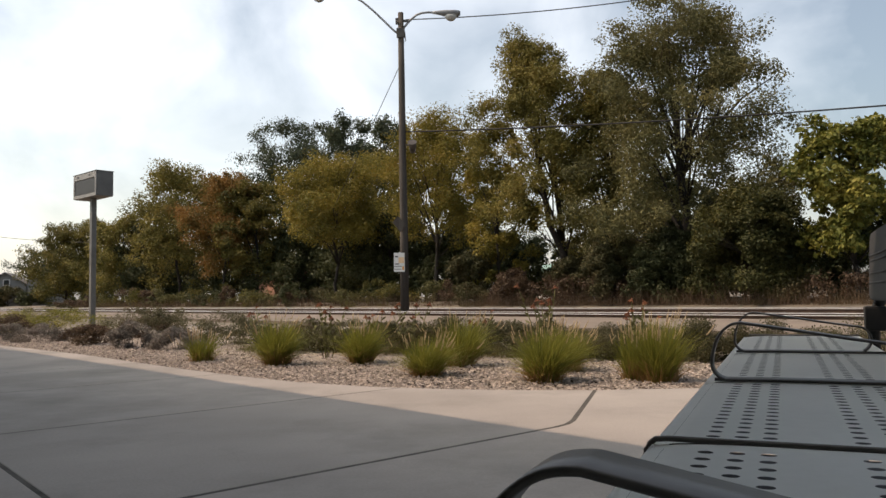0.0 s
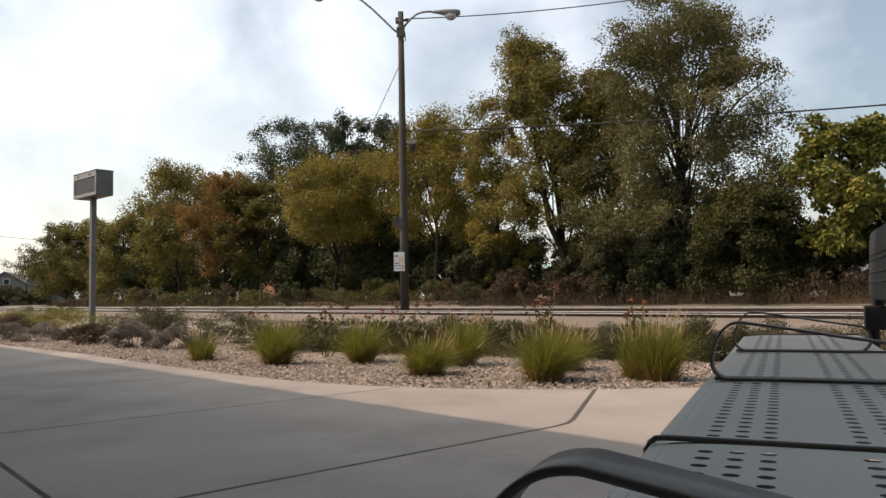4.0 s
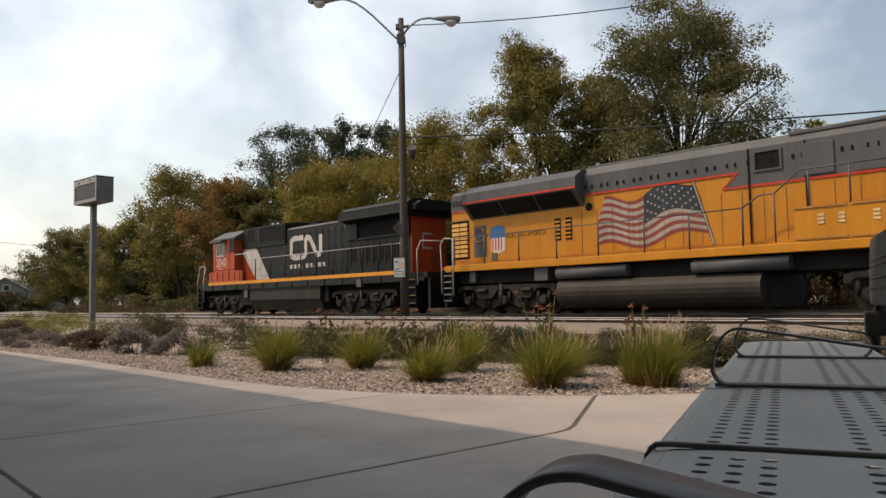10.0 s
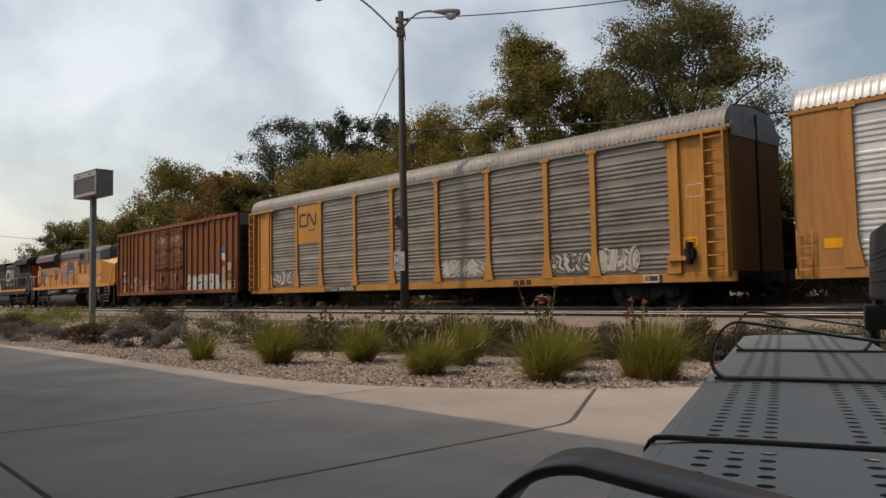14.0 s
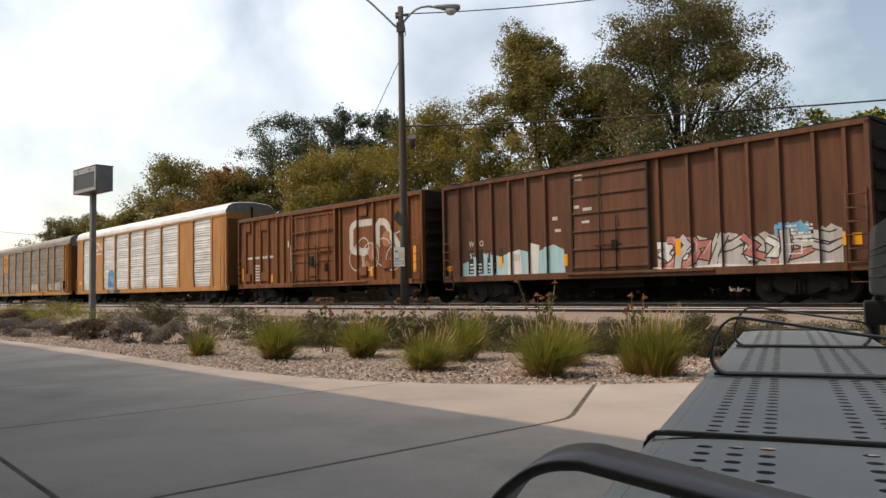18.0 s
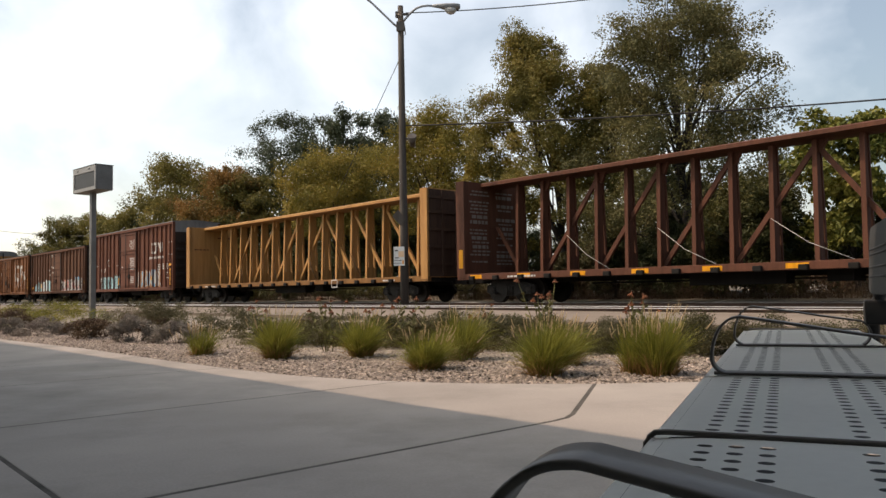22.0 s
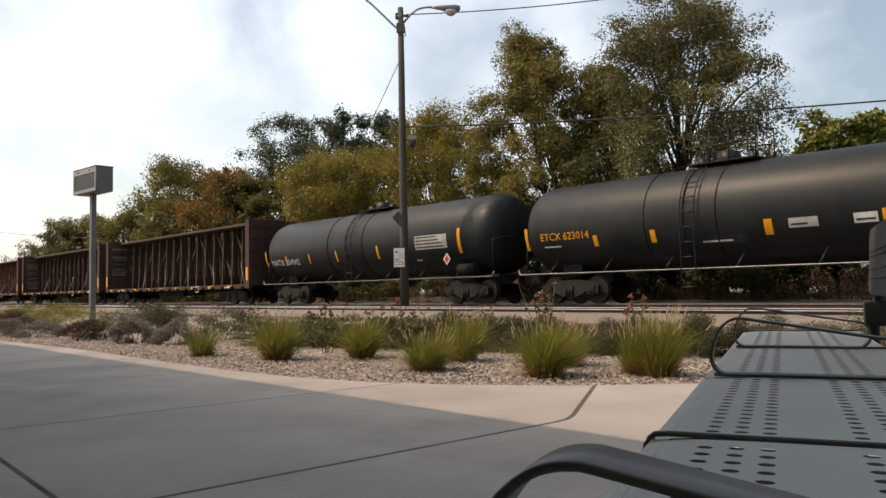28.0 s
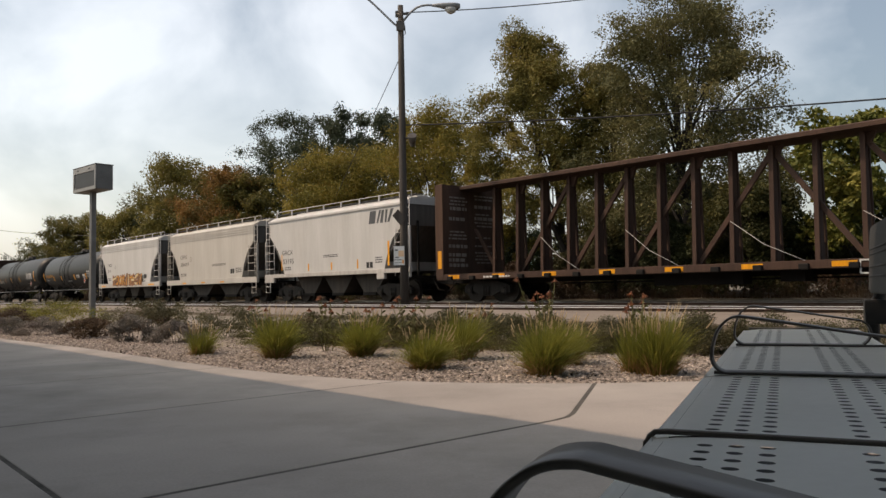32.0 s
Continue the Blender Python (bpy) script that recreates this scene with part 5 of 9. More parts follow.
M_FLAGBLUE = paint("faded_flag_blue", (0.022, 0.028, 0.038), (0.045, 0.055, 0.068), 0.5, (0.05, 0.045, 0.04), 0.3)
M_SILVER = paint("silver_tank_metal", (0.20, 0.20, 0.195), (0.30, 0.30, 0.29), 0.38, (0.08, 0.07, 0.06), 0.45, metal=0.6)
M_GRILLE = paint("black_grille", (0.003, 0.003, 0.003), (0.008, 0.008, 0.008), 0.85, (0.015, 0.013, 0.012), 0.3)
# near-black that puts the shade of the boxcar ends into their paint
M_BXEND = paint("shade_dark_end_paint", (0.022, 0.015, 0.012), (0.045, 0.03, 0.023), 0.85, (0.02, 0.016, 0.014), 0.6)
# door paint darkened to hold the shade on the rack ends
M_RACKEND = paint("shade_dark_end_door_paint", (0.13, 0.058, 0.018), (0.19, 0.088, 0.027), 0.65, (0.08, 0.045, 0.022), 0.7)
M_FADED = paint("faded_stencil", (0.20, 0.17, 0.15), (0.32, 0.28, 0.25), 0.7, (0.08, 0.05, 0.035), 0.6)
M_BX1 = paint("oxide_red_paint", (0.165, 0.058, 0.020), (0.228, 0.086, 0.032), 0.75, (0.09, 0.040, 0.025), 0.6)
M_BX2 = paint("faded_oxide_paint", (0.15, 0.058, 0.020), (0.235, 0.092, 0.032), 0.8, (0.04, 0.024, 0.016), 0.75, runs=0.75)
M_BX3 = paint("dark_oxide_paint", (0.105, 0.047, 0.026), (0.15, 0.068, 0.038), 0.8, (0.04, 0.024, 0.017), 0.65)
M_BX4 = paint("brown_oxide_paint", (0.118, 0.043, 0.025), (0.165, 0.064, 0.038), 0.75, (0.05, 0.027, 0.019), 0.6)
M_ENDROOF = paint("galvanised_roof_sheet", (0.20, 0.20, 0.197), (0.29, 0.29, 0.283), 0.55, (0.2, 0.17, 0.15), 0.4, metal=0.3)
M_ARYEL = paint("faded_yellow_paint", (0.43, 0.20, 0.04), (0.53, 0.255, 0.058), 0.6, (0.20, 0.095, 0.035), 0.55)
M_ARTAN = paint("faded_tan_orange_paint", (0.38, 0.175, 0.05), (0.48, 0.235, 0.075), 0.65, (0.22, 0.11, 0.05), 0.5)
M_ARPANEL = paint("weathered_galvanised_panel", (0.165, 0.155, 0.142), (0.30, 0.285, 0.265), 0.55, (0.11, 0.085, 0.066), 0.5, metal=0.25, scale=0.8, streak=0.5, runs=0.12)
M_ARBRIGHT = paint("bright_galvanised_panel", (0.52, 0.53, 0.54), (0.78, 0.79, 0.80), 0.4, (0.40, 0.37, 0.34), 0.35, metal=0.35, scale=0.8, streak=0.5, runs=0.1)
M_CBYEL = paint("lumber_car_yellow", (0.44, 0.225, 0.07), (0.54, 0.295, 0.105), 0.6, (0.24, 0.11, 0.04), 0.5)
M_CBSILL = paint("grimy_yellow_sill", (0.20, 0.10, 0.035), (0.34, 0.17, 0.055), 0.7, (0.05, 0.032, 0.022), 0.85, scale=1.0, streak=1.0)
M_CBBROWN = paint("lumber_car_brown", (0.10, 0.040, 0.023), (0.15, 0.06, 0.036), 0.75, (0.06, 0.032, 0.023), 0.55)
M_CBDARK = paint("lumber_car_dark_brown", (0.055, 0.034, 0.026), (0.10, 0.058, 0.042), 0.8, (0.12, 0.07, 0.045), 0.5)
M_TANK = paint("black_tank_paint", (0.010, 0.0115, 0.0115), (0.022, 0.024, 0.024), 0.45, (0.05, 0.046, 0.042), 0.3, streak=3)
M_HOPPER = paint("light_grey_hopper_paint", (0.53, 0.52, 0.50), (0.64, 0.63, 0.61), 0.6, (0.36, 0.32, 0.28), 0.4, runs=0.1)
M_HOPPERTAN = paint("cream_grey_hopper_paint", (0.48, 0.452, 0.405), (0.58, 0.552, 0.505), 0.6, (0.36, 0.31, 0.25), 0.4, runs=0.1)
# dark grey for trim, and for the shade painted into the hopper ends
M_HOPPERSH = paint("hopper_shade_and_trim_grey", (0.10, 0.095, 0.088), (0.16, 0.15, 0.14), 0.7, (0.07, 0.06, 0.05), 0.5)
# brown grime over a base darkened to paint in the underside shade
M_HOPPERLOW = paint("shade_and_grime_hopper_bottom", (0.045, 0.041, 0.037), (0.085, 0.075, 0.066), 0.8, (0.13, 0.10, 0.075), 0.6)
M_MARKWHITE = paint("white_stencil", (0.60, 0.60, 0.58), (0.75, 0.75, 0.73), 0.6, (0.35, 0.3, 0.27), 0.25)
M_MARKBLACK = paint("black_stencil", (0.02, 0.02, 0.02), (0.05, 0.05, 0.05), 0.6, (0.1, 0.09, 0.08), 0.25)
M_REFLECT = paint("yellow_reflector", (0.80, 0.33, 0.01), (0.90, 0.42, 0.02), 0.35, (0.5, 0.2, 0.02), 0.2)
M_GREENBLUE = paint("pale_turquoise_spray", (0.30, 0.50, 0.55), (0.42, 0.62, 0.66), 0.6, (0.2, 0.35, 0.4), 0.3)
M_SKYBLUE = paint("blue_spray", (0.10, 0.30, 0.50), (0.18, 0.42, 0.62), 0.6, (0.1, 0.2, 0.3), 0.3)
M_PINK = paint("dull_pink_spray", (0.42, 0.16, 0.14), (0.52, 0.22, 0.19), 0.65, (0.25, 0.1, 0.08), 0.4)
M_SPRAYGREY = paint("silver_grey_spray", (0.40, 0.39, 0.38), (0.55, 0.54, 0.52), 0.6, (0.25, 0.2, 0.17), 0.35)
M_SPRAYDARK = paint("black_spray", (0.015, 0.015, 0.017), (0.04, 0.04, 0.042), 0.6, (0.07, 0.05, 0.04), 0.3)
M_SPRAYORANGE = paint("orange_spray", (0.62, 0.26, 0.03), (0.74, 0.36, 0.06), 0.6, (0.4, 0.16, 0.05), 0.3)
M_LOUVRE = paint("pale_yellow_louvre", (0.66, 0.36, 0.09), (0.78, 0.46, 0.15), 0.5, (0.35, 0.18, 0.05), 0.3, runs=0.1)
M_SPRAYTAN = paint("faded_tan_spray", (0.30, 0.13, 0.06), (0.40, 0.19, 0.09), 0.7, (0.15, 0.07, 0.03), 0.6)
M_SPRAYBROWN = paint("brown_spray", (0.26, 0.11, 0.04), (0.36, 0.16, 0.06), 0.6, (0.2, 0.1, 0.05), 0.3)
M_SPRAYCREAM = paint("cream_spray", (0.70, 0.52, 0.26), (0.82, 0.64, 0.36), 0.6, (0.5, 0.35, 0.2), 0.3)


JOINED = {"window_frame", "coupler", "brake_rigging", "grille_edge", "tank_edge", "railway_emblem"}


def boxes(root, name, mat, rows, label="", bevel=0.0, both=False):
    """Square-edged pieces (u0, u1, y0, y1, z0, z1), each a part of its own; both repeats them on the far side."""
    if both:
        rows = [r for u0, u1, y0, y1, z0, z1 in rows for r in ((u0, u1, y0, y1, z0, z1), (u0, u1, -y1, -y0, z0, z1))]
    groups = [rows] if name in JOINED else [[r] for r in rows]
    first = None
    for group in groups:
        bm = bmesh.new()
        for u0, u1, y0, y1, z0, z1 in group:
            box(bm, -u1, -u0, y0, y1, z0, z1, bevel)
        ob = part(name, bm, mat, root, label)
        first = first or ob
    return first


def section(root, name, mat, u0, u1, outline, label=""):
    """A part with the cross-section outline [(y, z), ...] from u0 to u1."""
    bm = bmesh.new()
    prism(bm, [(-u1, y, z) for y, z in outline], (u1 - u0, 0, 0))
    return part(name, bm, mat, root, label)


def sideways(root, name, mat, outline, y0, y1, label=""):
    """A part with the side-view outline [(u, z), ...] from y0 to y1."""
    bm = bmesh.new()
    prism(bm, [(-u, y0, z) for u, z in outline], (0, y1 - y0, 0))
    return part(name, bm, mat, root, label)


def rods(root, name, mat, lines, r, label="", seg=6):
    """Bent bars; each line is a list of (u, y, z) and a part of its own, but for ladders, which stay whole."""
    groups = [lines] if name in ("ladder", "step", "handrail") else [[line] for line in lines]
    first = None
    for group in groups:
        bm = bmesh.new()
        for line in group:
            tube(bm, [(-u, y, z) for u, y, z in line], r, seg)
        ob = part(name, bm, mat, root, label)
        first = first or ob
    return first


def rod_ring(bm, c, r, half):
    rod(bm, (c[0], c[1] - half, c[2]), (c[0], c[1] + half, c[2]), r, r, 20)


def clip(poly, lo, hi):
    for bound, sign in ((lo, 1), (hi, -1)):
        out = []
        for k, (u, z) in enumerate(poly):
            pu, pz = poly[k - 1]
            inside, was = sign * (u - bound) >= 0, sign * (pu - bound) >= 0
            if inside != was:
                f = (bound - pu) / (u - pu)
                out.append((bound, pz + f * (z - pz)))
            if inside:
                out.append((u, z))
        poly = out
        if len(poly) < 3:
            return []
    return poly


def painted(root, name, mat, polys, y, lift=0.004, posts=(), post_y=0.0, half=0.06, label=""):
    """Paint laid on a side wall: flat shapes [(u, z), ...] that step out over the posts."""
    if name in ("reflector", "loading_notice", "caution_plate", "stencil_patch", "spray_patch", "stencil_panel", "railway_shield", "shield_stripe") and len(polys) > 1:
        return [painted(root, name, mat, [p], y, lift, posts, post_y, half, label) for p in polys][0]
    bm = bmesh.new()
    ends = sorted(posts)
    bands = [(-1.0, 99.0, y)] if not ends else []
    at = -1.0
    for p in ends:
        bands += [(at, p - half, y), (p - half, p + half, post_y)]
        at = p + half
    if ends:
        bands.append((at, 99.0, y))
    for poly in polys:
        for lo, hi, d in bands:
            piece = clip(poly, lo, hi)
            if piece:
                vs = [bm.verts.new((-u, d + lift, z)) for u, z in piece]
                try:
                    bm.faces.new(vs)
                except ValueError:
                    pass
    for f in bm.faces:
        f.normal_update()
        if f.normal.y < 0:
            f.normal_flip()
    me = bpy.data.meshes.new(name)
    bm.to_mesh(me)
    bm.free()
    me.materials.append(mat)
    return part(name, me, mat, root, label)


def lettering(root, words, u, z, size, mat, y, width=None, label=""):
    """Writing on the near side, in the built-in font; u, z is its lower corner at the leading end."""
    data = bpy.data.curves.new("lettering", "FONT")
    data.body, data.size, data.extrude = words, size, 0.0
    data.resolution_u = 3
    tmp = bpy.data.objects.new("lettering", data)
    me = bpy.data.meshes.new_from_object(tmp)
    bpy.data.objects.remove(tmp)
    co = np.zeros(len(me.vertices) * 3, np.float32)
    me.vertices.foreach_get("co", co)
    co = co.reshape(-1, 3)
    k = width / max(co[:, 0].max() - co[:, 0].min(), 1e-6) if width else 1.0
    outv = np.stack((-(u + (co[:, 0] - co[:, 0].min()) * k), np.full(len(co), y + 0.005), z + co[:, 1]), -1)
    me.vertices.foreach_set("co", outv.astype(np.float32).ravel())
    me.materials.clear()
    me.materials.append(mat)
    me.update()
    return part("lettering", me, mat, root, label)


def ribbon(points, w):
    """A bent stripe as four-cornered pieces."""
    pts = [Vector(p) for p in points]
    left, right = [], []
    for k, p in enumerate(pts):
        a = (p - pts[k - 1]).normalized() if k else (pts[1] - p).normalized()
        b = (pts[k + 1] - p).normalized() if k + 1 < len(pts) else a
        t = (a + b).normalized()
        m = Vector((-t.y, t.x)) * (w / 2 / max(0.5, t.dot(a)))
        left.append(p + m)
        right.append(p - m)
    return [[tuple(left[k]), tuple(right[k]), tuple(right[k + 1]), tuple(left[k + 1])] for k in range(len(pts) - 1)]


def emblem(u0, u1, z0, z1, w):
    """The railway's emblem: one bent stripe."""
    line = [(0.42, 0.95), (0.10, 0.95), (0.03, 0.90), (0.0, 0.80), (0.0, 0.18), (0.03, 0.08), (0.10, 0.03), (0.36, 0.03), (0.46, 0.07), (0.50, 0.18), (0.50, 0.82),
            (0.54, 0.92), (0.60, 0.92), (0.65, 0.86), (0.86, 0.16), (0.91, 0.08), (0.96, 0.10), (1.0, 0.2), (1.0, 1.0)]
    return ribbon([(u0 + (u1 - u0) * a, z0 + (z1 - z0) * b) for a, b in line], w)


def bars(u0, u1, z0, z1, rows, seed, gap=0.5):
    """Writing too small to read, as rows of short bars."""
    r = random.Random(seed)
    out, h = [], (z1 - z0) / rows
    for k in range(rows):
        u = u0
        while u < u1 - 0.03:
            w = min(r.uniform(0.05, 0.22), u1 - u)
            out.append([(u, z0 + k * h), (u + w, z0 + k * h), (u + w, z0 + (k + 1 - gap) * h), (u, z0 + (k + 1 - gap) * h)])
            u += w + 0.035
    return out


def graffiti(root, u0, u1, z0, z1, fills, edge, y, seed, posts=(), post_y=0.0, letters=5, half=0.06, shine=None):
    """Interlocking spray-painted strokes with outlines and highlights over a ragged cloud of colour; no writing."""
    letters = int(letters * 1.6)
    r = random.Random(seed)
    kw = dict(posts=posts, post_y=post_y, half=half)
    h, step = z1 - z0, (u1 - u0) / letters
    # ragged cloud behind
    top = [(u0 + (u1 - u0) * k / 40, z1 - h * (0.12 + 0.1 * math.sin(k * 0.9 + seed) + r.uniform(0, 0.12))) for k in range(41)]
    low = [(u0 + (u1 - u0) * k / 40, z0 + h * r.uniform(0.0, 0.10)) for k in range(41)]
    cloud = [[low[k], low[k + 1], top[k + 1], top[k]] for k in range(40)]
    painted(root, "spray_cloud", fills[-1], cloud, y, 0.003, label="ragged sprayed background colour", **kw)
    for k in range(letters):
        c, fill = u0 + step * (k + 0.5), fills[k % len(fills)]
        w = step * 0.62
        slant = r.uniform(0.05, 0.3) * step
        for n in range(r.choice((2, 3, 3))):
            kind = r.randrange(4)
            if kind == 0:      # upright bent limb
                a = r.uniform(-0.8, 0.8)
                path = [(a, -0.95), (a + r.uniform(-0.3, 0.3), -0.2), (a + r.uniform(-0.2, 0.4), 0.45), (a + r.uniform(-0.5, 0.5), 0.95)]
            elif kind == 1:    # bow
                s, e = r.uniform(0.5, 0.95), r.choice((-1, 1))
                path = [(e * s * math.cos(t), s * math.sin(t)) for t in [radians(-110 + 36 * q) for q in range(7)]]
            elif kind == 2:    # zigzag
                path = [(-0.9, r.uniform(0.4, 0.9)), (0.1, r.uniform(0.1, 0.5)), (-0.3, r.uniform(-0.4, 0.0)), (0.95, r.uniform(-0.9, -0.4))]
            else:              # cross limb with a barb
                m = r.uniform(-0.5, 0.5)
                path = [(-1.0, m + r.uniform(-0.3, 0.3)), (0.0, m), (0.75, m + r.uniform(-0.1, 0.4)), (1.1, m + r.uniform(0.2, 0.6))]
            pts = [(min(max(c + p * w + slant * q, u0), u1), (z0 + z1) / 2 + q * h * 0.43) for p, q in path]
            wide = h * r.uniform(0.11, 0.19)
            lift = 0.005 + 0.0009 * ((3 * k + n) % 9)
            painted(root, "spray_outline", edge, ribbon(pts, wide + 0.075), y, lift, label="sprayed outline", **kw)
            painted(root, "spray_stroke", fills[(k + n) % len(fills)], ribbon(pts, wide), y, lift + 0.0003, label="sprayed stroke of colour", **kw)
            if r.random() < 0.6:
                up = [(p[0] - 0.02, p[1] + wide * 0.24) for p in pts[1:-1]] if len(pts) > 3 else pts
                if len(up) > 1:
                    painted(root, "spray_highlight", shine or M_OFFWHITE, ribbon(up, 0.028), y, lift + 0.0006, label="thin sprayed highlight", **kw)


MESHES = {}
SPINNERS = []


def shared(key, make, mat):
    if key not in MESHES:
        bm = bmesh.new()
        make(bm)
        MESHES[key] = mesh_of(key, bm, mat)
    return MESHES[key]


def wheel_shape(r):
    def make(bm):
        for s in (-1, 1):
            rod(bm, (0, s * 0.665, 0), (0, s * 0.795, 0), r, r * 0.985, 28)
            rod(bm, (0, s * 0.640, 0), (0, s * 0.668, 0), r + 0.028, r + 0.028, 28)
            rod(bm, (0, s * 0.79, 0), (0, s * 0.83, 0), r * 0.34, r * 0.30, 16)
            rod(bm, (0, s * 0.83, 0), (0, s * 1.05, 0), 0.075, 0.075, 10)
            rod(bm, (0, s * 1.05, 0), (0, s * 1.17, 0), 0.115, 0.10, 12)
            for k in range(3):
                a = 2.094 * k
                rod(bm, (0.055 * math.cos(a), s * 1.165, 0.055 * math.sin(a)), (0.055 * math.cos(a), s * 1.19, 0.055 * math.sin(a)), 0.022, 0.022, 6)
            for k in range(5):
                a = 1.2566 * k
                rod(bm, (r * 0.62 * math.cos(a), s * 0.785, r * 0.62 * math.sin(a)), (r * 0.62 * math.cos(a), s * 0.80, r * 0.62 * math.sin(a)), r * 0.14, r * 0.10, 8)
        rod(bm, (0, -0.65, 0), (0, 0.65, 0), 0.085, 0.085, 10)
    return make


def side_frame(bm, axles, r, y0, y1):
    a, b = axles[0], axles[-1]
    for s in (-1, 1):
        lo, hi = min(s * y0, s * y1), max(s * y0, s * y1)
        outer = [(a - 0.28, 0.36), (a - 0.28, 0.62), (a - 0.05, 0.70)]
        for p, q in zip(axles, axles[1:]):
            outer += [(p + 0.25 * (q - p), 0.80), (p + 0.75 * (q - p), 0.80)]
        outer += [(b + 0.05, 0.70), (b + 0.28, 0.62), (b + 0.28, 0.36), (b + 0.17, 0.36)]
        for p, q in list(zip(axles, axles[1:]))[::-1]:
            d = q - p
            outer += [(q - 0.17, 0.42), (p + 0.66 * d, 0.24), (p + 0.34 * d, 0.24), (p + 0.17, 0.42)]
        outer += [(a - 0.17, 0.36)]
        prism(bm, [(-u, lo, z) for u, z in outer], (0, hi - lo, 0))
        for p, q in zip(axles, axles[1:]):
            m = (p + q) / 2
            for off in (-0.12, 0, 0.12):
                rod(bm, (-(m + off), s * (y1 + 0.02), 0.28), (-(m + off), s * (y1 + 0.02), 0.60), 0.052, 0.052, 8)
        for p in axles:
            box(bm, -p - 0.15, -p + 0.15, min(s * y0, s * (y1 + 0.04)), max(s * y0, s * (y1 + 0.04)), r - 0.15, r + 0.15, 0.02)
    box(bm, -(a + b) / 2 - 0.22, -(a + b) / 2 + 0.22, -y0, y0, 0.45, 0.78)
    if len(axles) == 3:
        for s in (-1, 1):
            lo, hi = min(s * (y1 + 0.02), s * (y1 + 0.16)), max(s * (y1 + 0.02), s * (y1 + 0.16))
            top = [(a - 0.55, 0.78), (a - 0.55, 1.0), (a - 0.25, 1.06), (b + 0.25, 1.06), (b + 0.55, 1.0), (b + 0.55, 0.78)]
            for p in axles[::-1]:
                top += [(p + 0.42, 0.78), (p + 0.26, 0.92), (p - 0.26, 0.92), (p - 0.42, 0.78)]
                if p != axles[0]:
                    top += [(p - 0.6, 0.58), (p - 1.25, 0.58)]
            prism(bm, [(-u, lo, z) for u, z in top], (0, hi - lo, 0))
            for p in axles:
                rod(bm, (-p, s * (y1 + 0.04), r), (-p, s * (y1 + 0.20), r), 0.17, 0.15, 12)
                for d in (-0.24, 0.24):
                    rod(bm, (-p - d, s * (y1 + 0.09), r - 0.06), (-p - d, s * (y1 + 0.09), 0.82), 0.06, 0.06, 8)


def bogie(root, middle, base=1.78, r=0.46, axles=2):
    at = [-base / 2, base / 2] if axles == 2 else [-base, 0.0, base]
    key = f"bogie_frame_{axles}"
    me = shared(key, lambda bm: side_frame(bm, at, r, 0.95, 1.10), M_TRUCK)
    truck = part("bogie", me, M_TRUCK, root, "", (-middle, 0, 0))
    for a in at:
        ws = part("wheelset", shared(f"wheelset_{axles}", wheel_shape(r), M_WHEEL), M_WHEEL, truck, "", (-a, 0, r))
        SPINNERS.append((root, ws, -a, r))
    return truck


def coupler(root, u, out):
    boxes(root, "coupler", M_UNDER, [(min(u, u + 0.55 * out), max(u, u + 0.55 * out), -0.11, 0.11, 0.74, 0.98), (min(u + 0.5 * out, u + 0.78 * out), max(u + 0.5 * out, u + 0.78 * out), -0.17, 0.17, 0.70, 1.02)], bevel=0.02)
    rods(root, "brake_hose", M_UNDER, [[(u + 0.1 * out, 0.35, 0.85), (u + 0.4 * out, 0.4, 0.5), (u + 0.7 * out, 0.3, 0.45)]], 0.025)


def ladder(root, u0, u1, y, z0, z1, mat, rungs, label=""):
    lines = [[(u0, y, z0), (u0, y, z1)], [(u1, y, z0), (u1, y, z1)]]
    lines += [[(u0, y, z0 + (z1 - z0) * (k + 0.5) / rungs), (u1, y, z0 + (z1 - z0) * (k + 0.5) / rungs)] for k in range(rungs)]
    return rods(root, "ladder", mat, lines, 0.018, label)


def undercarriage(root, length, inset=2.0, sill=(0.85, 1.15)):
    boxes(root, "centre_sill", M_UNDER, [(0.1, length - 0.1, -0.28, 0.28, 0.72, 1.1)])
    bogie(root, inset)
    bogie(root, length - inset)
    coupler(root, 0.0, -1)
    coupler(root, length, 1)
    boxes(root, "brake_rigging", M_UNDER, [(length * 0.42, length * 0.55, 0.3, 0.85, 0.5, 0.95), (length * 0.6, length * 0.63, 0.2, 1.0, 0.55, 0.9), (length * 0.25, length * 0.72, 0.5, 0.55, 0.62, 0.67)], bevel=0.02)


TRAIN = []


def vehicle(name, front, label, category, group=""):
    root = tagged(new(name), label, category, group or "cars of the freight train")
    TRAIN.append((root, front))
    return root


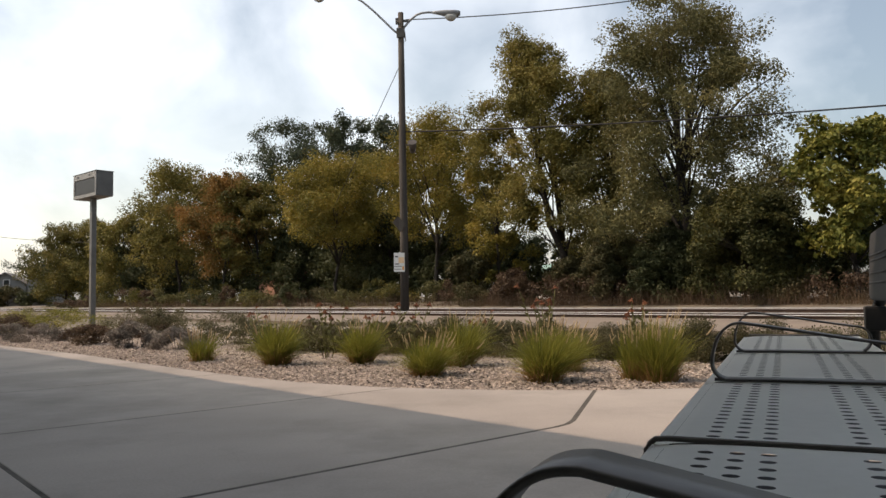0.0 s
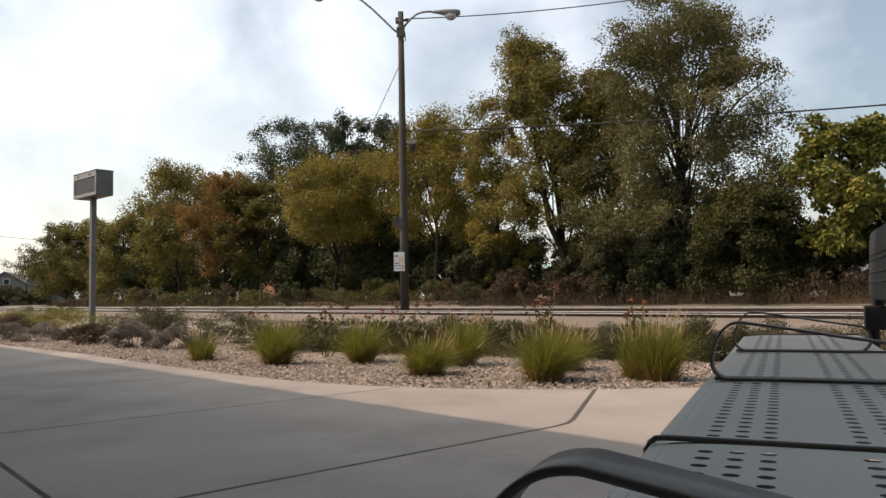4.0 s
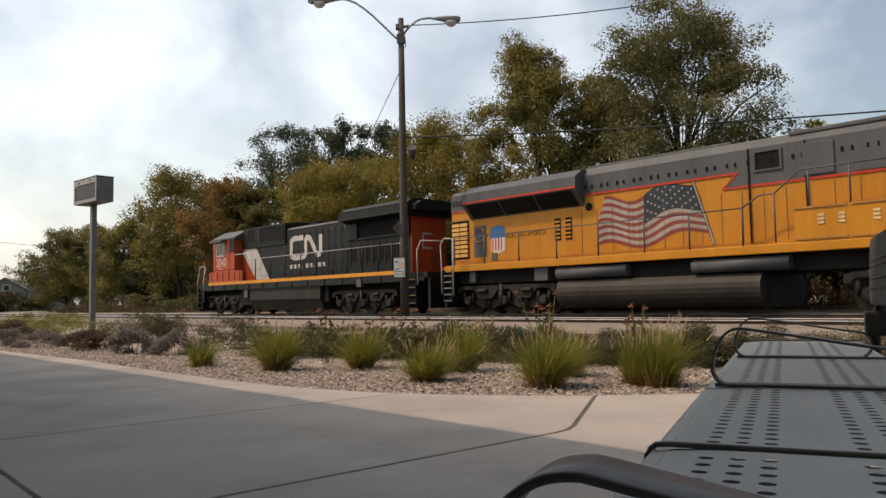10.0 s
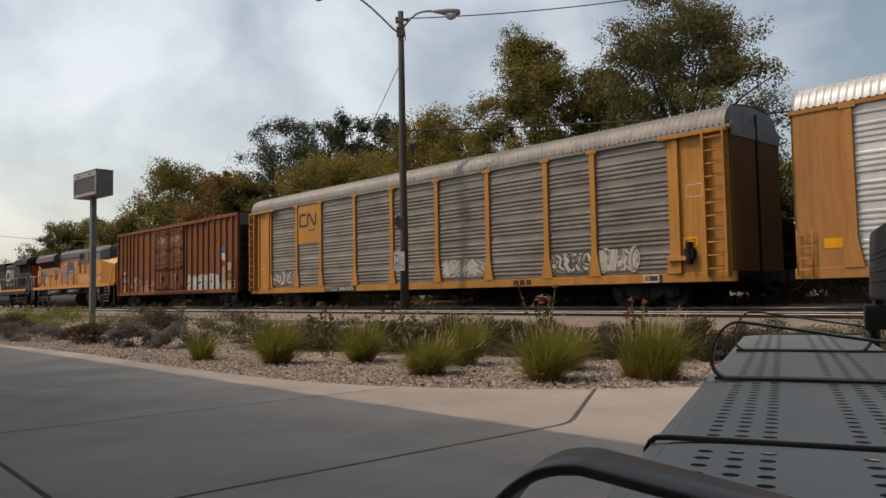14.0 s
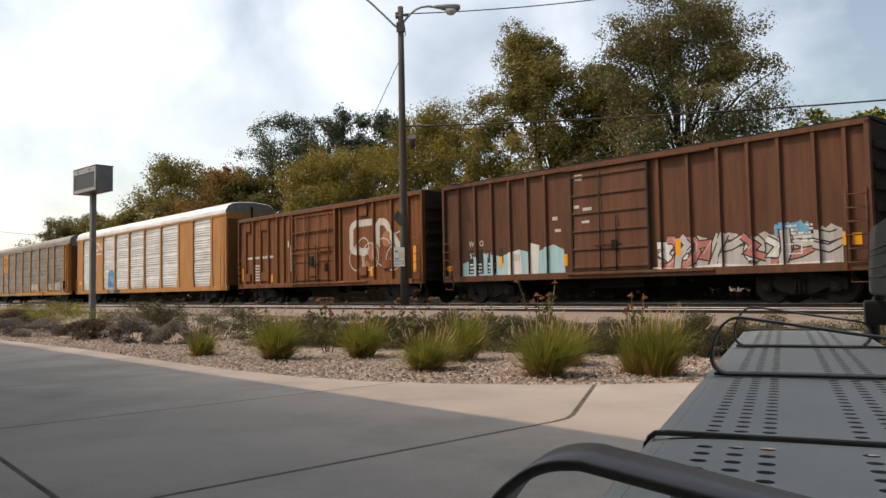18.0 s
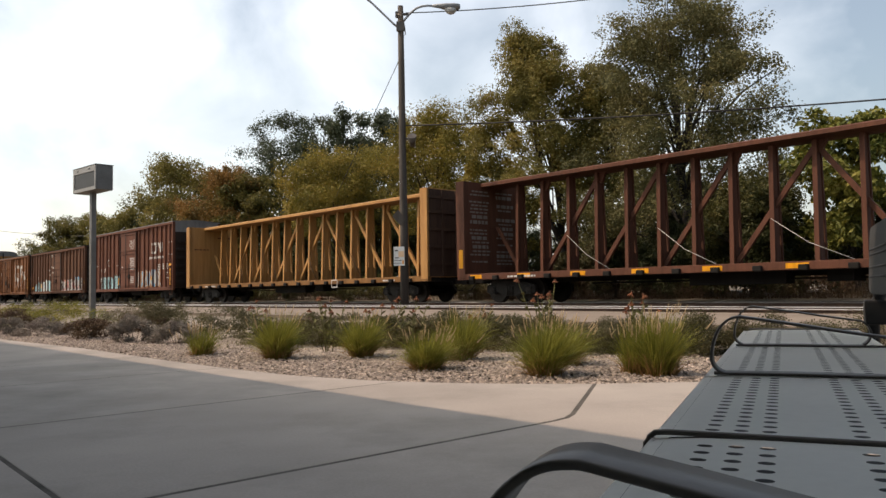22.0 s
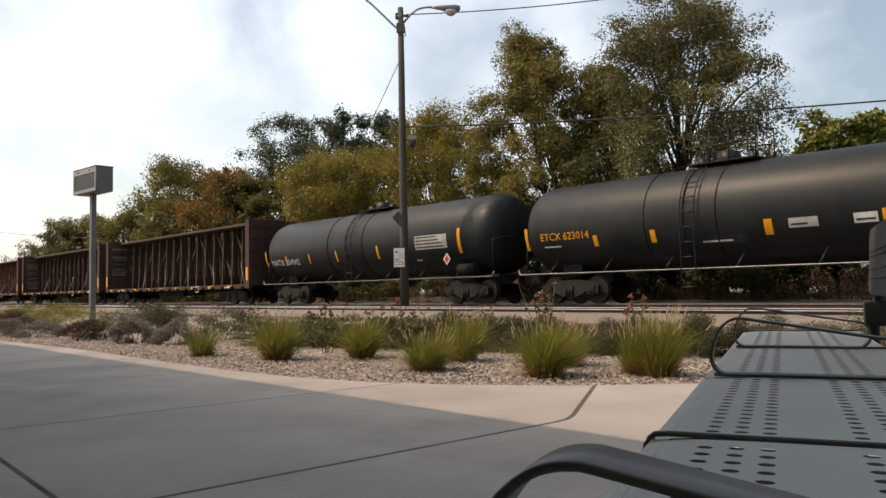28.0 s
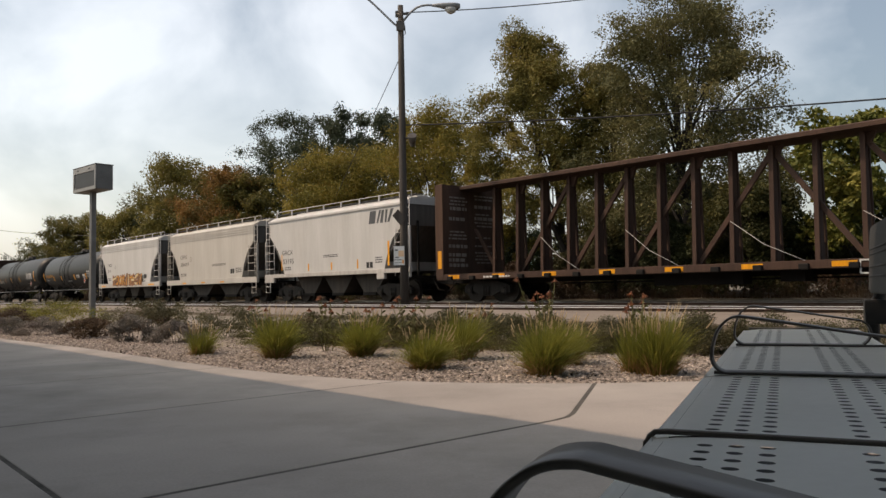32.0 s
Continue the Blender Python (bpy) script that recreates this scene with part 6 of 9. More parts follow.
# ---- box cars ----
def boxcar(front, length, top, posts, door, mat, label, door_ribs, plug=False, white_end=False, roof_mat=None, sill=1.0):
    root = vehicle("boxcar", front, label, "boxcar")
    panel, proud = 1.50, 1.60
    shell = [(-panel, sill), (-panel, top - 0.12), (-panel + 0.05, top - 0.1), (panel - 0.05, top - 0.1), (panel, top - 0.12), (panel, sill)]
    section(root, "body", mat, 0.06, length - 0.06, shell)
    edges = [0.06] + sorted(posts) + [length - 0.06]

    def post_shape(bm):
        prism(bm, [(-0.075, -0.12, 0), (-0.045, 0.0, 0), (0.045, 0.0, 0), (0.075, -0.12, 0)], (0, 0, top - 0.2 - sill))
    me = shared(f"side_post_{front}", post_shape, mat)
    for p in posts:
        for s in (1, -1):
            ob = part("side_post", me, mat, root, "", (-p, s * proud, sill + 0.04))
            if s < 0:
                ob.rotation_euler = (0, 0, math.pi)
    for s in (1, -1):
        y0, y1 = (1.46, 1.62) if s > 0 else (-1.62, -1.46)
        boxes(root, "top_chord", mat, [(0.0, length, y0, y1, top - 0.2, top - 0.06)], bevel=0.015)
        boxes(root, "side_sill", mat, [(0.0, length, y0, y1, sill - 0.14, sill + 0.08)], bevel=0.015)
    # roof in cross-ribbed sheets
    rf = roof_mat or mat
    section(root, "roof", rf, 0.0, length, [(-1.62, top - 0.06), (-1.62, top - 0.02), (0, top + 0.1), (1.62, top - 0.02), (1.62, top - 0.06)])
    bm = bmesh.new()
    k = 0.6
    while k < length - 0.3:
        prism(bm, [(-k - 0.04, -1.6, top - 0.015), (-k - 0.04, 0, top + 0.105), (-k - 0.04, 1.6, top - 0.015), (-k - 0.04, 1.6, top + 0.02), (-k - 0.04, 0, top + 0.14), (-k - 0.04, -1.6, top + 0.02)], (0.08, 0, 0))
        k += 1.2
    part("roof_rib", bm, rf, root)
    # ends: deep horizontal corrugations
    for e, out in ((length - 0.06, 1), (0.06, -1)):
        # wall and corrugations carry the end's shade as colour
        boxes(root, "end_wall", M_BXEND, [(min(e, e + 0.05 * out), max(e, e + 0.05 * out), -1.5, 1.5, sill, top - (0.7 if white_end else 0.1))])
        rows = []
        z = sill + 0.25
        while z < top - (0.95 if white_end else 0.4):
            rows.append((min(e + 0.05 * out, e + 0.14 * out), max(e + 0.05 * out, e + 0.14 * out), -1.4, 1.4, z, z + 0.2))
            z += 0.52
        boxes(root, "end_corrugation", M_BXEND, rows, bevel=0.04)
        if white_end:
            boxes(root, "end_top_sheet", M_ENDROOF, [(min(e, e + 0.05 * out), max(e, e + 0.05 * out), -1.5, 1.5, top - 0.7, top - 0.05)], "pale bare metal upper end sheet")
    # corner posts
    boxes(root, "corner_post", mat, [(0.0, 0.12, 1.45, 1.62, sill, top - 0.1), (length - 0.12, length, 1.45, 1.62, sill, top - 0.1)], both=True, bevel=0.015)
    # doors
    d0, d1 = door
    halves = [(d0, d1)] if not plug else [(d0, (d0 + d1) / 2 - 0.02), ((d0 + d1) / 2 + 0.02, d1)]
    for a, b in halves:
        leaf = boxes(root, "door", mat, [(a, b, 1.52, 1.61, sill + 0.1, top - 0.28)], bevel=0.012)
        rows = [(a + 0.05, b - 0.05, 1.61, 1.655, sill + 0.1 + (top - sill - 0.4) * f - 0.035, sill + 0.1 + (top - sill - 0.4) * f + 0.035) for f in door_ribs]
        boxes(leaf, "door_rib", mat, rows, bevel=0.01)
        rows = [(a, a + 0.07, 1.61, 1.66, sill + 0.1, top - 0.3), (b - 0.07, b, 1.61, 1.66, sill + 0.1, top - 0.3)]
        boxes(leaf, "door_edge", M_TRUCK, rows, bevel=0.008)
        rods(leaf, "lock_rod", M_TRUCK, [[((a + b) / 2 - 0.3, 1.68, sill + 0.1), ((a + b) / 2 - 0.3, 1.68, top - 0.35)], [((a + b) / 2 + 0.3, 1.68, sill + 0.1), ((a + b) / 2 + 0.3, 1.68, sill + 1.8)],
                                      [((a + b) / 2 - 0.5, 1.68, sill + 0.9), ((a + b) / 2 + 0.5, 1.68, sill + 0.9)]], 0.022)
        if plug:
            rods(leaf, "lock_rod", mat, [[(u, 1.70, sill + 0.1), (u, 1.70, top - 0.35)] for u in (a + 0.25, b - 0.25)] + [[(a + 0.1, 1.70, z), (b - 0.1, 1.70, z)] for z in (sill + 0.3, sill + 1.55, sill + 2.3, top - 0.6)], 0.024)
            boxes(leaf, "keeper", M_TRUCK, [(u - 0.05, u + 0.05, 1.61, 1.73, z, z + 0.1) for u in (a + 0.25, b - 0.25) for z in (sill + 0.25, sill + 1.5, sill + 2.6, top - 0.65)])
            boxes(leaf, "lock_plate", M_FADED, [((a + b) / 2 - 0.1, (a + b) / 2 + 0.1, 1.66, 1.68, sill + 0.7, sill + 1.15)], "worn pale lock plate")
        boxes(leaf, "door_latch", M_UNDER, [((a + b) / 2 + 0.12, (a + b) / 2 + 0.3, 1.61, 1.70, sill + 0.75, sill + 1.05)], bevel=0.02)
    for z in (sill - 0.02, top - 0.24):
        boxes(root, "door_track", mat, [(d0 - 0.2, d1 + (d1 - d0) * 0.7, 1.6, 1.68, z, z + 0.07)], bevel=0.01)
    ladder(root, 0.12, 0.55, 1.66, sill - 0.1, sill + 1.5, mat, 5)
    ladder(root, length - 0.6, length - 0.12, 1.66, sill - 0.1, sill + 1.9, mat, 6)
    rods(root, "step", mat, [[(0.15, 1.6, sill - 0.1), (0.15, 1.6, sill - 0.42), (0.55, 1.6, sill - 0.42), (0.55, 1.6, sill - 0.1)]], 0.02)
    rods(root, "step", mat, [[(length - 0.55, 1.6, sill - 0.1), (length - 0.55, 1.6, sill - 0.42), (length - 0.15, 1.6, sill - 0.42), (length - 0.15, 1.6, sill - 0.1)]], 0.02)
    undercarriage(root, length)
    return root


def frame_box(u0, u1, z0, z1, w=0.03):
    return ribbon([(u0, z0), (u1, z0), (u1, z1), (u0, z1), (u0, z0)], w)


def rect(u0, u1, z0, z1):
    return [(u0, z0), (u1, z0), (u1, z1), (u0, z1)]


def boxcars():
    # long red car with double plug doors
    p1 = [0.92, 1.65, 2.3, 2.92, 3.73, 4.72, 5.84, 6.74, 11.62, 12.37, 13.15, 13.92, 14.63, 15.42, 16.2, 16.92, 17.67]
    c = boxcar(-25.9, 18.4, 5.32, p1, (6.95, 11.4), M_BX1, "long oxide-red boxcar with double plug doors and graffiti", (0.02, 0.35, 0.45, 0.7, 0.98), plug=True, white_end=True, sill=1.0)
    kw = dict(posts=p1, post_y=1.60)
    painted(c, "railway_shield", M_MARKWHITE, [[(16.27, 3.45), (16.86, 3.45), (16.88, 2.8), (16.58, 2.68), (16.25, 2.8)]], 1.5, 0.004, label="white and blue shield emblem", **kw)
    painted(c, "railway_shield", M_BLUE, [[(16.27, 3.47), (16.57, 3.53), (16.87, 3.47), (16.87, 3.12), (16.27, 3.12)]], 1.5, 0.006, label="white and blue shield emblem", **kw)
    painted(c, "stencil_bar", M_MARKWHITE, bars(1.02, 1.55, 2.35, 2.75, 1, 1) + bars(12.6, 13.0, 1.4, 1.9, 2, 3), 1.5)
    lettering(c, "96", 1.02, 1.75, 0.5, M_MARKWHITE, 1.5)
    lettering(c, "13", 1.78, 1.75, 0.5, M_MARKWHITE, 1.5)
    lettering(c, "68", 3.02, 1.75, 0.5, M_MARKWHITE, 1.5)
    lettering(c, "-IMPORTANT-\nCLOSE THIS DOOR\nBEFORE CLOSING\nMAIN DOOR", 7.4, 4.5, 0.13, M_MARKWHITE, 1.61)
    lettering(c, "CLOSE AND LOCK\nBOTH DOORS BEFORE\nMOVING CAR", 9.6, 4.45, 0.13, M_MARKWHITE, 1.61)
    painted(c, "stencil_bar", M_MARKWHITE, bars(16.35, 16.85, 1.3, 2.4, 8, 5) + bars(17.0, 17.6, 2.15, 2.6, 4, 6) + bars(1.0, 1.5, 1.38, 1.65, 2, 7) + bars(2.4, 2.85, 1.38, 1.65, 2, 8), 1.5)
    painted(c, "label_frame", M_MARKWHITE, frame_box(17.1, 17.6, 1.45, 1.85), 1.5)
    painted(c, "reflector", M_REFLECT, [rect(1.05, 1.5, 1.12, 1.33), rect(17.2, 17.5, 1.1, 1.3), rect(10.9, 11.3, 1.3, 1.5)], 1.5, 0.014)
    graffiti(c, 3.1, 6.75, 0.95, 1.95, (M_PINK, M_BX1, M_PINK), M_SPRAYDARK, 1.5, 21, letters=5, **kw)
    graffiti(c, 11.75, 15.9, 1.0, 2.1, (M_SPRAYGREY, M_SPRAYDARK, M_SPRAYGREY), M_MARKWHITE, 1.5, 22, letters=5, **kw)
    graffiti(c, 16.0, 18.0, 1.0, 1.6, (M_SPRAYCREAM, M_SPRAYGREY), M_SPRAYDARK, 1.5, 23, letters=3, **kw)
    # ribbed brown car with the large faded emblem
    p2 = [0.8, 1.62, 2.4, 3.22, 4.12, 4.75, 5.34, 9.7, 10.97, 12.2, 13.46, 14.55]
    c = boxcar(-102.3, 15.5, 4.6, p2, (5.75, 9.3), M_BX2, "faded brown boxcar with a large white emblem and spray paint", (0.03, 0.3, 0.5, 0.72, 0.97), roof_mat=M_UPGREY, sill=0.95)
    kw = dict(posts=p2, post_y=1.60)
    boxes(c, "tie_plate", M_BX2, [(u, v, 1.50, 1.585, z, w) for u, v, z, w in ((14.0, 14.5, 3.83, 4.38), (11.2, 11.75, 3.85, 4.31), (2.5, 3.1, 3.83, 4.33), (0.87, 1.3, 3.83, 4.3), (13.9, 14.45, 1.23, 1.72), (11.15, 11.7, 1.22, 1.62), (12.8, 13.35, 1.49, 1.85), (2.5, 3.15, 1.16, 1.62), (0.86, 1.3, 1.17, 1.6))], "raised square side plate", bevel=0.02)
    rods(c, "lock_rod", M_BX2, [[(u, 1.69, 1.0), (u, 1.69, 4.2)] for u in (6.1, 6.9, 8.1, 8.9)] + [[(5.8, 1.69, z), (9.3, 1.69, z)] for z in (2.45, 3.45)], 0.025)
    boxes(c, "door_frame", M_BX2, [(5.62, 5.75, 1.5, 1.68, 0.9, 4.4), (9.3, 9.45, 1.5, 1.68, 0.9, 4.4), (7.3, 7.95, 1.61, 1.67, 1.3, 2.35), (8.2, 8.9, 1.61, 1.66, 2.45, 2.55)], bevel=0.015)
    boxes(c, "latch_box", M_UNDER, [(7.35, 7.65, 1.66, 1.74, 1.8, 2.25), (8.6, 8.8, 1.66, 1.72, 1.5, 1.9)], bevel=0.02)
    painted(c, "stencil_patch", M_OFFWHITE, [rect(5.2, 5.32, 2.8, 3.1), rect(5.45, 5.55, 1.6, 2.9), rect(7.35, 7.45, 1.5, 1.75), rect(7.9, 8.0, 2.95, 3.1), rect(6.0, 6.2, 2.6, 2.66)], 1.5, 0.10)
    painted(c, "railway_emblem", M_OFFWHITE, emblem(10.5, 14.35, 2.25, 3.62, 0.30), 1.5, label="faded white emblem stripe", **kw)
    painted(c, "spray_fill", M_SPRAYTAN, [[(u + r * math.cos(a / 2), z + r * math.sin(a / 2)) for a in range(13)] for u, z, r in ((12.15, 2.25, 0.42), (13.05, 2.75, 0.34), (11.6, 1.6, 0.26))], 1.5, 0.009, label="faded orange-tan sprayed fill", **kw)
    painted(c, "spray_paint", M_SPRAYGREY, [q for u, z, r in ((10.9, 2.0, 0.55), (11.9, 2.05, 0.6), (12.8, 2.2, 0.6), (13.5, 1.9, 0.5), (11.4, 2.5, 0.4), (13.9, 2.6, 0.4)) for q in ribbon([(u + r * math.cos(a / 2), z + r * math.sin(a / 2)) for a in range(14)], 0.05)], 1.5, 0.012, label="spray-painted circles", **kw)
    painted(c, "stencil_bar", M_MARKWHITE, bars(0.9, 3.6, 2.35, 2.6, 1, 11) + bars(1.7, 2.3, 1.2, 2.1, 6, 12) + bars(13.4, 14.2, 1.6, 1.7, 1, 13), 1.5)
    painted(c, "reflector", M_REFLECT, [rect(0.3, 0.45, 1.2, 1.9), rect(3.4, 3.55, 1.1, 1.5), rect(11.9, 12.05, 1.2, 1.6), rect(14.8, 14.98, 1.3, 2.35), rect(7.3, 7.42, 1.5, 1.9)], 1.5, 0.014)
    # plain brown car with a single ribbed sliding door
    p3 = [0.87, 1.74, 2.6, 3.47, 4.3, 5.12, 9.5, 10.47, 11.4, 12.27, 13.1, 14.01, 14.76]
    c = boxcar(-119.0, 15.35, 4.58, p3, (6.28, 9.2), M_BX3, "dark brown boxcar with a sliding door and bright graffiti", (0.04, 0.22, 0.4, 0.58, 0.76, 0.95), roof_mat=M_TRUCK, sill=0.95)
    kw = dict(posts=p3, post_y=1.60)
    painted(c, "spray_patch", M_GREENBLUE, [[(1.0, 0.9), (5.9, 0.9), (5.85, 1.8), (5.4, 2.0), (4.6, 1.75), (3.8, 1.9), (3.0, 1.7), (2.1, 1.85), (1.4, 1.6), (1.0, 1.5)]], 1.5, label="pale blue sprayed patch", **kw)
    painted(c, "spray_patch", M_MARKWHITE, [[(3.3, 1.0), (4.0, 0.95), (3.9, 1.9), (3.4, 1.8)], [(4.3, 0.95), (4.7, 1.0), (4.8, 2.0), (4.4, 2.1)]], 1.5, 0.008, label="white sprayed patch", **kw)
    painted(c, "stencil_panel", M_SPRAYDARK, [rect(1.32, 2.1, 1.1, 2.0), rect(2.3, 2.75, 1.1, 1.95), rect(2.9, 3.1, 1.45, 2.0)], 1.5, 0.008)
    lettering(c, "WL  O", 1.35, 2.12, 0.3, M_MARKWHITE, 1.5, 0.75)
    lettering(c, "528", 1.4, 1.68, 0.28, M_MARKWHITE, 1.51)
    lettering(c, "112", 2.32, 1.68, 0.28, M_MARKWHITE, 1.51)
    painted(c, "stencil_bar", M_MARKWHITE, bars(1.4, 2.0, 1.15, 1.55, 3, 31) + bars(2.35, 2.7, 1.15, 1.55, 3, 32) + bars(13.2, 13.9, 1.6, 2.1, 5, 33), 1.5, 0.012)
    painted(c, "stencil_patch", M_OFFWHITE, [rect(3.5, 3.9, 1.5, 1.75), rect(5.4, 5.62, 2.8, 2.92), rect(5.5, 5.75, 2.4, 2.5)], 1.5, 0.012)
    painted(c, "stencil_patch", M_OFFWHITE, [rect(6.45, 6.75, 4.0, 4.2), rect(6.4, 6.6, 3.1, 3.2), rect(6.75, 7.1, 3.0, 3.1), rect(6.7, 7.0, 2.6, 2.68)], 1.61)
    painted(c, "reflector", M_REFLECT, [rect(0.12, 0.45, 1.25, 1.45), rect(2.9, 3.05, 1.3, 1.7), rect(5.85, 6.0, 1.25, 1.65), rect(10.0, 10.15, 1.4, 1.9), rect(13.0, 13.15, 1.45, 1.9), rect(14.6, 15.05, 1.45, 1.75)], 1.5, 0.014)
    graffiti(c, 9.4, 14.6, 0.9, 2.05, (M_SPRAYGREY, M_MARKWHITE, M_PINK, M_SPRAYGREY), M_SPRAYDARK, 1.5, 33, letters=5, **kw)
    graffiti(c, 12.9, 13.8, 1.75, 2.15, (M_SKYBLUE,), M_SKYBLUE, 1.5, 34, letters=2, **kw)
    painted(c, "spray_line", M_MARKWHITE, ribbon([(9.2, 1.02), (10.2, 0.96), (11.3, 1.05), (12.4, 0.97), (14.4, 1.02)], 0.14), 1.5, 0.016, label="white spray line", **kw)
    painted(c, "label_frame", M_MARKWHITE, frame_box(13.0, 13.6, 1.3, 1.55), 1.5, 0.014)
    # tall brown car with white emblem
    p4 = [0.99, 1.81, 2.46, 3.33, 4.0, 4.81, 5.74, 9.75, 10.6, 11.3, 12.1, 12.75, 13.5, 14.2, 14.87]
    c = boxcar(-135.9, 15.5, 5.22, p4, (6.3, 9.4), M_BX4, "tall brown boxcar with white emblem and colourful graffiti", (0.05, 0.3, 0.36, 0.62, 0.68, 0.97), white_end=True, roof_mat=M_ENDROOF, sill=0.95)
    kw = dict(posts=p4, post_y=1.60)
    painted(c, "railway_emblem", M_MARKWHITE, emblem(12.0, 13.55, 3.3, 3.95, 0.15), 1.5, label="white emblem stripe", **kw)
    painted(c, "web_address", M_MARKWHITE, bars(11.4, 13.8, 2.92, 3.08, 1, 41, 0.1), 1.5, **kw)
    painted(c, "stencil_bar", M_MARKWHITE, bars(0.72, 1.3, 2.72, 2.95, 1, 42), 1.5)
    lettering(c, "40", 0.5, 2.3, 0.36, M_MARKWHITE, 1.6)
    lettering(c, "59", 1.95, 2.3, 0.36, M_MARKWHITE, 1.5)
    lettering(c, "27", 2.65, 2.3, 0.36, M_MARKWHITE, 1.5)
    painted(c, "stencil_bar", M_MARKWHITE, bars(0.5, 0.9, 1.5, 1.95, 3, 43) + bars(1.9, 2.4, 1.6, 1.95, 3, 44) + bars(5.3, 5.7, 2.6, 2.8, 2, 45) + bars(12.8, 13.4, 1.6, 2.6, 7, 46) + bars(13.6, 14.6, 2.2, 2.6, 4, 47), 1.5, 0.006)
    painted(c, "stencil_bar", M_MARKWHITE, bars(8.2, 9.0, 2.2, 3.2, 8, 48) + bars(6.6, 6.9, 2.4, 2.6, 2, 49) + bars(8.3, 8.9, 1.4, 1.9, 4, 50), 1.61)
    painted(c, "round_stencil", M_MARKWHITE, ribbon([(3.66 + 0.2 * math.cos(a * 0.5236), 2.95 + 0.24 * math.sin(a * 0.5236)) for a in range(13)], 0.035), 1.5)
    painted(c, "label_frame", M_MARKWHITE, frame_box(14.25, 14.75, 1.62, 1.95, 0.05), 1.5, 0.01)
    graffiti(c, 2.3, 6.0, 0.95, 2.0, (M_GREENBLUE, M_GREENBLUE), M_SPRAYDARK, 1.5, 51, letters=4, **kw)
    graffiti(c, 9.4, 13.5, 0.95, 2.3, (M_SPRAYGREY, M_SKYBLUE, M_SPRAYBROWN, M_SPRAYGREY, M_SPRAYBROWN), M_OFFWHITE, 1.5, 52, letters=6, **kw)
    painted(c, "spray_line", M_OFFWHITE, [q for k in range(3) for q in ribbon([(8.25 + 0.3 * k + 0.2 * math.sin(a * (1.3 + k)), 3.75 + 0.08 * a) for a in range(9)], 0.045)], 1.61, label="white scribbled spray lines")
    painted(c, "spray_line", M_SPRAYGREY, [q for q in ribbon([(15.0 + 0.38 * math.cos(a * 0.5236), 3.5 + 0.42 * math.sin(a * 0.5236)) for a in range(13)], 0.05)], 1.5, 0.012, label="grey scribbled spray lines", **kw)
    painted(c, "reflector", M_REFLECT, [rect(0.15, 0.6, 2.35, 2.5), rect(0.3, 0.42, 1.2, 2.2), rect(14.9, 15.35, 2.35, 2.5), rect(15.05, 15.17, 1.15, 2.2), rect(6.0, 6.1, 1.3, 1.8), rect(12.0, 12.12, 1.5, 1.8)], 1.62, 0.014)


boxcars()


# ---- auto racks ----
def corrugated(bm, u0, u1, y, z0, z1, pitch=0.2):
    """An upright sheet with level ridges; every fourth ridge is left out."""
    line = [(y, z0)]
    z, k = z0 + 0.1, 0
    while z < z1 - 0.16:
        if k % 5 != 4:
            line += [(y, z), (y + 0.035, z + 0.03), (y + 0.035, z + 0.075), (y, z + 0.105)]
        z, k = z + pitch * 0.72, k + 1
    line += [(y, z1), (y - 0.03, z1), (y - 0.03, z0)]
    prism(bm, [(-u1, a, b) for a, b in line], (u1 - u0, 0, 0))


def rack_roof(root, length, z_edge, z_top, mat):
    half = [(1.60, z_edge), (1.58, z_edge + 0.18), (1.45, z_edge + 0.42), (1.15, z_edge + 0.60), (0.6, z_top - 0.03), (0.0, z_top)]
    prof = half + [(-a, b) for a, b in half[-2::-1]]
    us = np.arange(0.12, length - 0.1, 0.046)
    v, f = [], []
    for k, u in enumerate(us):
        off = 0.03 if k % 4 == 0 else 0.0
        v += [(-u, y * (1 + off / 1.6), z + off) for y, z in prof]
    n = len(prof)
    for k in range(len(us) - 1):
        f += [(k * n + j, k * n + j + 1, (k + 1) * n + j + 1, (k + 1) * n + j) for j in range(n - 1)]
    part("roof", raw_mesh("roof", v, f, mat), mat, root, "corrugated pale metal roof")
    for u in (0.1, length - 0.12):
        bm = bmesh.new()
        prism(bm, [(-u, y, z) for y, z in prof], (0.04, 0, 0))
        part("roof_end", bm, M_ENDROOF, root, "pale roof end sheet")


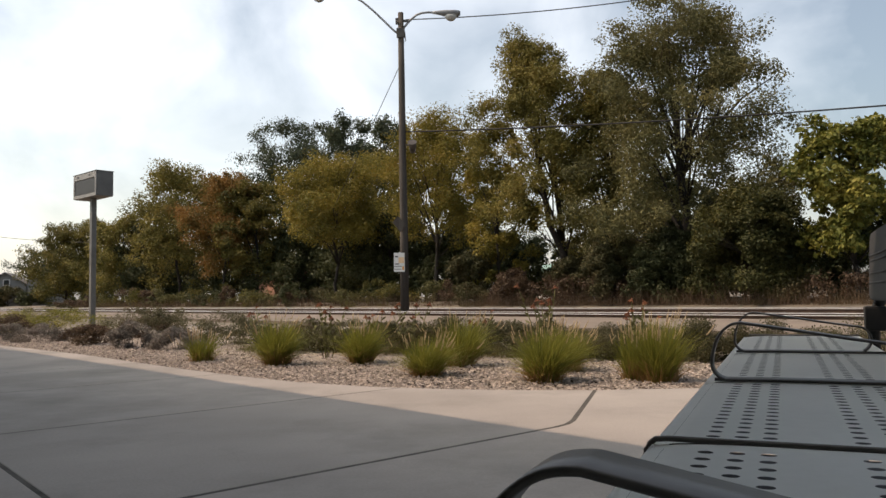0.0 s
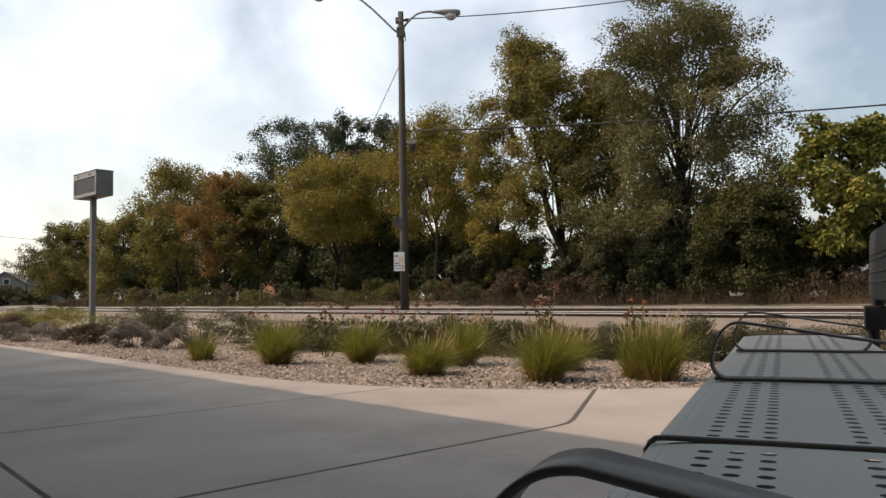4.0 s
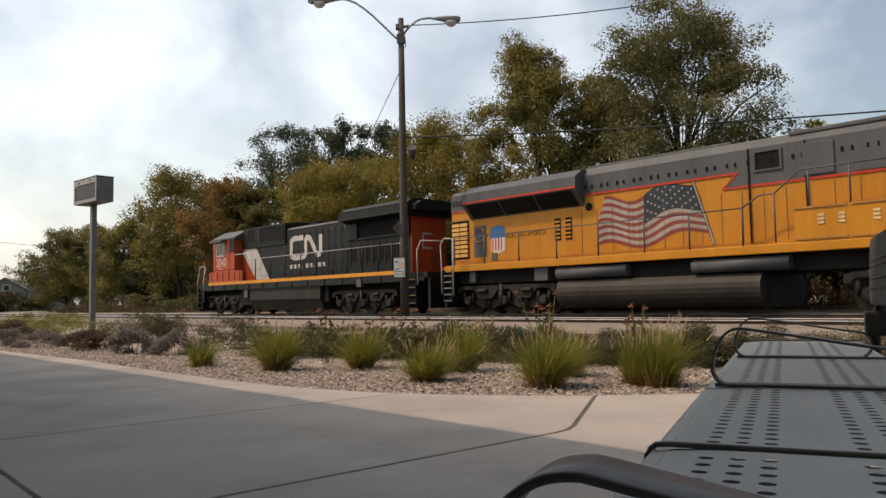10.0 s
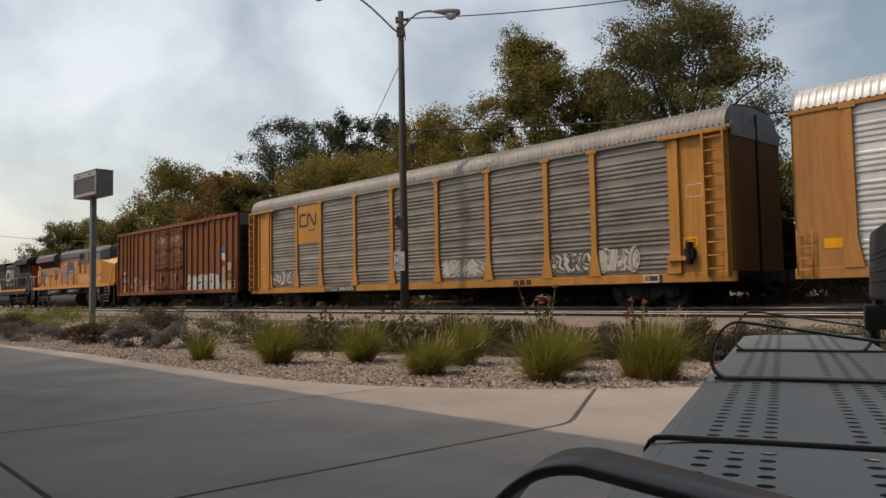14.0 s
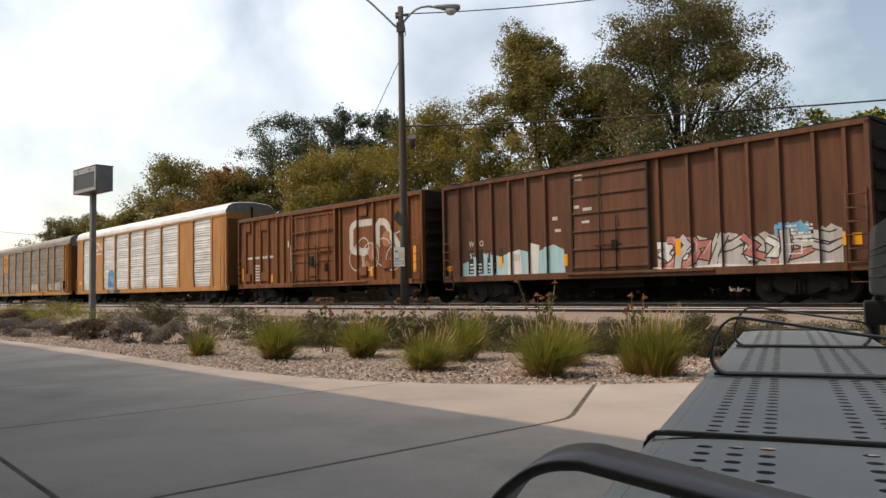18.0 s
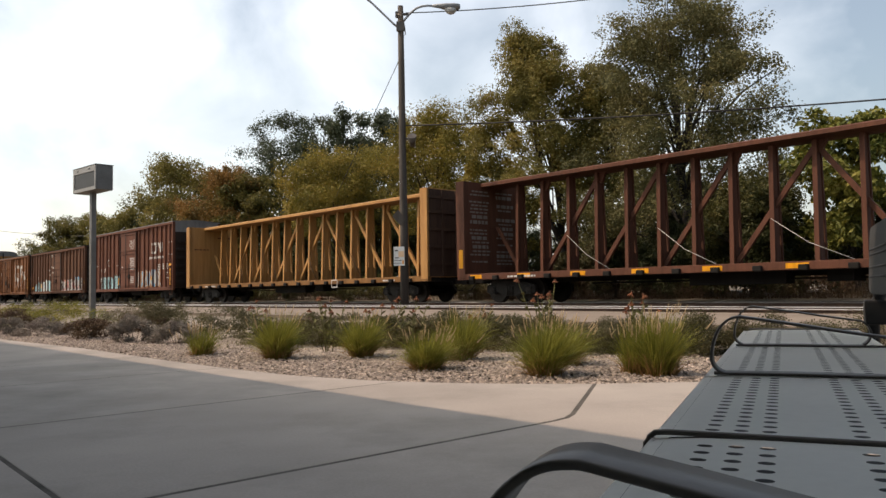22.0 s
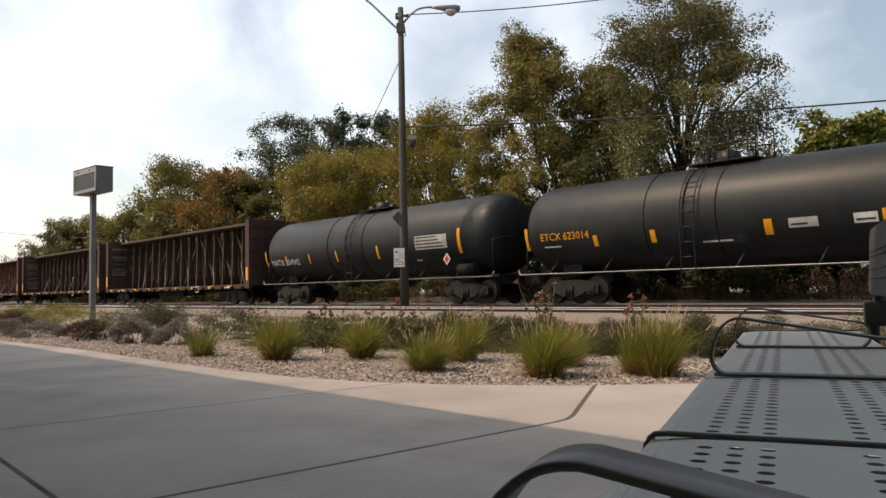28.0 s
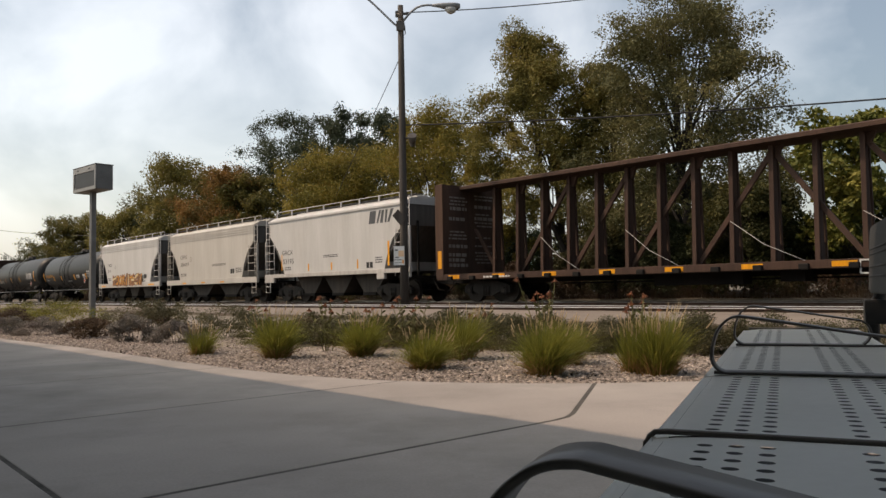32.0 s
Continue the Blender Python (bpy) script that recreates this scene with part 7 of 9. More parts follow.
def autorack(front, length, posts, bays, solid, mat, panel_mat, label, mark_u):
    root = vehicle("auto_rack_car", front, label, "auto rack car")
    edge, deck = 5.12, 1.02
    boxes(root, "side_sill", mat, [(0.0, length, 1.42, 1.58, 0.74, deck)], both=True, bevel=0.02)
    boxes(root, "deck", M_UNDER, [(0.05, length - 0.05, -1.42, 1.42, 0.85, 1.0), (0.05, length - 0.05, -1.42, 1.42, 2.75, 2.83), (0.05, length - 0.05, -1.42, 1.42, 3.95, 4.0)])
    boxes(root, "top_rail", panel_mat if mat is M_ARYEL else mat, [(0.0, length, 1.46, 1.60, edge - 0.12, edge)], both=True, bevel=0.015)

    def post(bm):
        prism(bm, [(-0.10, 0, 0), (0.10, 0, 0), (0.10, 0.0, 0), (0.20, 0, 0)][:2] + [(0.10, -0.1, 0), (-0.10, -0.1, 0)], (0, 0, edge - 0.05 - deck))
        prism(bm, [(-0.24, 0.004, -0.02), (0.24, 0.004, -0.02), (0.10, 0.004, 0.75), (-0.10, 0.004, 0.75)], (0, -0.06, 0))
        box(bm, -0.2, 0.2, -0.08, 0.02, edge - deck - 0.17, edge - deck - 0.05)
    me = shared(f"rack_post_{front}", post, mat)
    for p in posts:
        for s in (1, -1):
            ob = part("side_post", me, mat, root, "", (-p, s * 1.60, deck))
            if s < 0:
                ob.rotation_euler = (0, 0, math.pi)
    for k, (a, b) in enumerate(bays):
        bm = bmesh.new()
        corrugated(bm, a, b, 1.50, deck + 0.02, edge - 0.1)
        part("side_panel", bm, panel_mat, root, "corrugated galvanised side panel")
    boxes(root, "far_wall", panel_mat, [(0.1, length - 0.1, -1.52, -1.46, deck, edge)])
    for a, b, z0, z1 in solid:
        boxes(root, "side_plate", mat, [(a, b, 1.44, 1.56, z0, z1)], "painted solid side plate", bevel=0.01)
    for e in (0.02, length - 0.1):
        # both end doors have their shade mixed into the paint
        boxes(root, "end_door", M_RACKEND, [(e, e + 0.08, -1.5, -0.02, deck, edge + 0.1), (e, e + 0.08, 0.02, 1.5, deck, edge + 0.1)], "painted end door darkened for shade")
    boxes(root, "door_gap", M_UNDER, [(length - 0.02, length + 0.012, -0.06, 0.06, deck, edge + 0.45)], "dark gap between end doors")
    boxes(root, "end_door_top", M_ENDROOF if mat is M_ARYEL else mat, [(length - 0.02, length + 0.008, 0.06, 1.5, edge - 0.3, edge + 0.1), (length - 0.02, length + 0.008, -1.5, -0.06, edge - 0.3, edge + 0.1)])
    rack_roof(root, length, edge, 5.82, M_ENDROOF if mat is M_ARYEL else M_ARBRIGHT)
    undercarriage(root, length, 3.2)
    boxes(root, "number_board", M_MARKBLACK, [(mark_u, mark_u + 2.5, 1.585, 1.60, 0.76, 1.0)], "black number board")
    return root


def autoracks():
    posts = [2.03, 4.55, 6.66, 9.39, 12.05, 14.89, 17.68, 20.45, 22.41, 25.23]
    bays = [(posts[k] + 0.1, posts[k + 1] - 0.1) for k in range(len(posts) - 1)]
    c = autorack(-45.8, 27.1, posts, bays, [(0.1, 1.93, 1.0, 5.05), (25.33, 27.0, 1.0, 5.05), (4.6, 6.6, 3.1, 5.05)], M_ARYEL, M_ARPANEL, "yellow auto rack car with grey corrugated side panels", 7.0)
    lettering(c, "TTGX 986005", 7.1, 0.79, 0.24, M_MARKWHITE, 1.60, 2.2)
    painted(c, "railway_emblem", M_MARKBLACK, emblem(4.85, 6.25, 3.95, 4.55, 0.12), 1.56, 0.006, label="black emblem stripe")
    painted(c, "web_address", M_MARKBLACK, bars(5.6, 6.2, 3.7, 3.78, 1, 60, 0.3), 1.56, 0.006)
    for a, b in ((0.06, 0.62), (26.3, 26.98)):
        boxes(c, "ladder_stile", M_ARYEL, [(a, a + 0.07, 1.56, 1.76, 0.88, 5.0), (b - 0.07, b, 1.56, 1.76, 0.88, 5.0)], bevel=0.01)
        # rungs take a paler yellow that paints the light they catch
        rods(c, "rung", M_CBYEL, [[(a + 0.05, 1.72, 1.1 + 0.37 * k), (b - 0.05, 1.72, 1.1 + 0.37 * k)] for k in range(11)], 0.022, "ladder rung in paler yellow for the light on it")
    boxes(c, "cap_beam", M_ARYEL, [(0.02, 2.62, 1.56, 1.74, 4.93, 5.04), (24.9, 27.05, 1.56, 1.74, 4.93, 5.04)], bevel=0.012)
    boxes(c, "end_column", M_ARYEL, [(1.75, 2.0, 1.56, 1.66, 1.0, 4.93), (25.3, 25.5, 1.56, 1.66, 1.0, 4.93), (0.8, 0.92, 1.56, 1.62, 1.0, 4.93)], bevel=0.012)
    boxes(c, "brake_gear", M_UNDER, [(25.65, 25.95, 1.56, 1.74, 1.4, 1.7), (25.72, 25.85, 1.56, 1.78, 1.25, 1.9)], "dark hand brake gear", bevel=0.03)
    boxes(c, "brake_bracket", M_ARYEL, [(25.1, 25.75, 1.56, 1.76, 1.36, 1.5)], bevel=0.015)
    painted(c, "stencil_bar", M_MARKBLACK, [rect(18.9 + 0.3 * k, 19.12 + 0.3 * k, 0.79, 0.97) for k in range(3)], 1.58, 0.006)
    painted(c, "stencil_box", M_MARKBLACK, [rect(24.42, 24.84, 0.74, 0.98)], 1.58, 0.005)
    painted(c, "label_frame", M_OFFWHITE, frame_box(25.7, 26.2, 3.2, 3.55, 0.025), 1.56, 0.006)
    painted(c, "caution_plate", M_REFLECT, [rect(0.95, 1.5, 1.75, 2.05), rect(25.55, 26.0, 1.75, 2.05)], 1.56, 0.008)
    painted(c, "stencil_bar", M_MARKBLACK, bars(1.0, 1.45, 1.8, 2.0, 3, 61) + bars(25.6, 25.95, 1.8, 2.0, 3, 62), 1.56, 0.012)
    for s, (a, b) in enumerate(((2.2, 4.4), (15.2, 17.4), (20.6, 22.2), (22.6, 24.0))):
        graffiti(c, a, b, 1.1, 1.9, (M_SPRAYGREY, M_ARPANEL), M_OFFWHITE if s % 2 else M_SPRAYDARK, 1.535, 70 + s, letters=4)
    painted(c, "label_plate", M_MARKWHITE, frame_box(24.2, 24.7, 0.78, 0.98, 0.04), 1.58, 0.006)
    posts = [1.45, 4.0, 6.1, 8.75, 11.5, 14.3, 17.1, 19.9, 21.9, 24.5]
    bays = [(1.5, 3.95), (6.15, 8.7), (8.8, 11.45), (11.55, 14.25), (14.35, 17.05), (17.15, 19.85), (21.95, 24.45)]
    c = autorack(-74.5, 26.4, posts, bays, [(0.1, 1.4, 1.0, 5.05), (4.05, 6.05, 1.0, 5.05), (19.95, 21.85, 1.0, 5.05), (24.55, 26.3, 1.0, 5.05)], M_ARTAN, M_ARBRIGHT, "tan-orange auto rack car with bright ribbed metal panels", 7.3)
    lettering(c, "TTGX", 7.6, 0.79, 0.26, M_MARKWHITE, 1.60, 1.0)
    painted(c, "railway_emblem", M_MARKWHITE, emblem(4.3, 5.85, 4.05, 4.62, 0.13), 1.56, 0.006, label="white emblem stripe")
    painted(c, "web_address", M_MARKWHITE, bars(4.3, 5.85, 3.72, 3.88, 1, 66, 0.3), 1.56, 0.006)
    ladder(c, 0.12, 0.5, 1.66, 0.8, 2.0, M_ARTAN, 4)
    ladder(c, 25.8, 26.25, 1.66, 0.8, 5.0, M_ARTAN, 11)
    graffiti(c, 7.3, 8.7, 1.1, 2.6, (M_SKYBLUE, M_BLUE), M_SKYBLUE, 1.535, 77, letters=3)
    painted(c, "caution_plate", M_REFLECT, [rect(0.75, 1.2, 1.5, 1.75)], 1.56, 0.008)


autoracks()


# ---- centre-beam lumber cars ----
def centerbeam(front, length, mat, label, marks, stencil, dark_ends=M_CBDARK):
    root = vehicle("lumber_flatcar", front, label, "flatcar")
    boxes(root, "deck", M_UNDER, [(0.05, length - 0.05, -1.45, 1.45, 0.86, 1.02)])
    boxes(root, "side_sill", M_CBSILL if mat is M_CBYEL else mat, [(0.0, length, 1.38, 1.55, 0.86, 1.08)], both=True, bevel=0.015)
    for k in range(int(length / 1.21)):
        boxes(root, "strap_winch", M_UNDER, [(0.7 + 1.21 * k, 0.95 + 1.21 * k, 1.5, 1.66, 0.84, 1.0)], bevel=0.03)
    top = 4.62
    # end bulkheads
    for u0, u1, face in ((0.0, 0.42, 0.42), (length - 0.42, length, length)):
        boxes(root, "bulkhead", mat, [(u0, u1, -1.5, 1.5, 1.02, top)], "end bulkhead", bevel=0.02)
        out = length if u0 > 1 else 0.0
        s = 1 if u0 > 1 else -1
        rows = [(min(out, out + 0.07 * s), max(out, out + 0.07 * s), -1.48, 1.48, z, z + 0.12) for z in (1.5, 2.2, 2.9, 3.6, 4.2)]
        rows += [(min(out, out + 0.09 * s), max(out, out + 0.09 * s), y - 0.06, y + 0.06, 1.05, top - 0.05) for y in (-0.75, 0.0, 0.75)]
        # dark brown outer faces stand for grime and for the end's shade
        boxes(root, "bulkhead_rib", dark_ends, rows, "dark bulkhead rib")
        boxes(root, "bulkhead_sheet", dark_ends, [(min(out, out + 0.012 * s), max(out, out + 0.012 * s), -1.46, 1.46, 1.05, top - 0.04)], "outer bulkhead sheet, dark with grime and painted shade")
        boxes(root, "bulkhead_post", mat, [(u0, u1, 1.42, 1.56, 0.95, top)], "corner post")
    # beam: top chord, posts and braces
    section(root, "top_chord", mat, 0.3, length - 0.3, [(-0.62, top - 0.16), (-0.62, top - 0.05), (-0.5, top), (0.5, top), (0.62, top - 0.05), (0.62, top - 0.16), (0.12, top - 0.2), (-0.12, top - 0.2)], "steel top chord")
    count = int(round((length - 2.8) / 1.21))
    step = (length - 2.8) / count
    us = [1.9 + step * k for k in range(count + 1)]

    def post(bm):
        for s in (1, -1):
            prism(bm, [(0, s * 0.29, 0), (0, s * 0.23, 0), (0, s * 0.10, top - 1.2), (0, s * 0.18, top - 1.2)], (0.13, 0, 0))
        box(bm, 0.045, 0.09, -0.23, 0.23, 0, 0.6)
        box(bm, 0.03, 0.10, -0.12, 0.12, 0, top - 1.2)
    me = shared(f"beam_post_{length}_{mat.name}", post, mat)
    for u in us:
        part("beam_post", me, mat, root, "", (-u - 0.075, 0, 1.02))
    middle = len(us) // 2
    for k in range(1, len(us) - 2, 2):
        a, b = us[k], us[min(k + 2, len(us) - 1)]
        lo, hi = ((a, 1.1), (b, 4.3)) if k < middle else ((b, 1.1), (a, 4.3))
        d = 0.09
        sideways(root, "brace", mat, [(lo[0] - d, lo[1]), (lo[0] + d, lo[1]), (hi[0] + d, hi[1]), (hi[0] - d, hi[1])], -0.05, 0.05)
    for a, b in (((us[0] - 1.2, 2.9), (us[0], 1.1)), ((us[-1], 2.7), (us[-2], 1.1))):
        sideways(root, "brace", mat, [(a[0] - 0.08, a[1]), (a[0] + 0.08, a[1]), (b[0] + 0.08, b[1]), (b[0] - 0.08, b[1])], -0.05, 0.05)
    for k in range(2, len(us) - 2, 3):
        rods(root, "tie_cable", M_SPRAYGREY if marks else M_UNDER, [[(us[k], 0.3, 2.35), (us[k] + 1.2, 0.8, 1.6), (us[k] + 2.6, 1.45, 1.06)]], 0.009)
    for k in range(1, len(us), 2):
        sideways(root, "gusset", mat, [(us[k] - 0.02, top - 0.2), (us[k] + 0.3, top - 0.2), (us[k] + 0.16, top - 0.55), (us[k] + 0.0, top - 0.55)], -0.06, 0.06)
    if marks:
        painted(root, "reflector", M_REFLECT, [rect(u - 0.3, u + 0.3, 0.90, 1.04) for u in np.arange(1.0, length - 0.3, 2.35)], 1.55, 0.006)
        painted(root, "reflector", M_REFLECT, [rect(0.12, 0.34, 1.3, 2.0), rect(length - 0.34, length - 0.12, 1.3, 2.0)], 1.56, 0.006)
    painted(root, "stencil_bar", M_MARKWHITE, bars(2.6, 3.9, 0.91, 1.03, 1, 80) + bars(length - 2.9, length - 2.1, 0.91, 1.03, 1, 81), 1.55, 0.012)
    painted(root, "label_frame", M_MARKWHITE, frame_box(length * 0.70, length * 0.70 + 0.45, 0.72, 1.04, 0.04), 1.56, 0.01)
    # loading notice on the inner face of the leading bulkhead
    bm = bmesh.new()
    r = random.Random(int(-front))
    for col, (y0, y1) in enumerate(((-1.3, -0.2), (0.15, 1.25))):
        z = 4.3
        while z > 1.5:
            h = r.choice((0.06, 0.06, 0.13))
            if r.random() > (0.4 if marks else 0.88):
                y = y0 + r.uniform(0, 0.25)
                while y < y1 - 0.1:
                    w = min(r.uniform(0.08, 0.3), y1 - y)
                    box(bm, -0.428, -0.4245, y, y + w, z - h, z)
                    y += w + 0.05
            z -= h + 0.075
    part("loading_notice", bm, stencil, root, "stencilled loading notice")["kind"] = "stuff"
    undercarriage(root, length, 2.3)
    return root


centerbeam(-153.3, 22.5, M_CBYEL, "yellow centre-beam lumber flatcar, empty", False, M_CBBROWN)
centerbeam(-177.5, 22.1, M_CBBROWN, "brown centre-beam lumber flatcar, empty, with yellow reflectors", True, M_FADED)
centerbeam(-201.2, 22.1, M_CBDARK, "dark brown centre-beam lumber flatcar, empty, with reflectors", True, M_FADED)
centerbeam(-224.8, 22.1, M_CBDARK, "dark brown centre-beam lumber flatcar, empty, with reflectors", True, M_FADED)
centerbeam(-320.2, 22.1, M_CBDARK, "dark brown centre-beam lumber flatcar, empty, with reflectors", True, M_FADED)


# ---- tank cars ----
def tank_car(front, length, r, mid, label, ticks, tag, tall_rail, notices):
    root = vehicle("tank_car", front, label, "tank car")
    bm = bmesh.new()
    prof = [(0.0, 0.02), (0.03, 0.3), (0.12, 0.6), (0.30, 0.85), (0.55, 0.965), (0.85, 1.0)]
    line = [(0.1 + a, b) for a, b in prof] + [(length - 0.1 - a, b) for a, b in prof[::-1]]
    rings = [[bm.verts.new((-u, r * k * math.sin(2 * math.pi * j / 40), mid + r * k * math.cos(2 * math.pi * j / 40))) for j in range(40)] for u, k in line]
    for a, b in zip(rings, rings[1:]):
        for j in range(40):
            bm.faces.new((a[j], a[(j + 1) % 40], b[(j + 1) % 40], b[j])).smooth = True
    bm.faces.new(rings[0])
    bm.faces.new(rings[-1])
    part("tank", bm, M_TANK, root)

    def on_shell(z, lift):
        return math.sqrt(max(0.0, (r + lift) ** 2 - (z - mid) ** 2))

    def patch(name, mat, u0, u1, z0, z1, lift=0.006, slant=0.0):
        bm = bmesh.new()
        rows = []
        for k in range(5):
            z = z0 + (z1 - z0) * k / 4
            rows.append([bm.verts.new((-(u + slant * k / 4), on_shell(z, lift), z)) for u in (u0, u1)])
        for a, b in zip(rows, rows[1:]):
            bm.faces.new((a[0], a[1], b[1], b[0]))
        return part(name, bm, mat, root)

    for u, w, h in ticks:
        patch("reflector", M_REFLECT, u, u + w, mid - 0.72, mid - 0.72 + h)
    for k, (u0, u1, z0, z1, mat) in enumerate(notices):
        patch("notice", mat, u0, u1, z0, z1)
        if mat is not M_REFLECT:
            r2 = random.Random(k)
            z = z0 + 0.06
            while z < z1 - 0.06:
                patch("notice_line", M_MARKBLACK if mat is M_SPRAYGREY or mat is M_MARKWHITE else M_MARKWHITE, u0 + 0.05, u0 + (u1 - u0) * r2.uniform(0.6, 0.95), z, z + 0.05, 0.010)
                z += 0.13
    words = lettering(root, tag[0], tag[1], tag[2], tag[3], tag[4], 0.0, tag[5])
    for v in words.data.vertices:
        v.co.y = on_shell(v.co.z, 0.008)
    # weld bands, saddles, side rail
    for u in (length * 0.36, length * 0.45, length * 0.52):
        bm = bmesh.new()
        pts = [(-u, (r + 0.008) * math.sin(a), mid + (r + 0.008) * math.cos(a)) for a in [2 * math.pi * j / 36 for j in range(37)]]
        tube(bm, pts, 0.022, 5)
        part("weld_band", bm, M_TANK, root)
    for u in (2.0, length - 2.0):
        boxes(root, "saddle", M_UNDER, [(u - 0.4, u + 0.4, -0.9, 0.9, 0.95, mid - r * 0.72)], bevel=0.03)
    boxes(root, "stub_sill", M_UNDER, [(-0.1, 3.2, -0.3, 0.3, 0.72, 1.1), (length - 3.2, length + 0.1, -0.3, 0.3, 0.72, 1.1), (-0.05, 0.6, -1.4, 1.4, 1.0, 1.1), (length - 0.6, length + 0.05, -1.4, 1.4, 1.0, 1.1)])
    rods(root, "side_rail", M_SILVER, [[(0.1, 1.5, 1.2), (0.2, 1.52, 1.02), (length - 0.2, 1.52, 1.02), (length - 0.1, 1.5, 1.2)]], 0.025, "pale steel grab rail")
    rods(root, "rail_bracket", M_TANK, [[(u, 1.52, 1.02), (u + 0.1, on_shell(1.5, 0), 1.5)] for u in np.arange(1.5, length - 1, 2.2)], 0.025)
    # dome, platform, rails and ladder
    c = length * 0.5
    boxes(root, "platform", M_TANK, [(c - 1.1, c + 1.1, -0.6, 0.6, mid + r + 0.04, mid + r + 0.08)], "dark walkway grating")
    bm = bmesh.new()
    rod(bm, (-c, 0, mid + r - 0.1), (-c, 0, mid + r + 0.38), 0.34, 0.34, 16)
    rod(bm, (-c + 0.8, 0, mid + r - 0.1), (-c + 0.8, 0, mid + r + 0.28), 0.2, 0.2, 12)
    rod(bm, (-c - 0.8, 0.1, mid + r - 0.1), (-c - 0.8, 0.1, mid + r + 0.24), 0.16, 0.16, 12)
    part("dome", bm, M_TANK, root)
    if tall_rail:
        zt = mid + r + 1.0
        rail_lines = []
        for y in (-0.6, 0.6):
            rail_lines += [[(c - 1.1, y, zt), (c - 0.3, y, zt)], [(c + 0.3, y, zt), (c + 1.1, y, zt)], [(c - 1.1, y, zt - 0.45), (c + 1.1, y, zt - 0.45)]]
            rail_lines += [[(c + d, y, zt - 1.0), (c + d, y, zt)] for d in (-1.1, -0.3, 0.3, 1.1)]
        rods(root, "platform_rail", M_TANK, rail_lines, 0.02)
    lines = []
    for u in (c - 0.75, c - 0.3):
        lines.append([(u, on_shell(z, 0.12), z) for z in np.linspace(mid + r * 0.95, mid - 0.1, 7)] + [(u, 1.62, 0.7), (u, 1.45, 0.35)])
    for z in np.linspace(0.5, mid + r * 0.9, 9):
        y = on_shell(z, 0.12) if z > mid else 1.62
        lines.append([(c - 0.75, y, z), (c - 0.3, y, z)])
    rods(root, "ladder", M_TANK, lines, 0.02)
    # end railing and brake gear
    e = length
    rods(root, "end_rail", M_TANK, [[(e - 0.35, 1.3, 1.1), (e - 0.35, 1.3, 2.4), (e - 0.1, 0.9, 2.5), (e - 0.1, -0.9, 2.5)], [(0.35, 1.3, 1.1), (0.35, 1.3, 2.2)]], 0.022)
    bm = bmesh.new()
    rod(bm, (-(e - 2.2), 1.2, 1.35), (-(e - 1.3), 1.2, 1.35), 0.2, 0.2, 12)
    part("brake_cylinder", bm, M_UNDER, root)
    bm = bmesh.new()
    d = e - 2.55
    prism(bm, [(-d + a, 1.56, 1.75 + b) for a, b in ((-0.2, 0), (0, -0.24), (0.2, 0), (0, 0.24))], (0, 0.01, 0))
    part("hazard_placard", bm, M_MARKWHITE, root, "white diamond hazard placard")
    bm = bmesh.new()
    prism(bm, [(-d + a, 1.571, 1.75 + b) for a, b in ((-0.13, 0), (0, -0.16), (0.13, 0), (0, 0.16))], (0, 0.004, 0))
    part("placard_panel", bm, M_UPRED, root, "red placard centre")
    bogie(root, 2.0)
    bogie(root, length - 2.0)
    coupler(root, 0.0, -1)
    coupler(root, length, 1)
    return root


tank_car(-248.3, 16.9, 1.55, 2.68, "black tank car with short yellow reflectors", ((0.35, 0.1, 0.75), (2.3, 0.1, 0.45), (4.4, 0.1, 0.45), (6.7, 0.1, 0.5), (9.8, 0.12, 0.55), (14.9, 0.16, 0.95)),
         ("NATX 304042", 0.9, 1.95, 0.42, M_MARKWHITE, 2.6), False, ((12.4, 14.3, 2.2, 2.75, M_SPRAYGREY), (12.2, 12.8, 1.7, 1.95, M_SPRAYDARK)))
tank_car(-266.2, 14.5, 1.54, 2.58, "black tank car with yellow stripes, ladder and hazard placard", ((0.45, 0.12, 0.75), (3.3, 0.16, 0.35), (5.4, 0.18, 0.38), (8.9, 0.22, 0.42), (11.8, 0.24, 0.45), (13.55, 0.14, 0.75), (13.8, 0.14, 0.75)),
         ("ETCX 623014", 1.15, 2.15, 0.34, M_REFLECT, 2.0), True, ((11.15, 11.7, 2.0, 2.25, M_MARKWHITE), (9.55, 10.3, 2.0, 2.25, M_SPRAYGREY), (12.2, 13.35, 2.0, 2.5, M_SPRAYGREY), (7.0, 8.4, 1.7, 1.95, M_SPRAYDARK), (1.2, 2.3, 1.85, 2.05, M_TANK)))


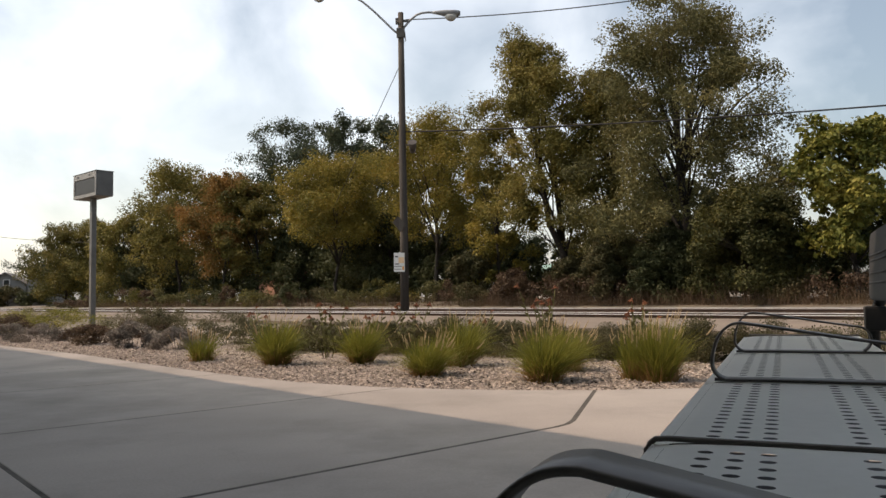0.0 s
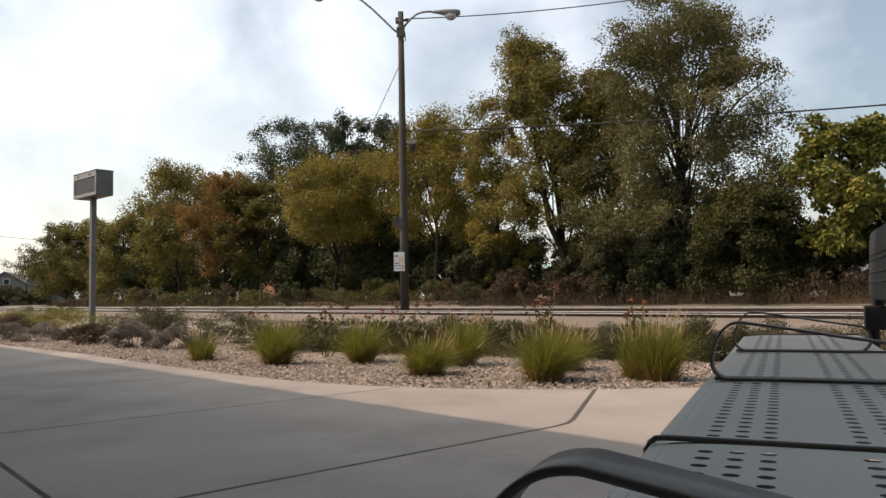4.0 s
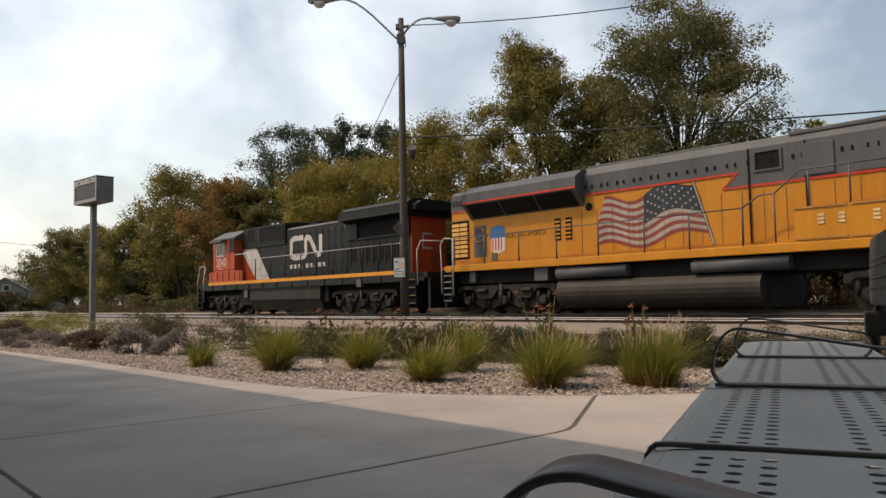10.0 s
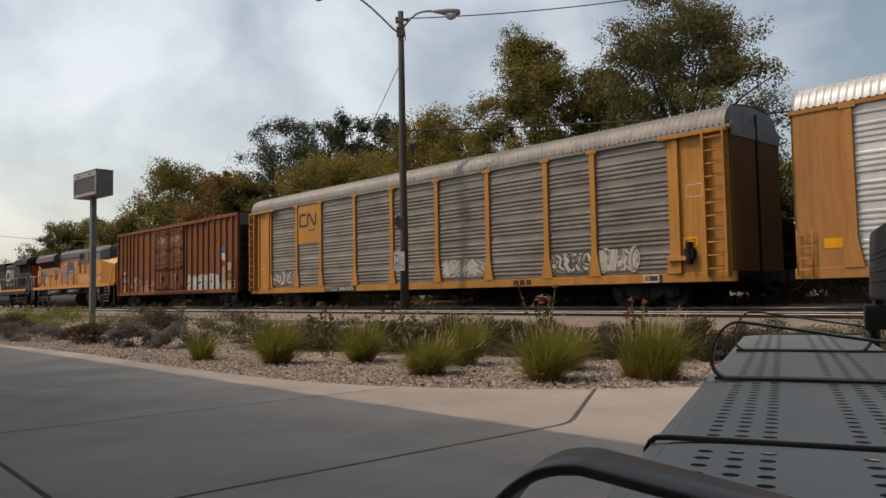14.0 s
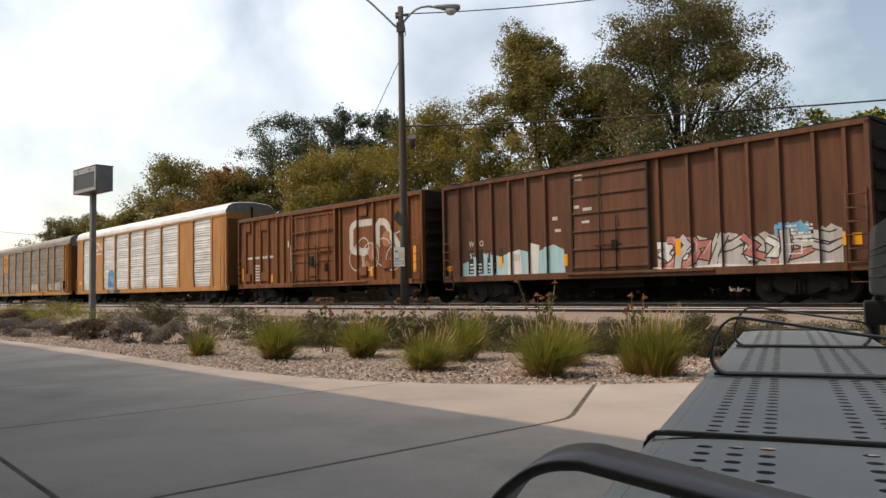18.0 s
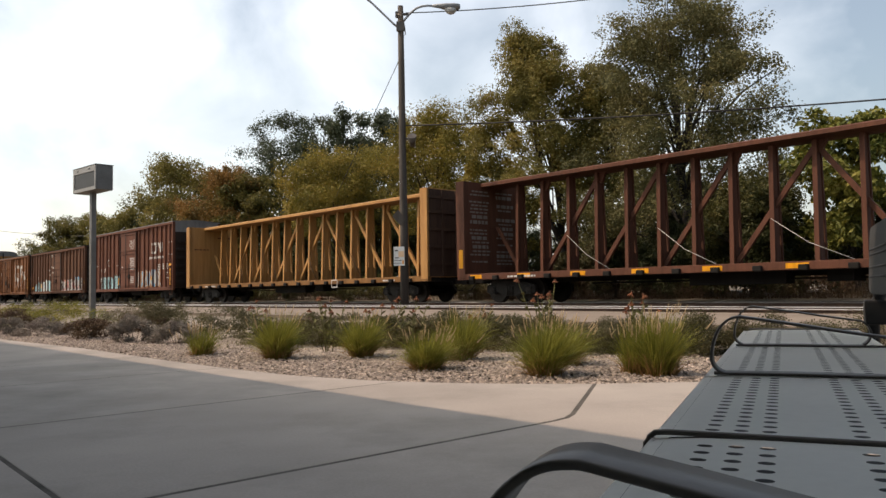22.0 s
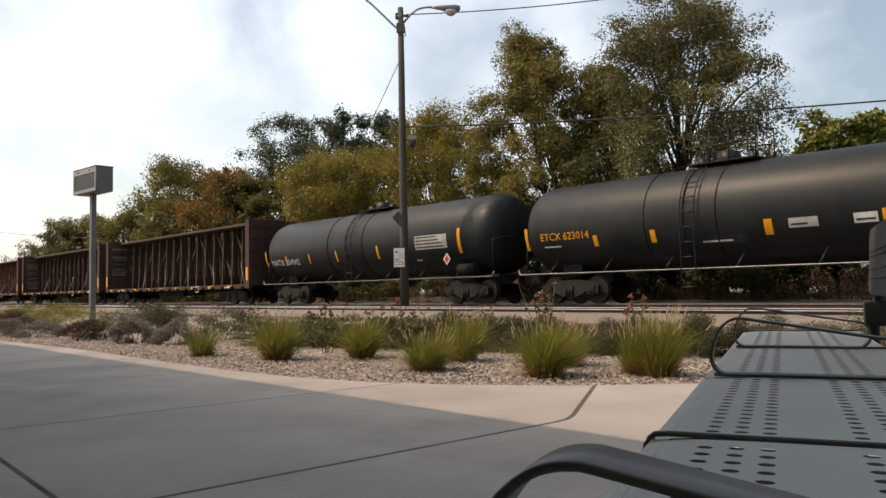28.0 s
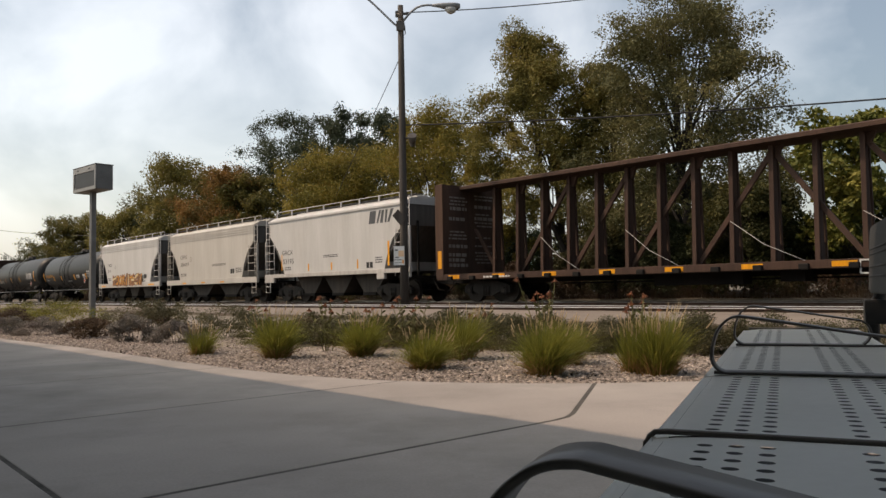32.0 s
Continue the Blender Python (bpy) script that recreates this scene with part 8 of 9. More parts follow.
# ---- covered hoppers ----
def hopper(front, length, mat, label, smooth, sill_mat, outlets=3):
    root = vehicle("covered_hopper", front, label, "hopper car")
    e = length
    outline = [(1.9, 1.36), (e - 1.75, 1.36), (e - 1.5, 2.1), (e - 1.15, 2.7), (e - 0.6, 3.15), (e - 0.45, 3.3), (e - 0.45, 4.12), (0.45, 4.12), (0.45, 3.35), (0.75, 3.1), (1.25, 2.6), (1.6, 2.0)]
    half = 1.56
    sideways(root, "body", mat, outline, -half, half)
    section(root, "roof", mat, 0.35, e - 0.35, [(-half - 0.02, 4.1), (-half - 0.02, 4.16), (-1.2, 4.36), (-0.5, 4.46), (0.5, 4.46), (1.2, 4.36), (half + 0.02, 4.16), (half + 0.02, 4.1)])
    if not smooth:
        for z in (3.72, 3.84, 3.96):
            boxes(root, "side_bead", mat, [(0.45, e - 0.45, half, half + 0.025, z, z + 0.05)], bevel=0.01)
    else:
        boxes(root, "eave", mat, [(0.35, e - 0.35, half - 0.02, half + 0.05, 4.05, 4.17)], bevel=0.03)
    boxes(root, "side_sill", sill_mat, [(0.0, e, 1.46, 1.62, 1.06, 1.36)] if not smooth else [(0.0, e, 1.46, 1.62, 1.24, 1.42), (0.0, 0.9, 1.46, 1.62, 1.0, 1.24), (e - 2.2, e - 1.7, 1.46, 1.62, 1.0, 1.24)], both=True, bevel=0.015)
    # discharge hoppers
    count = outlets
    span = (e - 4.4) / count
    for k in range(count):
        a = 2.2 + span * k
        # outlets wear the colour with the shade under the car put in
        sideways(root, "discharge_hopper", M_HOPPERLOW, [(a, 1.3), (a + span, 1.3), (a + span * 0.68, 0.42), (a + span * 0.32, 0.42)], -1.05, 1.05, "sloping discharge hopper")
        boxes(root, "outlet_gate", M_UNDER, [(a + span * 0.3, a + span * 0.7, -1.1, 1.1, 0.30, 0.44)], bevel=0.02)
    # ends: posts, slope sheets, ladders
    for end, s in ((0.0, 1), (e, -1)):
        u = lambda d: end + s * d
        boxes(root, "corner_post", mat, [(min(u(0.02), u(0.12)), max(u(0.02), u(0.12)), 1.50, 1.58, 1.05, 3.15)], both=True)
        ladder(root, u(0.06), u(0.36), 1.54, 1.1, 4.4, mat, 10)
        # slope sheet and end wall hold the end's shade in their colour
        sideways(root, "slope_sheet", M_HOPPERSH, [(u(0.46), 3.3), (u(0.5), 3.38), (u(2.0), 1.45), (u(1.9), 1.36)], -1.5, 1.5, "slope sheet painted dark for shade")
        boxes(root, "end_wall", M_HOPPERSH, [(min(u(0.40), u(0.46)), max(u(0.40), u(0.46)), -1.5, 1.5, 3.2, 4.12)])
        boxes(root, "end_platform", M_UNDER, [(min(u(0.0), u(0.9)), max(u(0.0), u(0.9)), -1.5, 1.5, 1.02, 1.1)])
        boxes(root, "end_brace", M_UNDER, [(min(u(0.25), u(0.32)), max(u(0.25), u(0.32)), y - 0.035, y + 0.035, 1.1, 3.4) for y in (-0.9, 0.9)])
        ladder(root, u(0.08), u(0.95), 1.60, 1.1, 3.1, mat, 5)
        rods(root, "step", mat, [[(u(0.1), 1.6, 1.1), (u(0.1), 1.6, 0.5), (u(0.55), 1.6, 0.5), (u(0.55), 1.6, 1.1)], [(u(0.1), 1.6, 0.8), (u(0.55), 1.6, 0.8)]], 0.02)
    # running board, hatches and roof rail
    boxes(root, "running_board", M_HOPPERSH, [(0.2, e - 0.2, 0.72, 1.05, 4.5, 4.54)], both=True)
    boxes(root, "hatch", mat, [(1.0, e - 1.0, -0.3, 0.3, 4.46, 4.62)], bevel=0.03)
    lines = [[(0.4, 1.12, 4.36), (0.4, 1.12, 4.66), (e - 0.4, 1.12, 4.66), (e - 0.4, 1.12, 4.36)]]
    rods(root, "roof_rail", mat, lines, 0.02)
    for k in range(int(e / 1.45)):
        boxes(root, "rail_stanchion", mat, [(0.4 + 1.45 * k, 0.47 + 1.45 * k, 1.09, 1.14, 4.36, 4.68)])
    bogie(root, 1.7)
    bogie(root, e - 1.7)
    coupler(root, 0.0, -1)
    coupler(root, e, 1)
    boxes(root, "centre_sill", M_UNDER, [(0.0, e, -0.28, 0.28, 0.75, 1.1)])
    return root


def hoppers():
    y = 1.56
    c = hopper(-281.6, 11.6, M_HOPPER, "light grey covered hopper with orange and brown graffiti", False, M_OFFWHITE)
    lettering(c, "SHQX", 1.85, 2.62, 0.30, M_MARKBLACK, y, 0.85)
    lettering(c, "3119", 1.85, 2.18, 0.30, M_MARKBLACK, y, 0.6)
    painted(c, "stencil_bar", M_MARKBLACK, bars(1.9, 2.5, 1.6, 1.85, 2, 90) + bars(8.3, 9.0, 1.4, 1.65, 3, 91), y)
    painted(c, "stencil_box", M_MARKBLACK, [rect(8.78, 9.0, 1.62, 1.9), rect(9.04, 9.26, 1.62, 1.9)], y)
    painted(c, "label_frame", M_MARKWHITE, frame_box(8.74, 9.3, 1.58, 1.94, 0.03), y, 0.008)
    painted(c, "stencil_box", M_MARKBLACK, frame_box(3.25, 3.45, 2.45, 2.65, 0.02), y)
    graffiti(c, 3.0, 8.6, 1.12, 2.05, (M_SPRAYORANGE, M_SPRAYBROWN, M_SPRAYCREAM, M_SPRAYORANGE, M_SPRAYBROWN), M_SPRAYDARK, 1.62, 92, letters=6)
    painted(c, "reflector", M_REFLECT, [rect(0.7, 1.6, 1.14, 1.24), rect(9.7, 10.7, 1.14, 1.24)], 1.62, 0.006)
    c = hopper(-294.4, 11.65, M_HOPPERTAN, "cream-grey covered hopper with black lettering", False, M_HOPPERTAN, 2)
    lettering(c, "CEFX", 1.95, 2.66, 0.32, M_MARKBLACK, y, 0.9)
    lettering(c, "300057", 1.95, 2.2, 0.32, M_MARKBLACK, y, 1.22)
    painted(c, "stencil_box", M_HOPPERSH, frame_box(3.3, 3.5, 2.5, 2.72, 0.02), y)
    painted(c, "stencil_bar", M_MARKBLACK, bars(2.0, 2.8, 1.6, 1.8, 2, 94) + bars(6.3, 8.0, 2.1, 2.24, 2, 95) + bars(9.2, 9.9, 1.65, 1.95, 3, 96), y)
    painted(c, "stencil_box", M_MARKBLACK, [rect(8.58, 8.78, 1.6, 1.86), rect(8.82, 9.02, 1.6, 1.86)], y)
    painted(c, "label_frame", M_MARKWHITE, frame_box(8.54, 9.06, 1.56, 1.9, 0.03), y, 0.008)
    painted(c, "reflector", M_REFLECT, [rect(2.4, 2.9, 1.12, 1.2), rect(5.0, 5.5, 1.12, 1.2), rect(7.4, 7.9, 1.12, 1.2)], 1.62, 0.006)
    c = hopper(-306.9, 11.75, M_HOPPER, "pale grey covered hopper with dark logo shapes", True, M_OFFWHITE)
    lettering(c, "GACX", 1.67, 2.36, 0.34, M_MARKBLACK, y, 1.0)
    lettering(c, "53195", 1.75, 1.92, 0.34, M_MARKBLACK, y, 1.0)
    dark = [[(8.95, 3.4), (9.4, 3.4), (9.5, 3.95), (9.05, 3.95)], [(9.5, 3.4), (9.62, 3.4), (9.85, 3.95), (9.7, 3.95)], [(9.75, 3.4), (9.95, 3.4), (10.05, 3.95), (9.88, 3.95)], [(10.08, 3.4), (10.2, 3.4), (10.3, 3.95), (10.14, 3.95)], [(10.25, 3.4), (10.4, 3.4), (10.7, 3.95), (10.5, 3.95)]]
    painted(c, "owner_logo", M_UPGREY, dark, y, label="dark slanted logo shapes")
    painted(c, "reflector", M_REFLECT, [rect(1.6, 1.68, 1.6, 2.4), rect(4.05, 4.15, 1.5, 1.85), rect(6.0, 6.1, 1.5, 1.85), rect(8.05, 8.15, 1.5, 1.9), rect(10.25, 10.37, 1.55, 2.6)], y, 0.006)
    painted(c, "stencil_box", M_MARKBLACK, [rect(8.75, 8.95, 1.5, 1.75), rect(9.0, 9.2, 1.5, 1.75)], y)
    painted(c, "stencil_bar", M_MARKBLACK, bars(5.4, 6.6, 2.1, 2.25, 2, 97) + bars(9.4, 9.9, 1.7, 2.0, 3, 98) + bars(1.9, 2.5, 1.6, 1.8, 2, 99), y)


hoppers()


# ---- locomotives ----
def handrail(root, us, z, y, mat_rail, mat_post, base):
    rods(root, "handrail", mat_rail, [[(us[0], y, z), (us[-1], y, z)]], 0.02)
    for u in us:
        rods(root, "stanchion", mat_post, [[(u, y, base), (u, y, z)]], 0.028)


def steps(root, u0, u1, count, z0, z1, mat_tread):
    boxes(root, "step_well", M_UNDER, [(u0, u1, 1.0, 1.45, z0 - 0.05, z1)], bevel=0.01)
    boxes(root, "step", mat_tread, [(u0 + 0.04, u1 - 0.04, 1.40, 1.56, z0 + (z1 - z0) * k / count, z0 + (z1 - z0) * k / count + 0.045) for k in range(count)], "metal step tread")
    boxes(root, "step_side", M_UNDER, [(u0, u0 + 0.04, 1.35, 1.56, z0 - 0.05, z1), (u1 - 0.04, u1, 1.35, 1.56, z0 - 0.05, z1)])


def locomotive_black():
    root = vehicle("locomotive", 19.1, "black diesel locomotive with orange-red cab and yellow stripe", "locomotive")
    y = 0.98
    boxes(root, "frame_deck", M_CNBLACK, [(1.0, 21.3, -1.5, 1.5, 1.34, 1.68)], bevel=0.02)
    boxes(root, "stripe", M_STRIPE, [(2.0, 20.0, 1.50, 1.512, 1.66, 1.82)], "orange-yellow stripe")
    boxes(root, "deck_edge", M_CNBLACK, [(1.0, 20.2, 1.42, 1.50, 1.68, 1.83)])
    # short hood and cab
    section(root, "short_hood", M_CNRED, 1.75, 2.75, [(-0.95, 1.7), (-0.95, 3.3), (-0.8, 3.45), (0.8, 3.45), (0.95, 3.3), (0.95, 1.7)], "orange-red nose hood")
    cab = section(root, "cab", M_CNRED, 2.6, 5.2, [(-1.5, 1.82), (-1.5, 4.25), (1.5, 4.25), (1.5, 1.82)], "orange-red cab")
    section(cab, "cab_roof", M_UPGREY, 2.5, 5.3, [(-1.54, 4.22), (-1.54, 4.30), (-0.75, 4.74), (0.75, 4.74), (1.54, 4.30), (1.54, 4.22)], "grey cab roof")
    boxes(cab, "cab_window", M_CABGLASS, [(3.08, 3.98, 1.50, 1.515, 3.34, 4.0)], "dark cab window")
    boxes(cab, "window_frame", M_GALV, [(3.5, 3.54, 1.51, 1.53, 3.34, 4.0), (3.02, 4.04, 1.50, 1.53, 3.28, 3.34), (3.02, 4.04, 1.50, 1.53, 4.0, 4.06), (3.02, 3.08, 1.50, 1.53, 3.34, 4.0), (3.98, 4.04, 1.50, 1.53, 3.34, 4.0)])
    boxes(cab, "rear_panel", M_CNBLACK, [(4.62, 5.2, 1.50, 1.512, 3.45, 4.22)], "black rear cab panel")
    boxes(cab, "door_line", M_GRILLE, [(4.58, 4.61, 1.50, 1.508, 1.9, 4.2), (2.62, 5.18, 1.5, 1.508, 2.48, 2.51), (2.9, 2.92, 1.5, 1.508, 2.5, 4.1)])
    sideways(cab, "awning", M_UPGREY, [(2.85, 4.08), (4.3, 4.08), (4.35, 4.20), (2.8, 4.20)], 1.5, 1.86, "grey window awning")
    boxes(cab, "front_window", M_CABGLASS, [(2.58, 2.6, 0.35, 1.3, 3.4, 4.1), (2.58, 2.6, -1.3, -0.35, 3.4, 4.1)])
    lettering(cab, "2040", 3.0, 2.69, 0.74, M_OFFWHITE, 1.5, 1.21)
    painted(cab, "stencil_bar", M_OFFWHITE, bars(3.35, 3.8, 2.55, 2.61, 1, 9, 0.2), 1.5, 0.006)
    boxes(root, "skirt", M_CNRED, [(2.1, 6.1, 1.44, 1.505, 1.83, 2.42)], "orange-red skirt with grab irons")
    rods(root, "grab_iron", M_GRILLE, [[(u, 1.51, 1.9), (u, 1.56, 1.95), (u, 1.56, 2.32), (u, 1.51, 2.37)] for u in (2.5, 3.2, 3.9, 4.6, 5.3, 5.9)], 0.018)
    # long hood
    section(root, "engine_hood", M_CNBLACK, 5.2, 19.9, [(-y, 1.7), (-y, 4.3), (-0.8, 4.46), (0.8, 4.46), (y, 4.3), (y, 1.7)])
    boxes(root, "equipment_box", M_CNBLACK, [(5.3, 9.9, -1.05, 1.05, 3.6, 4.72)], bevel=0.03)
    boxes(root, "inlet_grille", M_GRILLE, [(5.93, 6.62, 1.05, 1.06, 4.0, 4.62), (7.32, 9.64, 1.05, 1.06, 3.86, 4.62)], "black inlet grille")
    boxes(root, "grille_edge", M_CNBLACK, [(7.27, 9.7, 1.05, 1.085, 4.62, 4.67), (7.27, 9.7, 1.05, 1.085, 3.81, 3.86), (7.27, 7.32, 1.05, 1.085, 3.86, 4.62), (9.64, 9.7, 1.05, 1.085, 3.86, 4.62), (5.88, 6.67, 1.05, 1.085, 4.62, 4.67), (5.88, 6.67, 1.05, 1.085, 3.95, 4.0)])
    boxes(root, "box_seam", M_GRILLE, [(6.9, 6.93, 1.05, 1.058, 3.6, 4.7), (9.85, 9.9, 1.05, 1.07, 3.6, 4.72)])
    boxes(root, "latch", M_UPGREY, [(u, u + 0.09, y, y + 0.03, z, z + 0.14) for u, z in ((7.5, 3.4), (8.7, 3.4), (9.7, 3.4), (14.0, 4.0), (15.1, 4.0), (8.2, 2.3), (9.4, 2.3))])
    painted(root, "white_band", M_OFFWHITE, [[(5.25, 3.3), (5.3, 3.72), (6.6, 3.78), (8.15, 1.86), (6.75, 1.86)]], y, 0.006, label="white diagonal band")
    painted(root, "red_corner", M_CNRED, [[(5.22, 1.86), (5.22, 3.3), (6.75, 1.86)]], y, 0.006, label="orange-red corner below the white band")
    for k in range(10):
        u = 9.95 + 0.55 * k
        boxes(root, "hood_door", M_CNBLACK, [(u, u + 0.525, y, y + 0.022, 2.0, 4.15)], "hood door", bevel=0.006)
        boxes(root, "door_handle", M_UPGREY, [(u + 0.42, u + 0.47, y + 0.022, y + 0.055, 2.9, 3.0)])
        boxes(root, "hinge", M_GRILLE, [(u + 0.03, u + 0.07, y + 0.022, y + 0.045, z, z + 0.12) for z in (2.3, 3.1, 3.9)])
    # off-white bar along the hood's upper edge
    rods(root, "hood_edge", M_OFFWHITE, [[(10.0, 0.95, 4.36), (15.2, 0.95, 4.36)]], 0.02, "pale line on the hood edge")
    painted(root, "railway_emblem", M_OFFWHITE, emblem(10.4, 13.1, 2.82, 3.88, 0.27), y + 0.022, 0.006, label="white emblem stripe")
    painted(root, "web_address", M_OFFWHITE, [rect(10.28 + 0.37 * k, 10.28 + 0.37 * k + (0.06 if k in (3, 6) else 0.24), 2.3, 2.36 if k in (3, 6) else 2.5) for k in range(9)], y + 0.022, 0.006)
    # radiator section: thin overhanging wings over a dark recessed screen
    section(root, "radiator_wing", M_CNBLACK, 15.35, 20.2, [(-1.5, 4.28), (-1.5, 4.58), (-1.22, 4.82), (1.22, 4.82), (1.5, 4.58), (1.5, 4.28), (1.0, 4.12), (-1.0, 4.12)])
    boxes(root, "wing_lip", M_CNBLACK, [(15.35, 20.2, 1.44, 1.53, 4.24, 4.30), (15.35, 20.2, 1.36, 1.50, 4.60, 4.66)], bevel=0.01)
    boxes(root, "radiator_grille", M_GRILLE, [(16.2, 19.75, y, y + 0.01, 3.45, 4.12)], "black radiator grille")
    boxes(root, "grille_edge", M_CNBLACK, [(15.45, 16.2, y, y + 0.12, 3.4, 4.12), (16.2, 19.8, y, y + 0.10, 3.36, 3.45), (19.75, 19.9, y, y + 0.12, 3.4, 4.12)])
    boxes(root, "roof_vent", M_GRILLE, [(15.6, 20.0, -0.9, 0.9, 4.82, 4.9), (11.0, 11.8, -0.3, 0.3, 4.46, 4.7), (9.2, 9.8, -0.5, 0.5, 4.72, 4.8)], bevel=0.02)
    section(root, "end_cowl", M_CNBLACK, 20.2, 20.5, [(-1.2, 4.36), (-1.2, 4.55), (-0.9, 4.74), (0.9, 4.74), (1.2, 4.55), (1.2, 4.36)])
    for k, u in enumerate((15.65, 16.38, 16.83, 17.32, 17.82, 18.23, 18.66, 19.07)):
        boxes(root, "louvre_door", M_GRILLE, [(u, u + (0.34 if k == 0 else 0.21), y, y + 0.016, 2.35, 3.04)], "dark louvred door")
        boxes(root, "door_frame", M_CNBLACK, [(u - 0.06, u - 0.02, y, y + 0.04, 2.2, 3.15)])
    boxes(root, "hood_end", M_CNRED, [(19.9, 19.94, -0.98, 0.98, 1.75, 4.3)], "orange-red hood end")
    bm = bmesh.new()
    for z0, z1, y0, y1 in ((2.75, 3.45, 0.3, 0.4), (2.75, 2.83, -0.2, 0.4), (3.37, 3.45, -0.2, 0.4)):
        box(bm, -19.952, -19.94, y0, y1, z0, z1)
    part("railway_emblem", bm, M_SPRAYGREY, root)
    rods(root, "hand_brake", M_UPGREY, [[(20.05, -0.35 + 0.25 * math.cos(a * 0.6283), 2.35 + 0.25 * math.sin(a * 0.6283)) for a in range(11)]], 0.025)
    boxes(root, "end_platform", M_CNBLACK, [(19.9, 21.5, -1.5, 1.5, 1.5, 1.7), (0.7, 1.8, -1.5, 1.5, 1.5, 1.7)])
    boxes(root, "pilot", M_CNBLACK, [(0.45, 0.62, -1.4, 1.4, 0.2, 1.5), (21.4, 21.55, -1.4, 1.4, 0.25, 1.5)], bevel=0.02)
    steps(root, 0.75, 1.35, 4, 0.35, 1.5, M_TRUCK)
    steps(root, 20.05, 20.85, 4, 0.42, 1.7, M_TRUCK)
    boxes(root, "tread_edge", M_CBSILL, [(20.1, 20.8, 1.545, 1.575, 0.43 + 0.32 * k, 0.46 + 0.32 * k) for k in range(4)], "worn yellow tread edge")
    handrail(root, [7.5, 9.06, 10.53, 12.0, 13.4, 14.8, 15.9, 17.1, 18.25, 19.2, 19.75], 2.96, 1.46, M_SPRAYGREY, M_CNBLACK, 1.7)
    rods(root, "grab_rail", M_OFFWHITE, [[(20.02, 1.5, 0.95), (20.02, 1.5, 2.2), (20.1, 1.48, 2.7), (20.05, 1.46, 2.96), (19.7, 1.46, 2.96)], [(20.9, 1.5, 1.2), (20.88, 1.5, 2.6), (21.0, 1.4, 2.98), (21.3, 0.5, 2.98)]], 0.03, "white grab rail")
    rods(root, "grab_rail", M_GALV, [[(0.55, 1.5, 0.7), (0.5, 1.5, 1.9), (0.75, 1.45, 2.8), (1.2, 1.4, 2.85)], [(1.4, 1.52, 0.7), (1.35, 1.52, 1.9), (1.5, 1.48, 2.8)], [(5.25, 1.46, 3.3), (6.6, 1.46, 3.3), (6.9, 1.46, 2.96), (7.5, 1.46, 2.96)]], 0.028, "grey grab rail")
    boxes(root, "valve_box", M_UPGREY, [(16.75, 17.1, 1.4, 1.56, 1.2, 1.55), (6.2, 6.6, 1.2, 1.45, 0.9, 1.4)], bevel=0.02)
    boxes(root, "frame_rib", M_UNDER, [(u, u + 0.06, 1.5, 1.53, 1.36, 1.66) for u in np.arange(2.5, 20.0, 1.45)])
    # tank and trucks
    section(root, "fuel_tank", M_TANKBROWN, 6.9, 13.7, [(-1.45, 0.76), (-1.45, 1.28), (1.45, 1.28), (1.45, 0.76), (1.2, 0.22), (-1.2, 0.22)], "dark grey fuel tank")
    boxes(root, "tank_edge", M_UNDER, [(6.85, 13.75, 1.36, 1.48, 1.24, 1.33), (6.9, 13.7, 1.455, 1.47, 0.72, 0.77)])
    boxes(root, "underframe", M_UNDER, [(1.2, 21.0, -0.9, 0.9, 0.85, 1.36), (5.6, 6.8, -1.3, 1.3, 0.5, 1.3), (13.9, 14.2, -1.3, 1.3, 0.6, 1.3)])
    boxes(root, "horn", M_UNDER, [(5.5, 5.9, -0.3, 0.3, 4.66, 4.85)], bevel=0.03)
    for m in (3.75, 16.85):
        t = bogie(root, m, 1.85, 0.51, 3)
        rods(t, "brake_cylinder", M_TANKBROWN, [[(-1.1, 1.28, 0.86), (-0.7, 1.28, 0.86)], [(0.8, 1.28, 0.86), (1.2, 1.28, 0.86)], [(-0.1, 1.25, 0.3), (-0.1, 1.25, 1.1)]], 0.085)
    coupler(root, 0.5, -1)
    coupler(root, 21.5, 1)


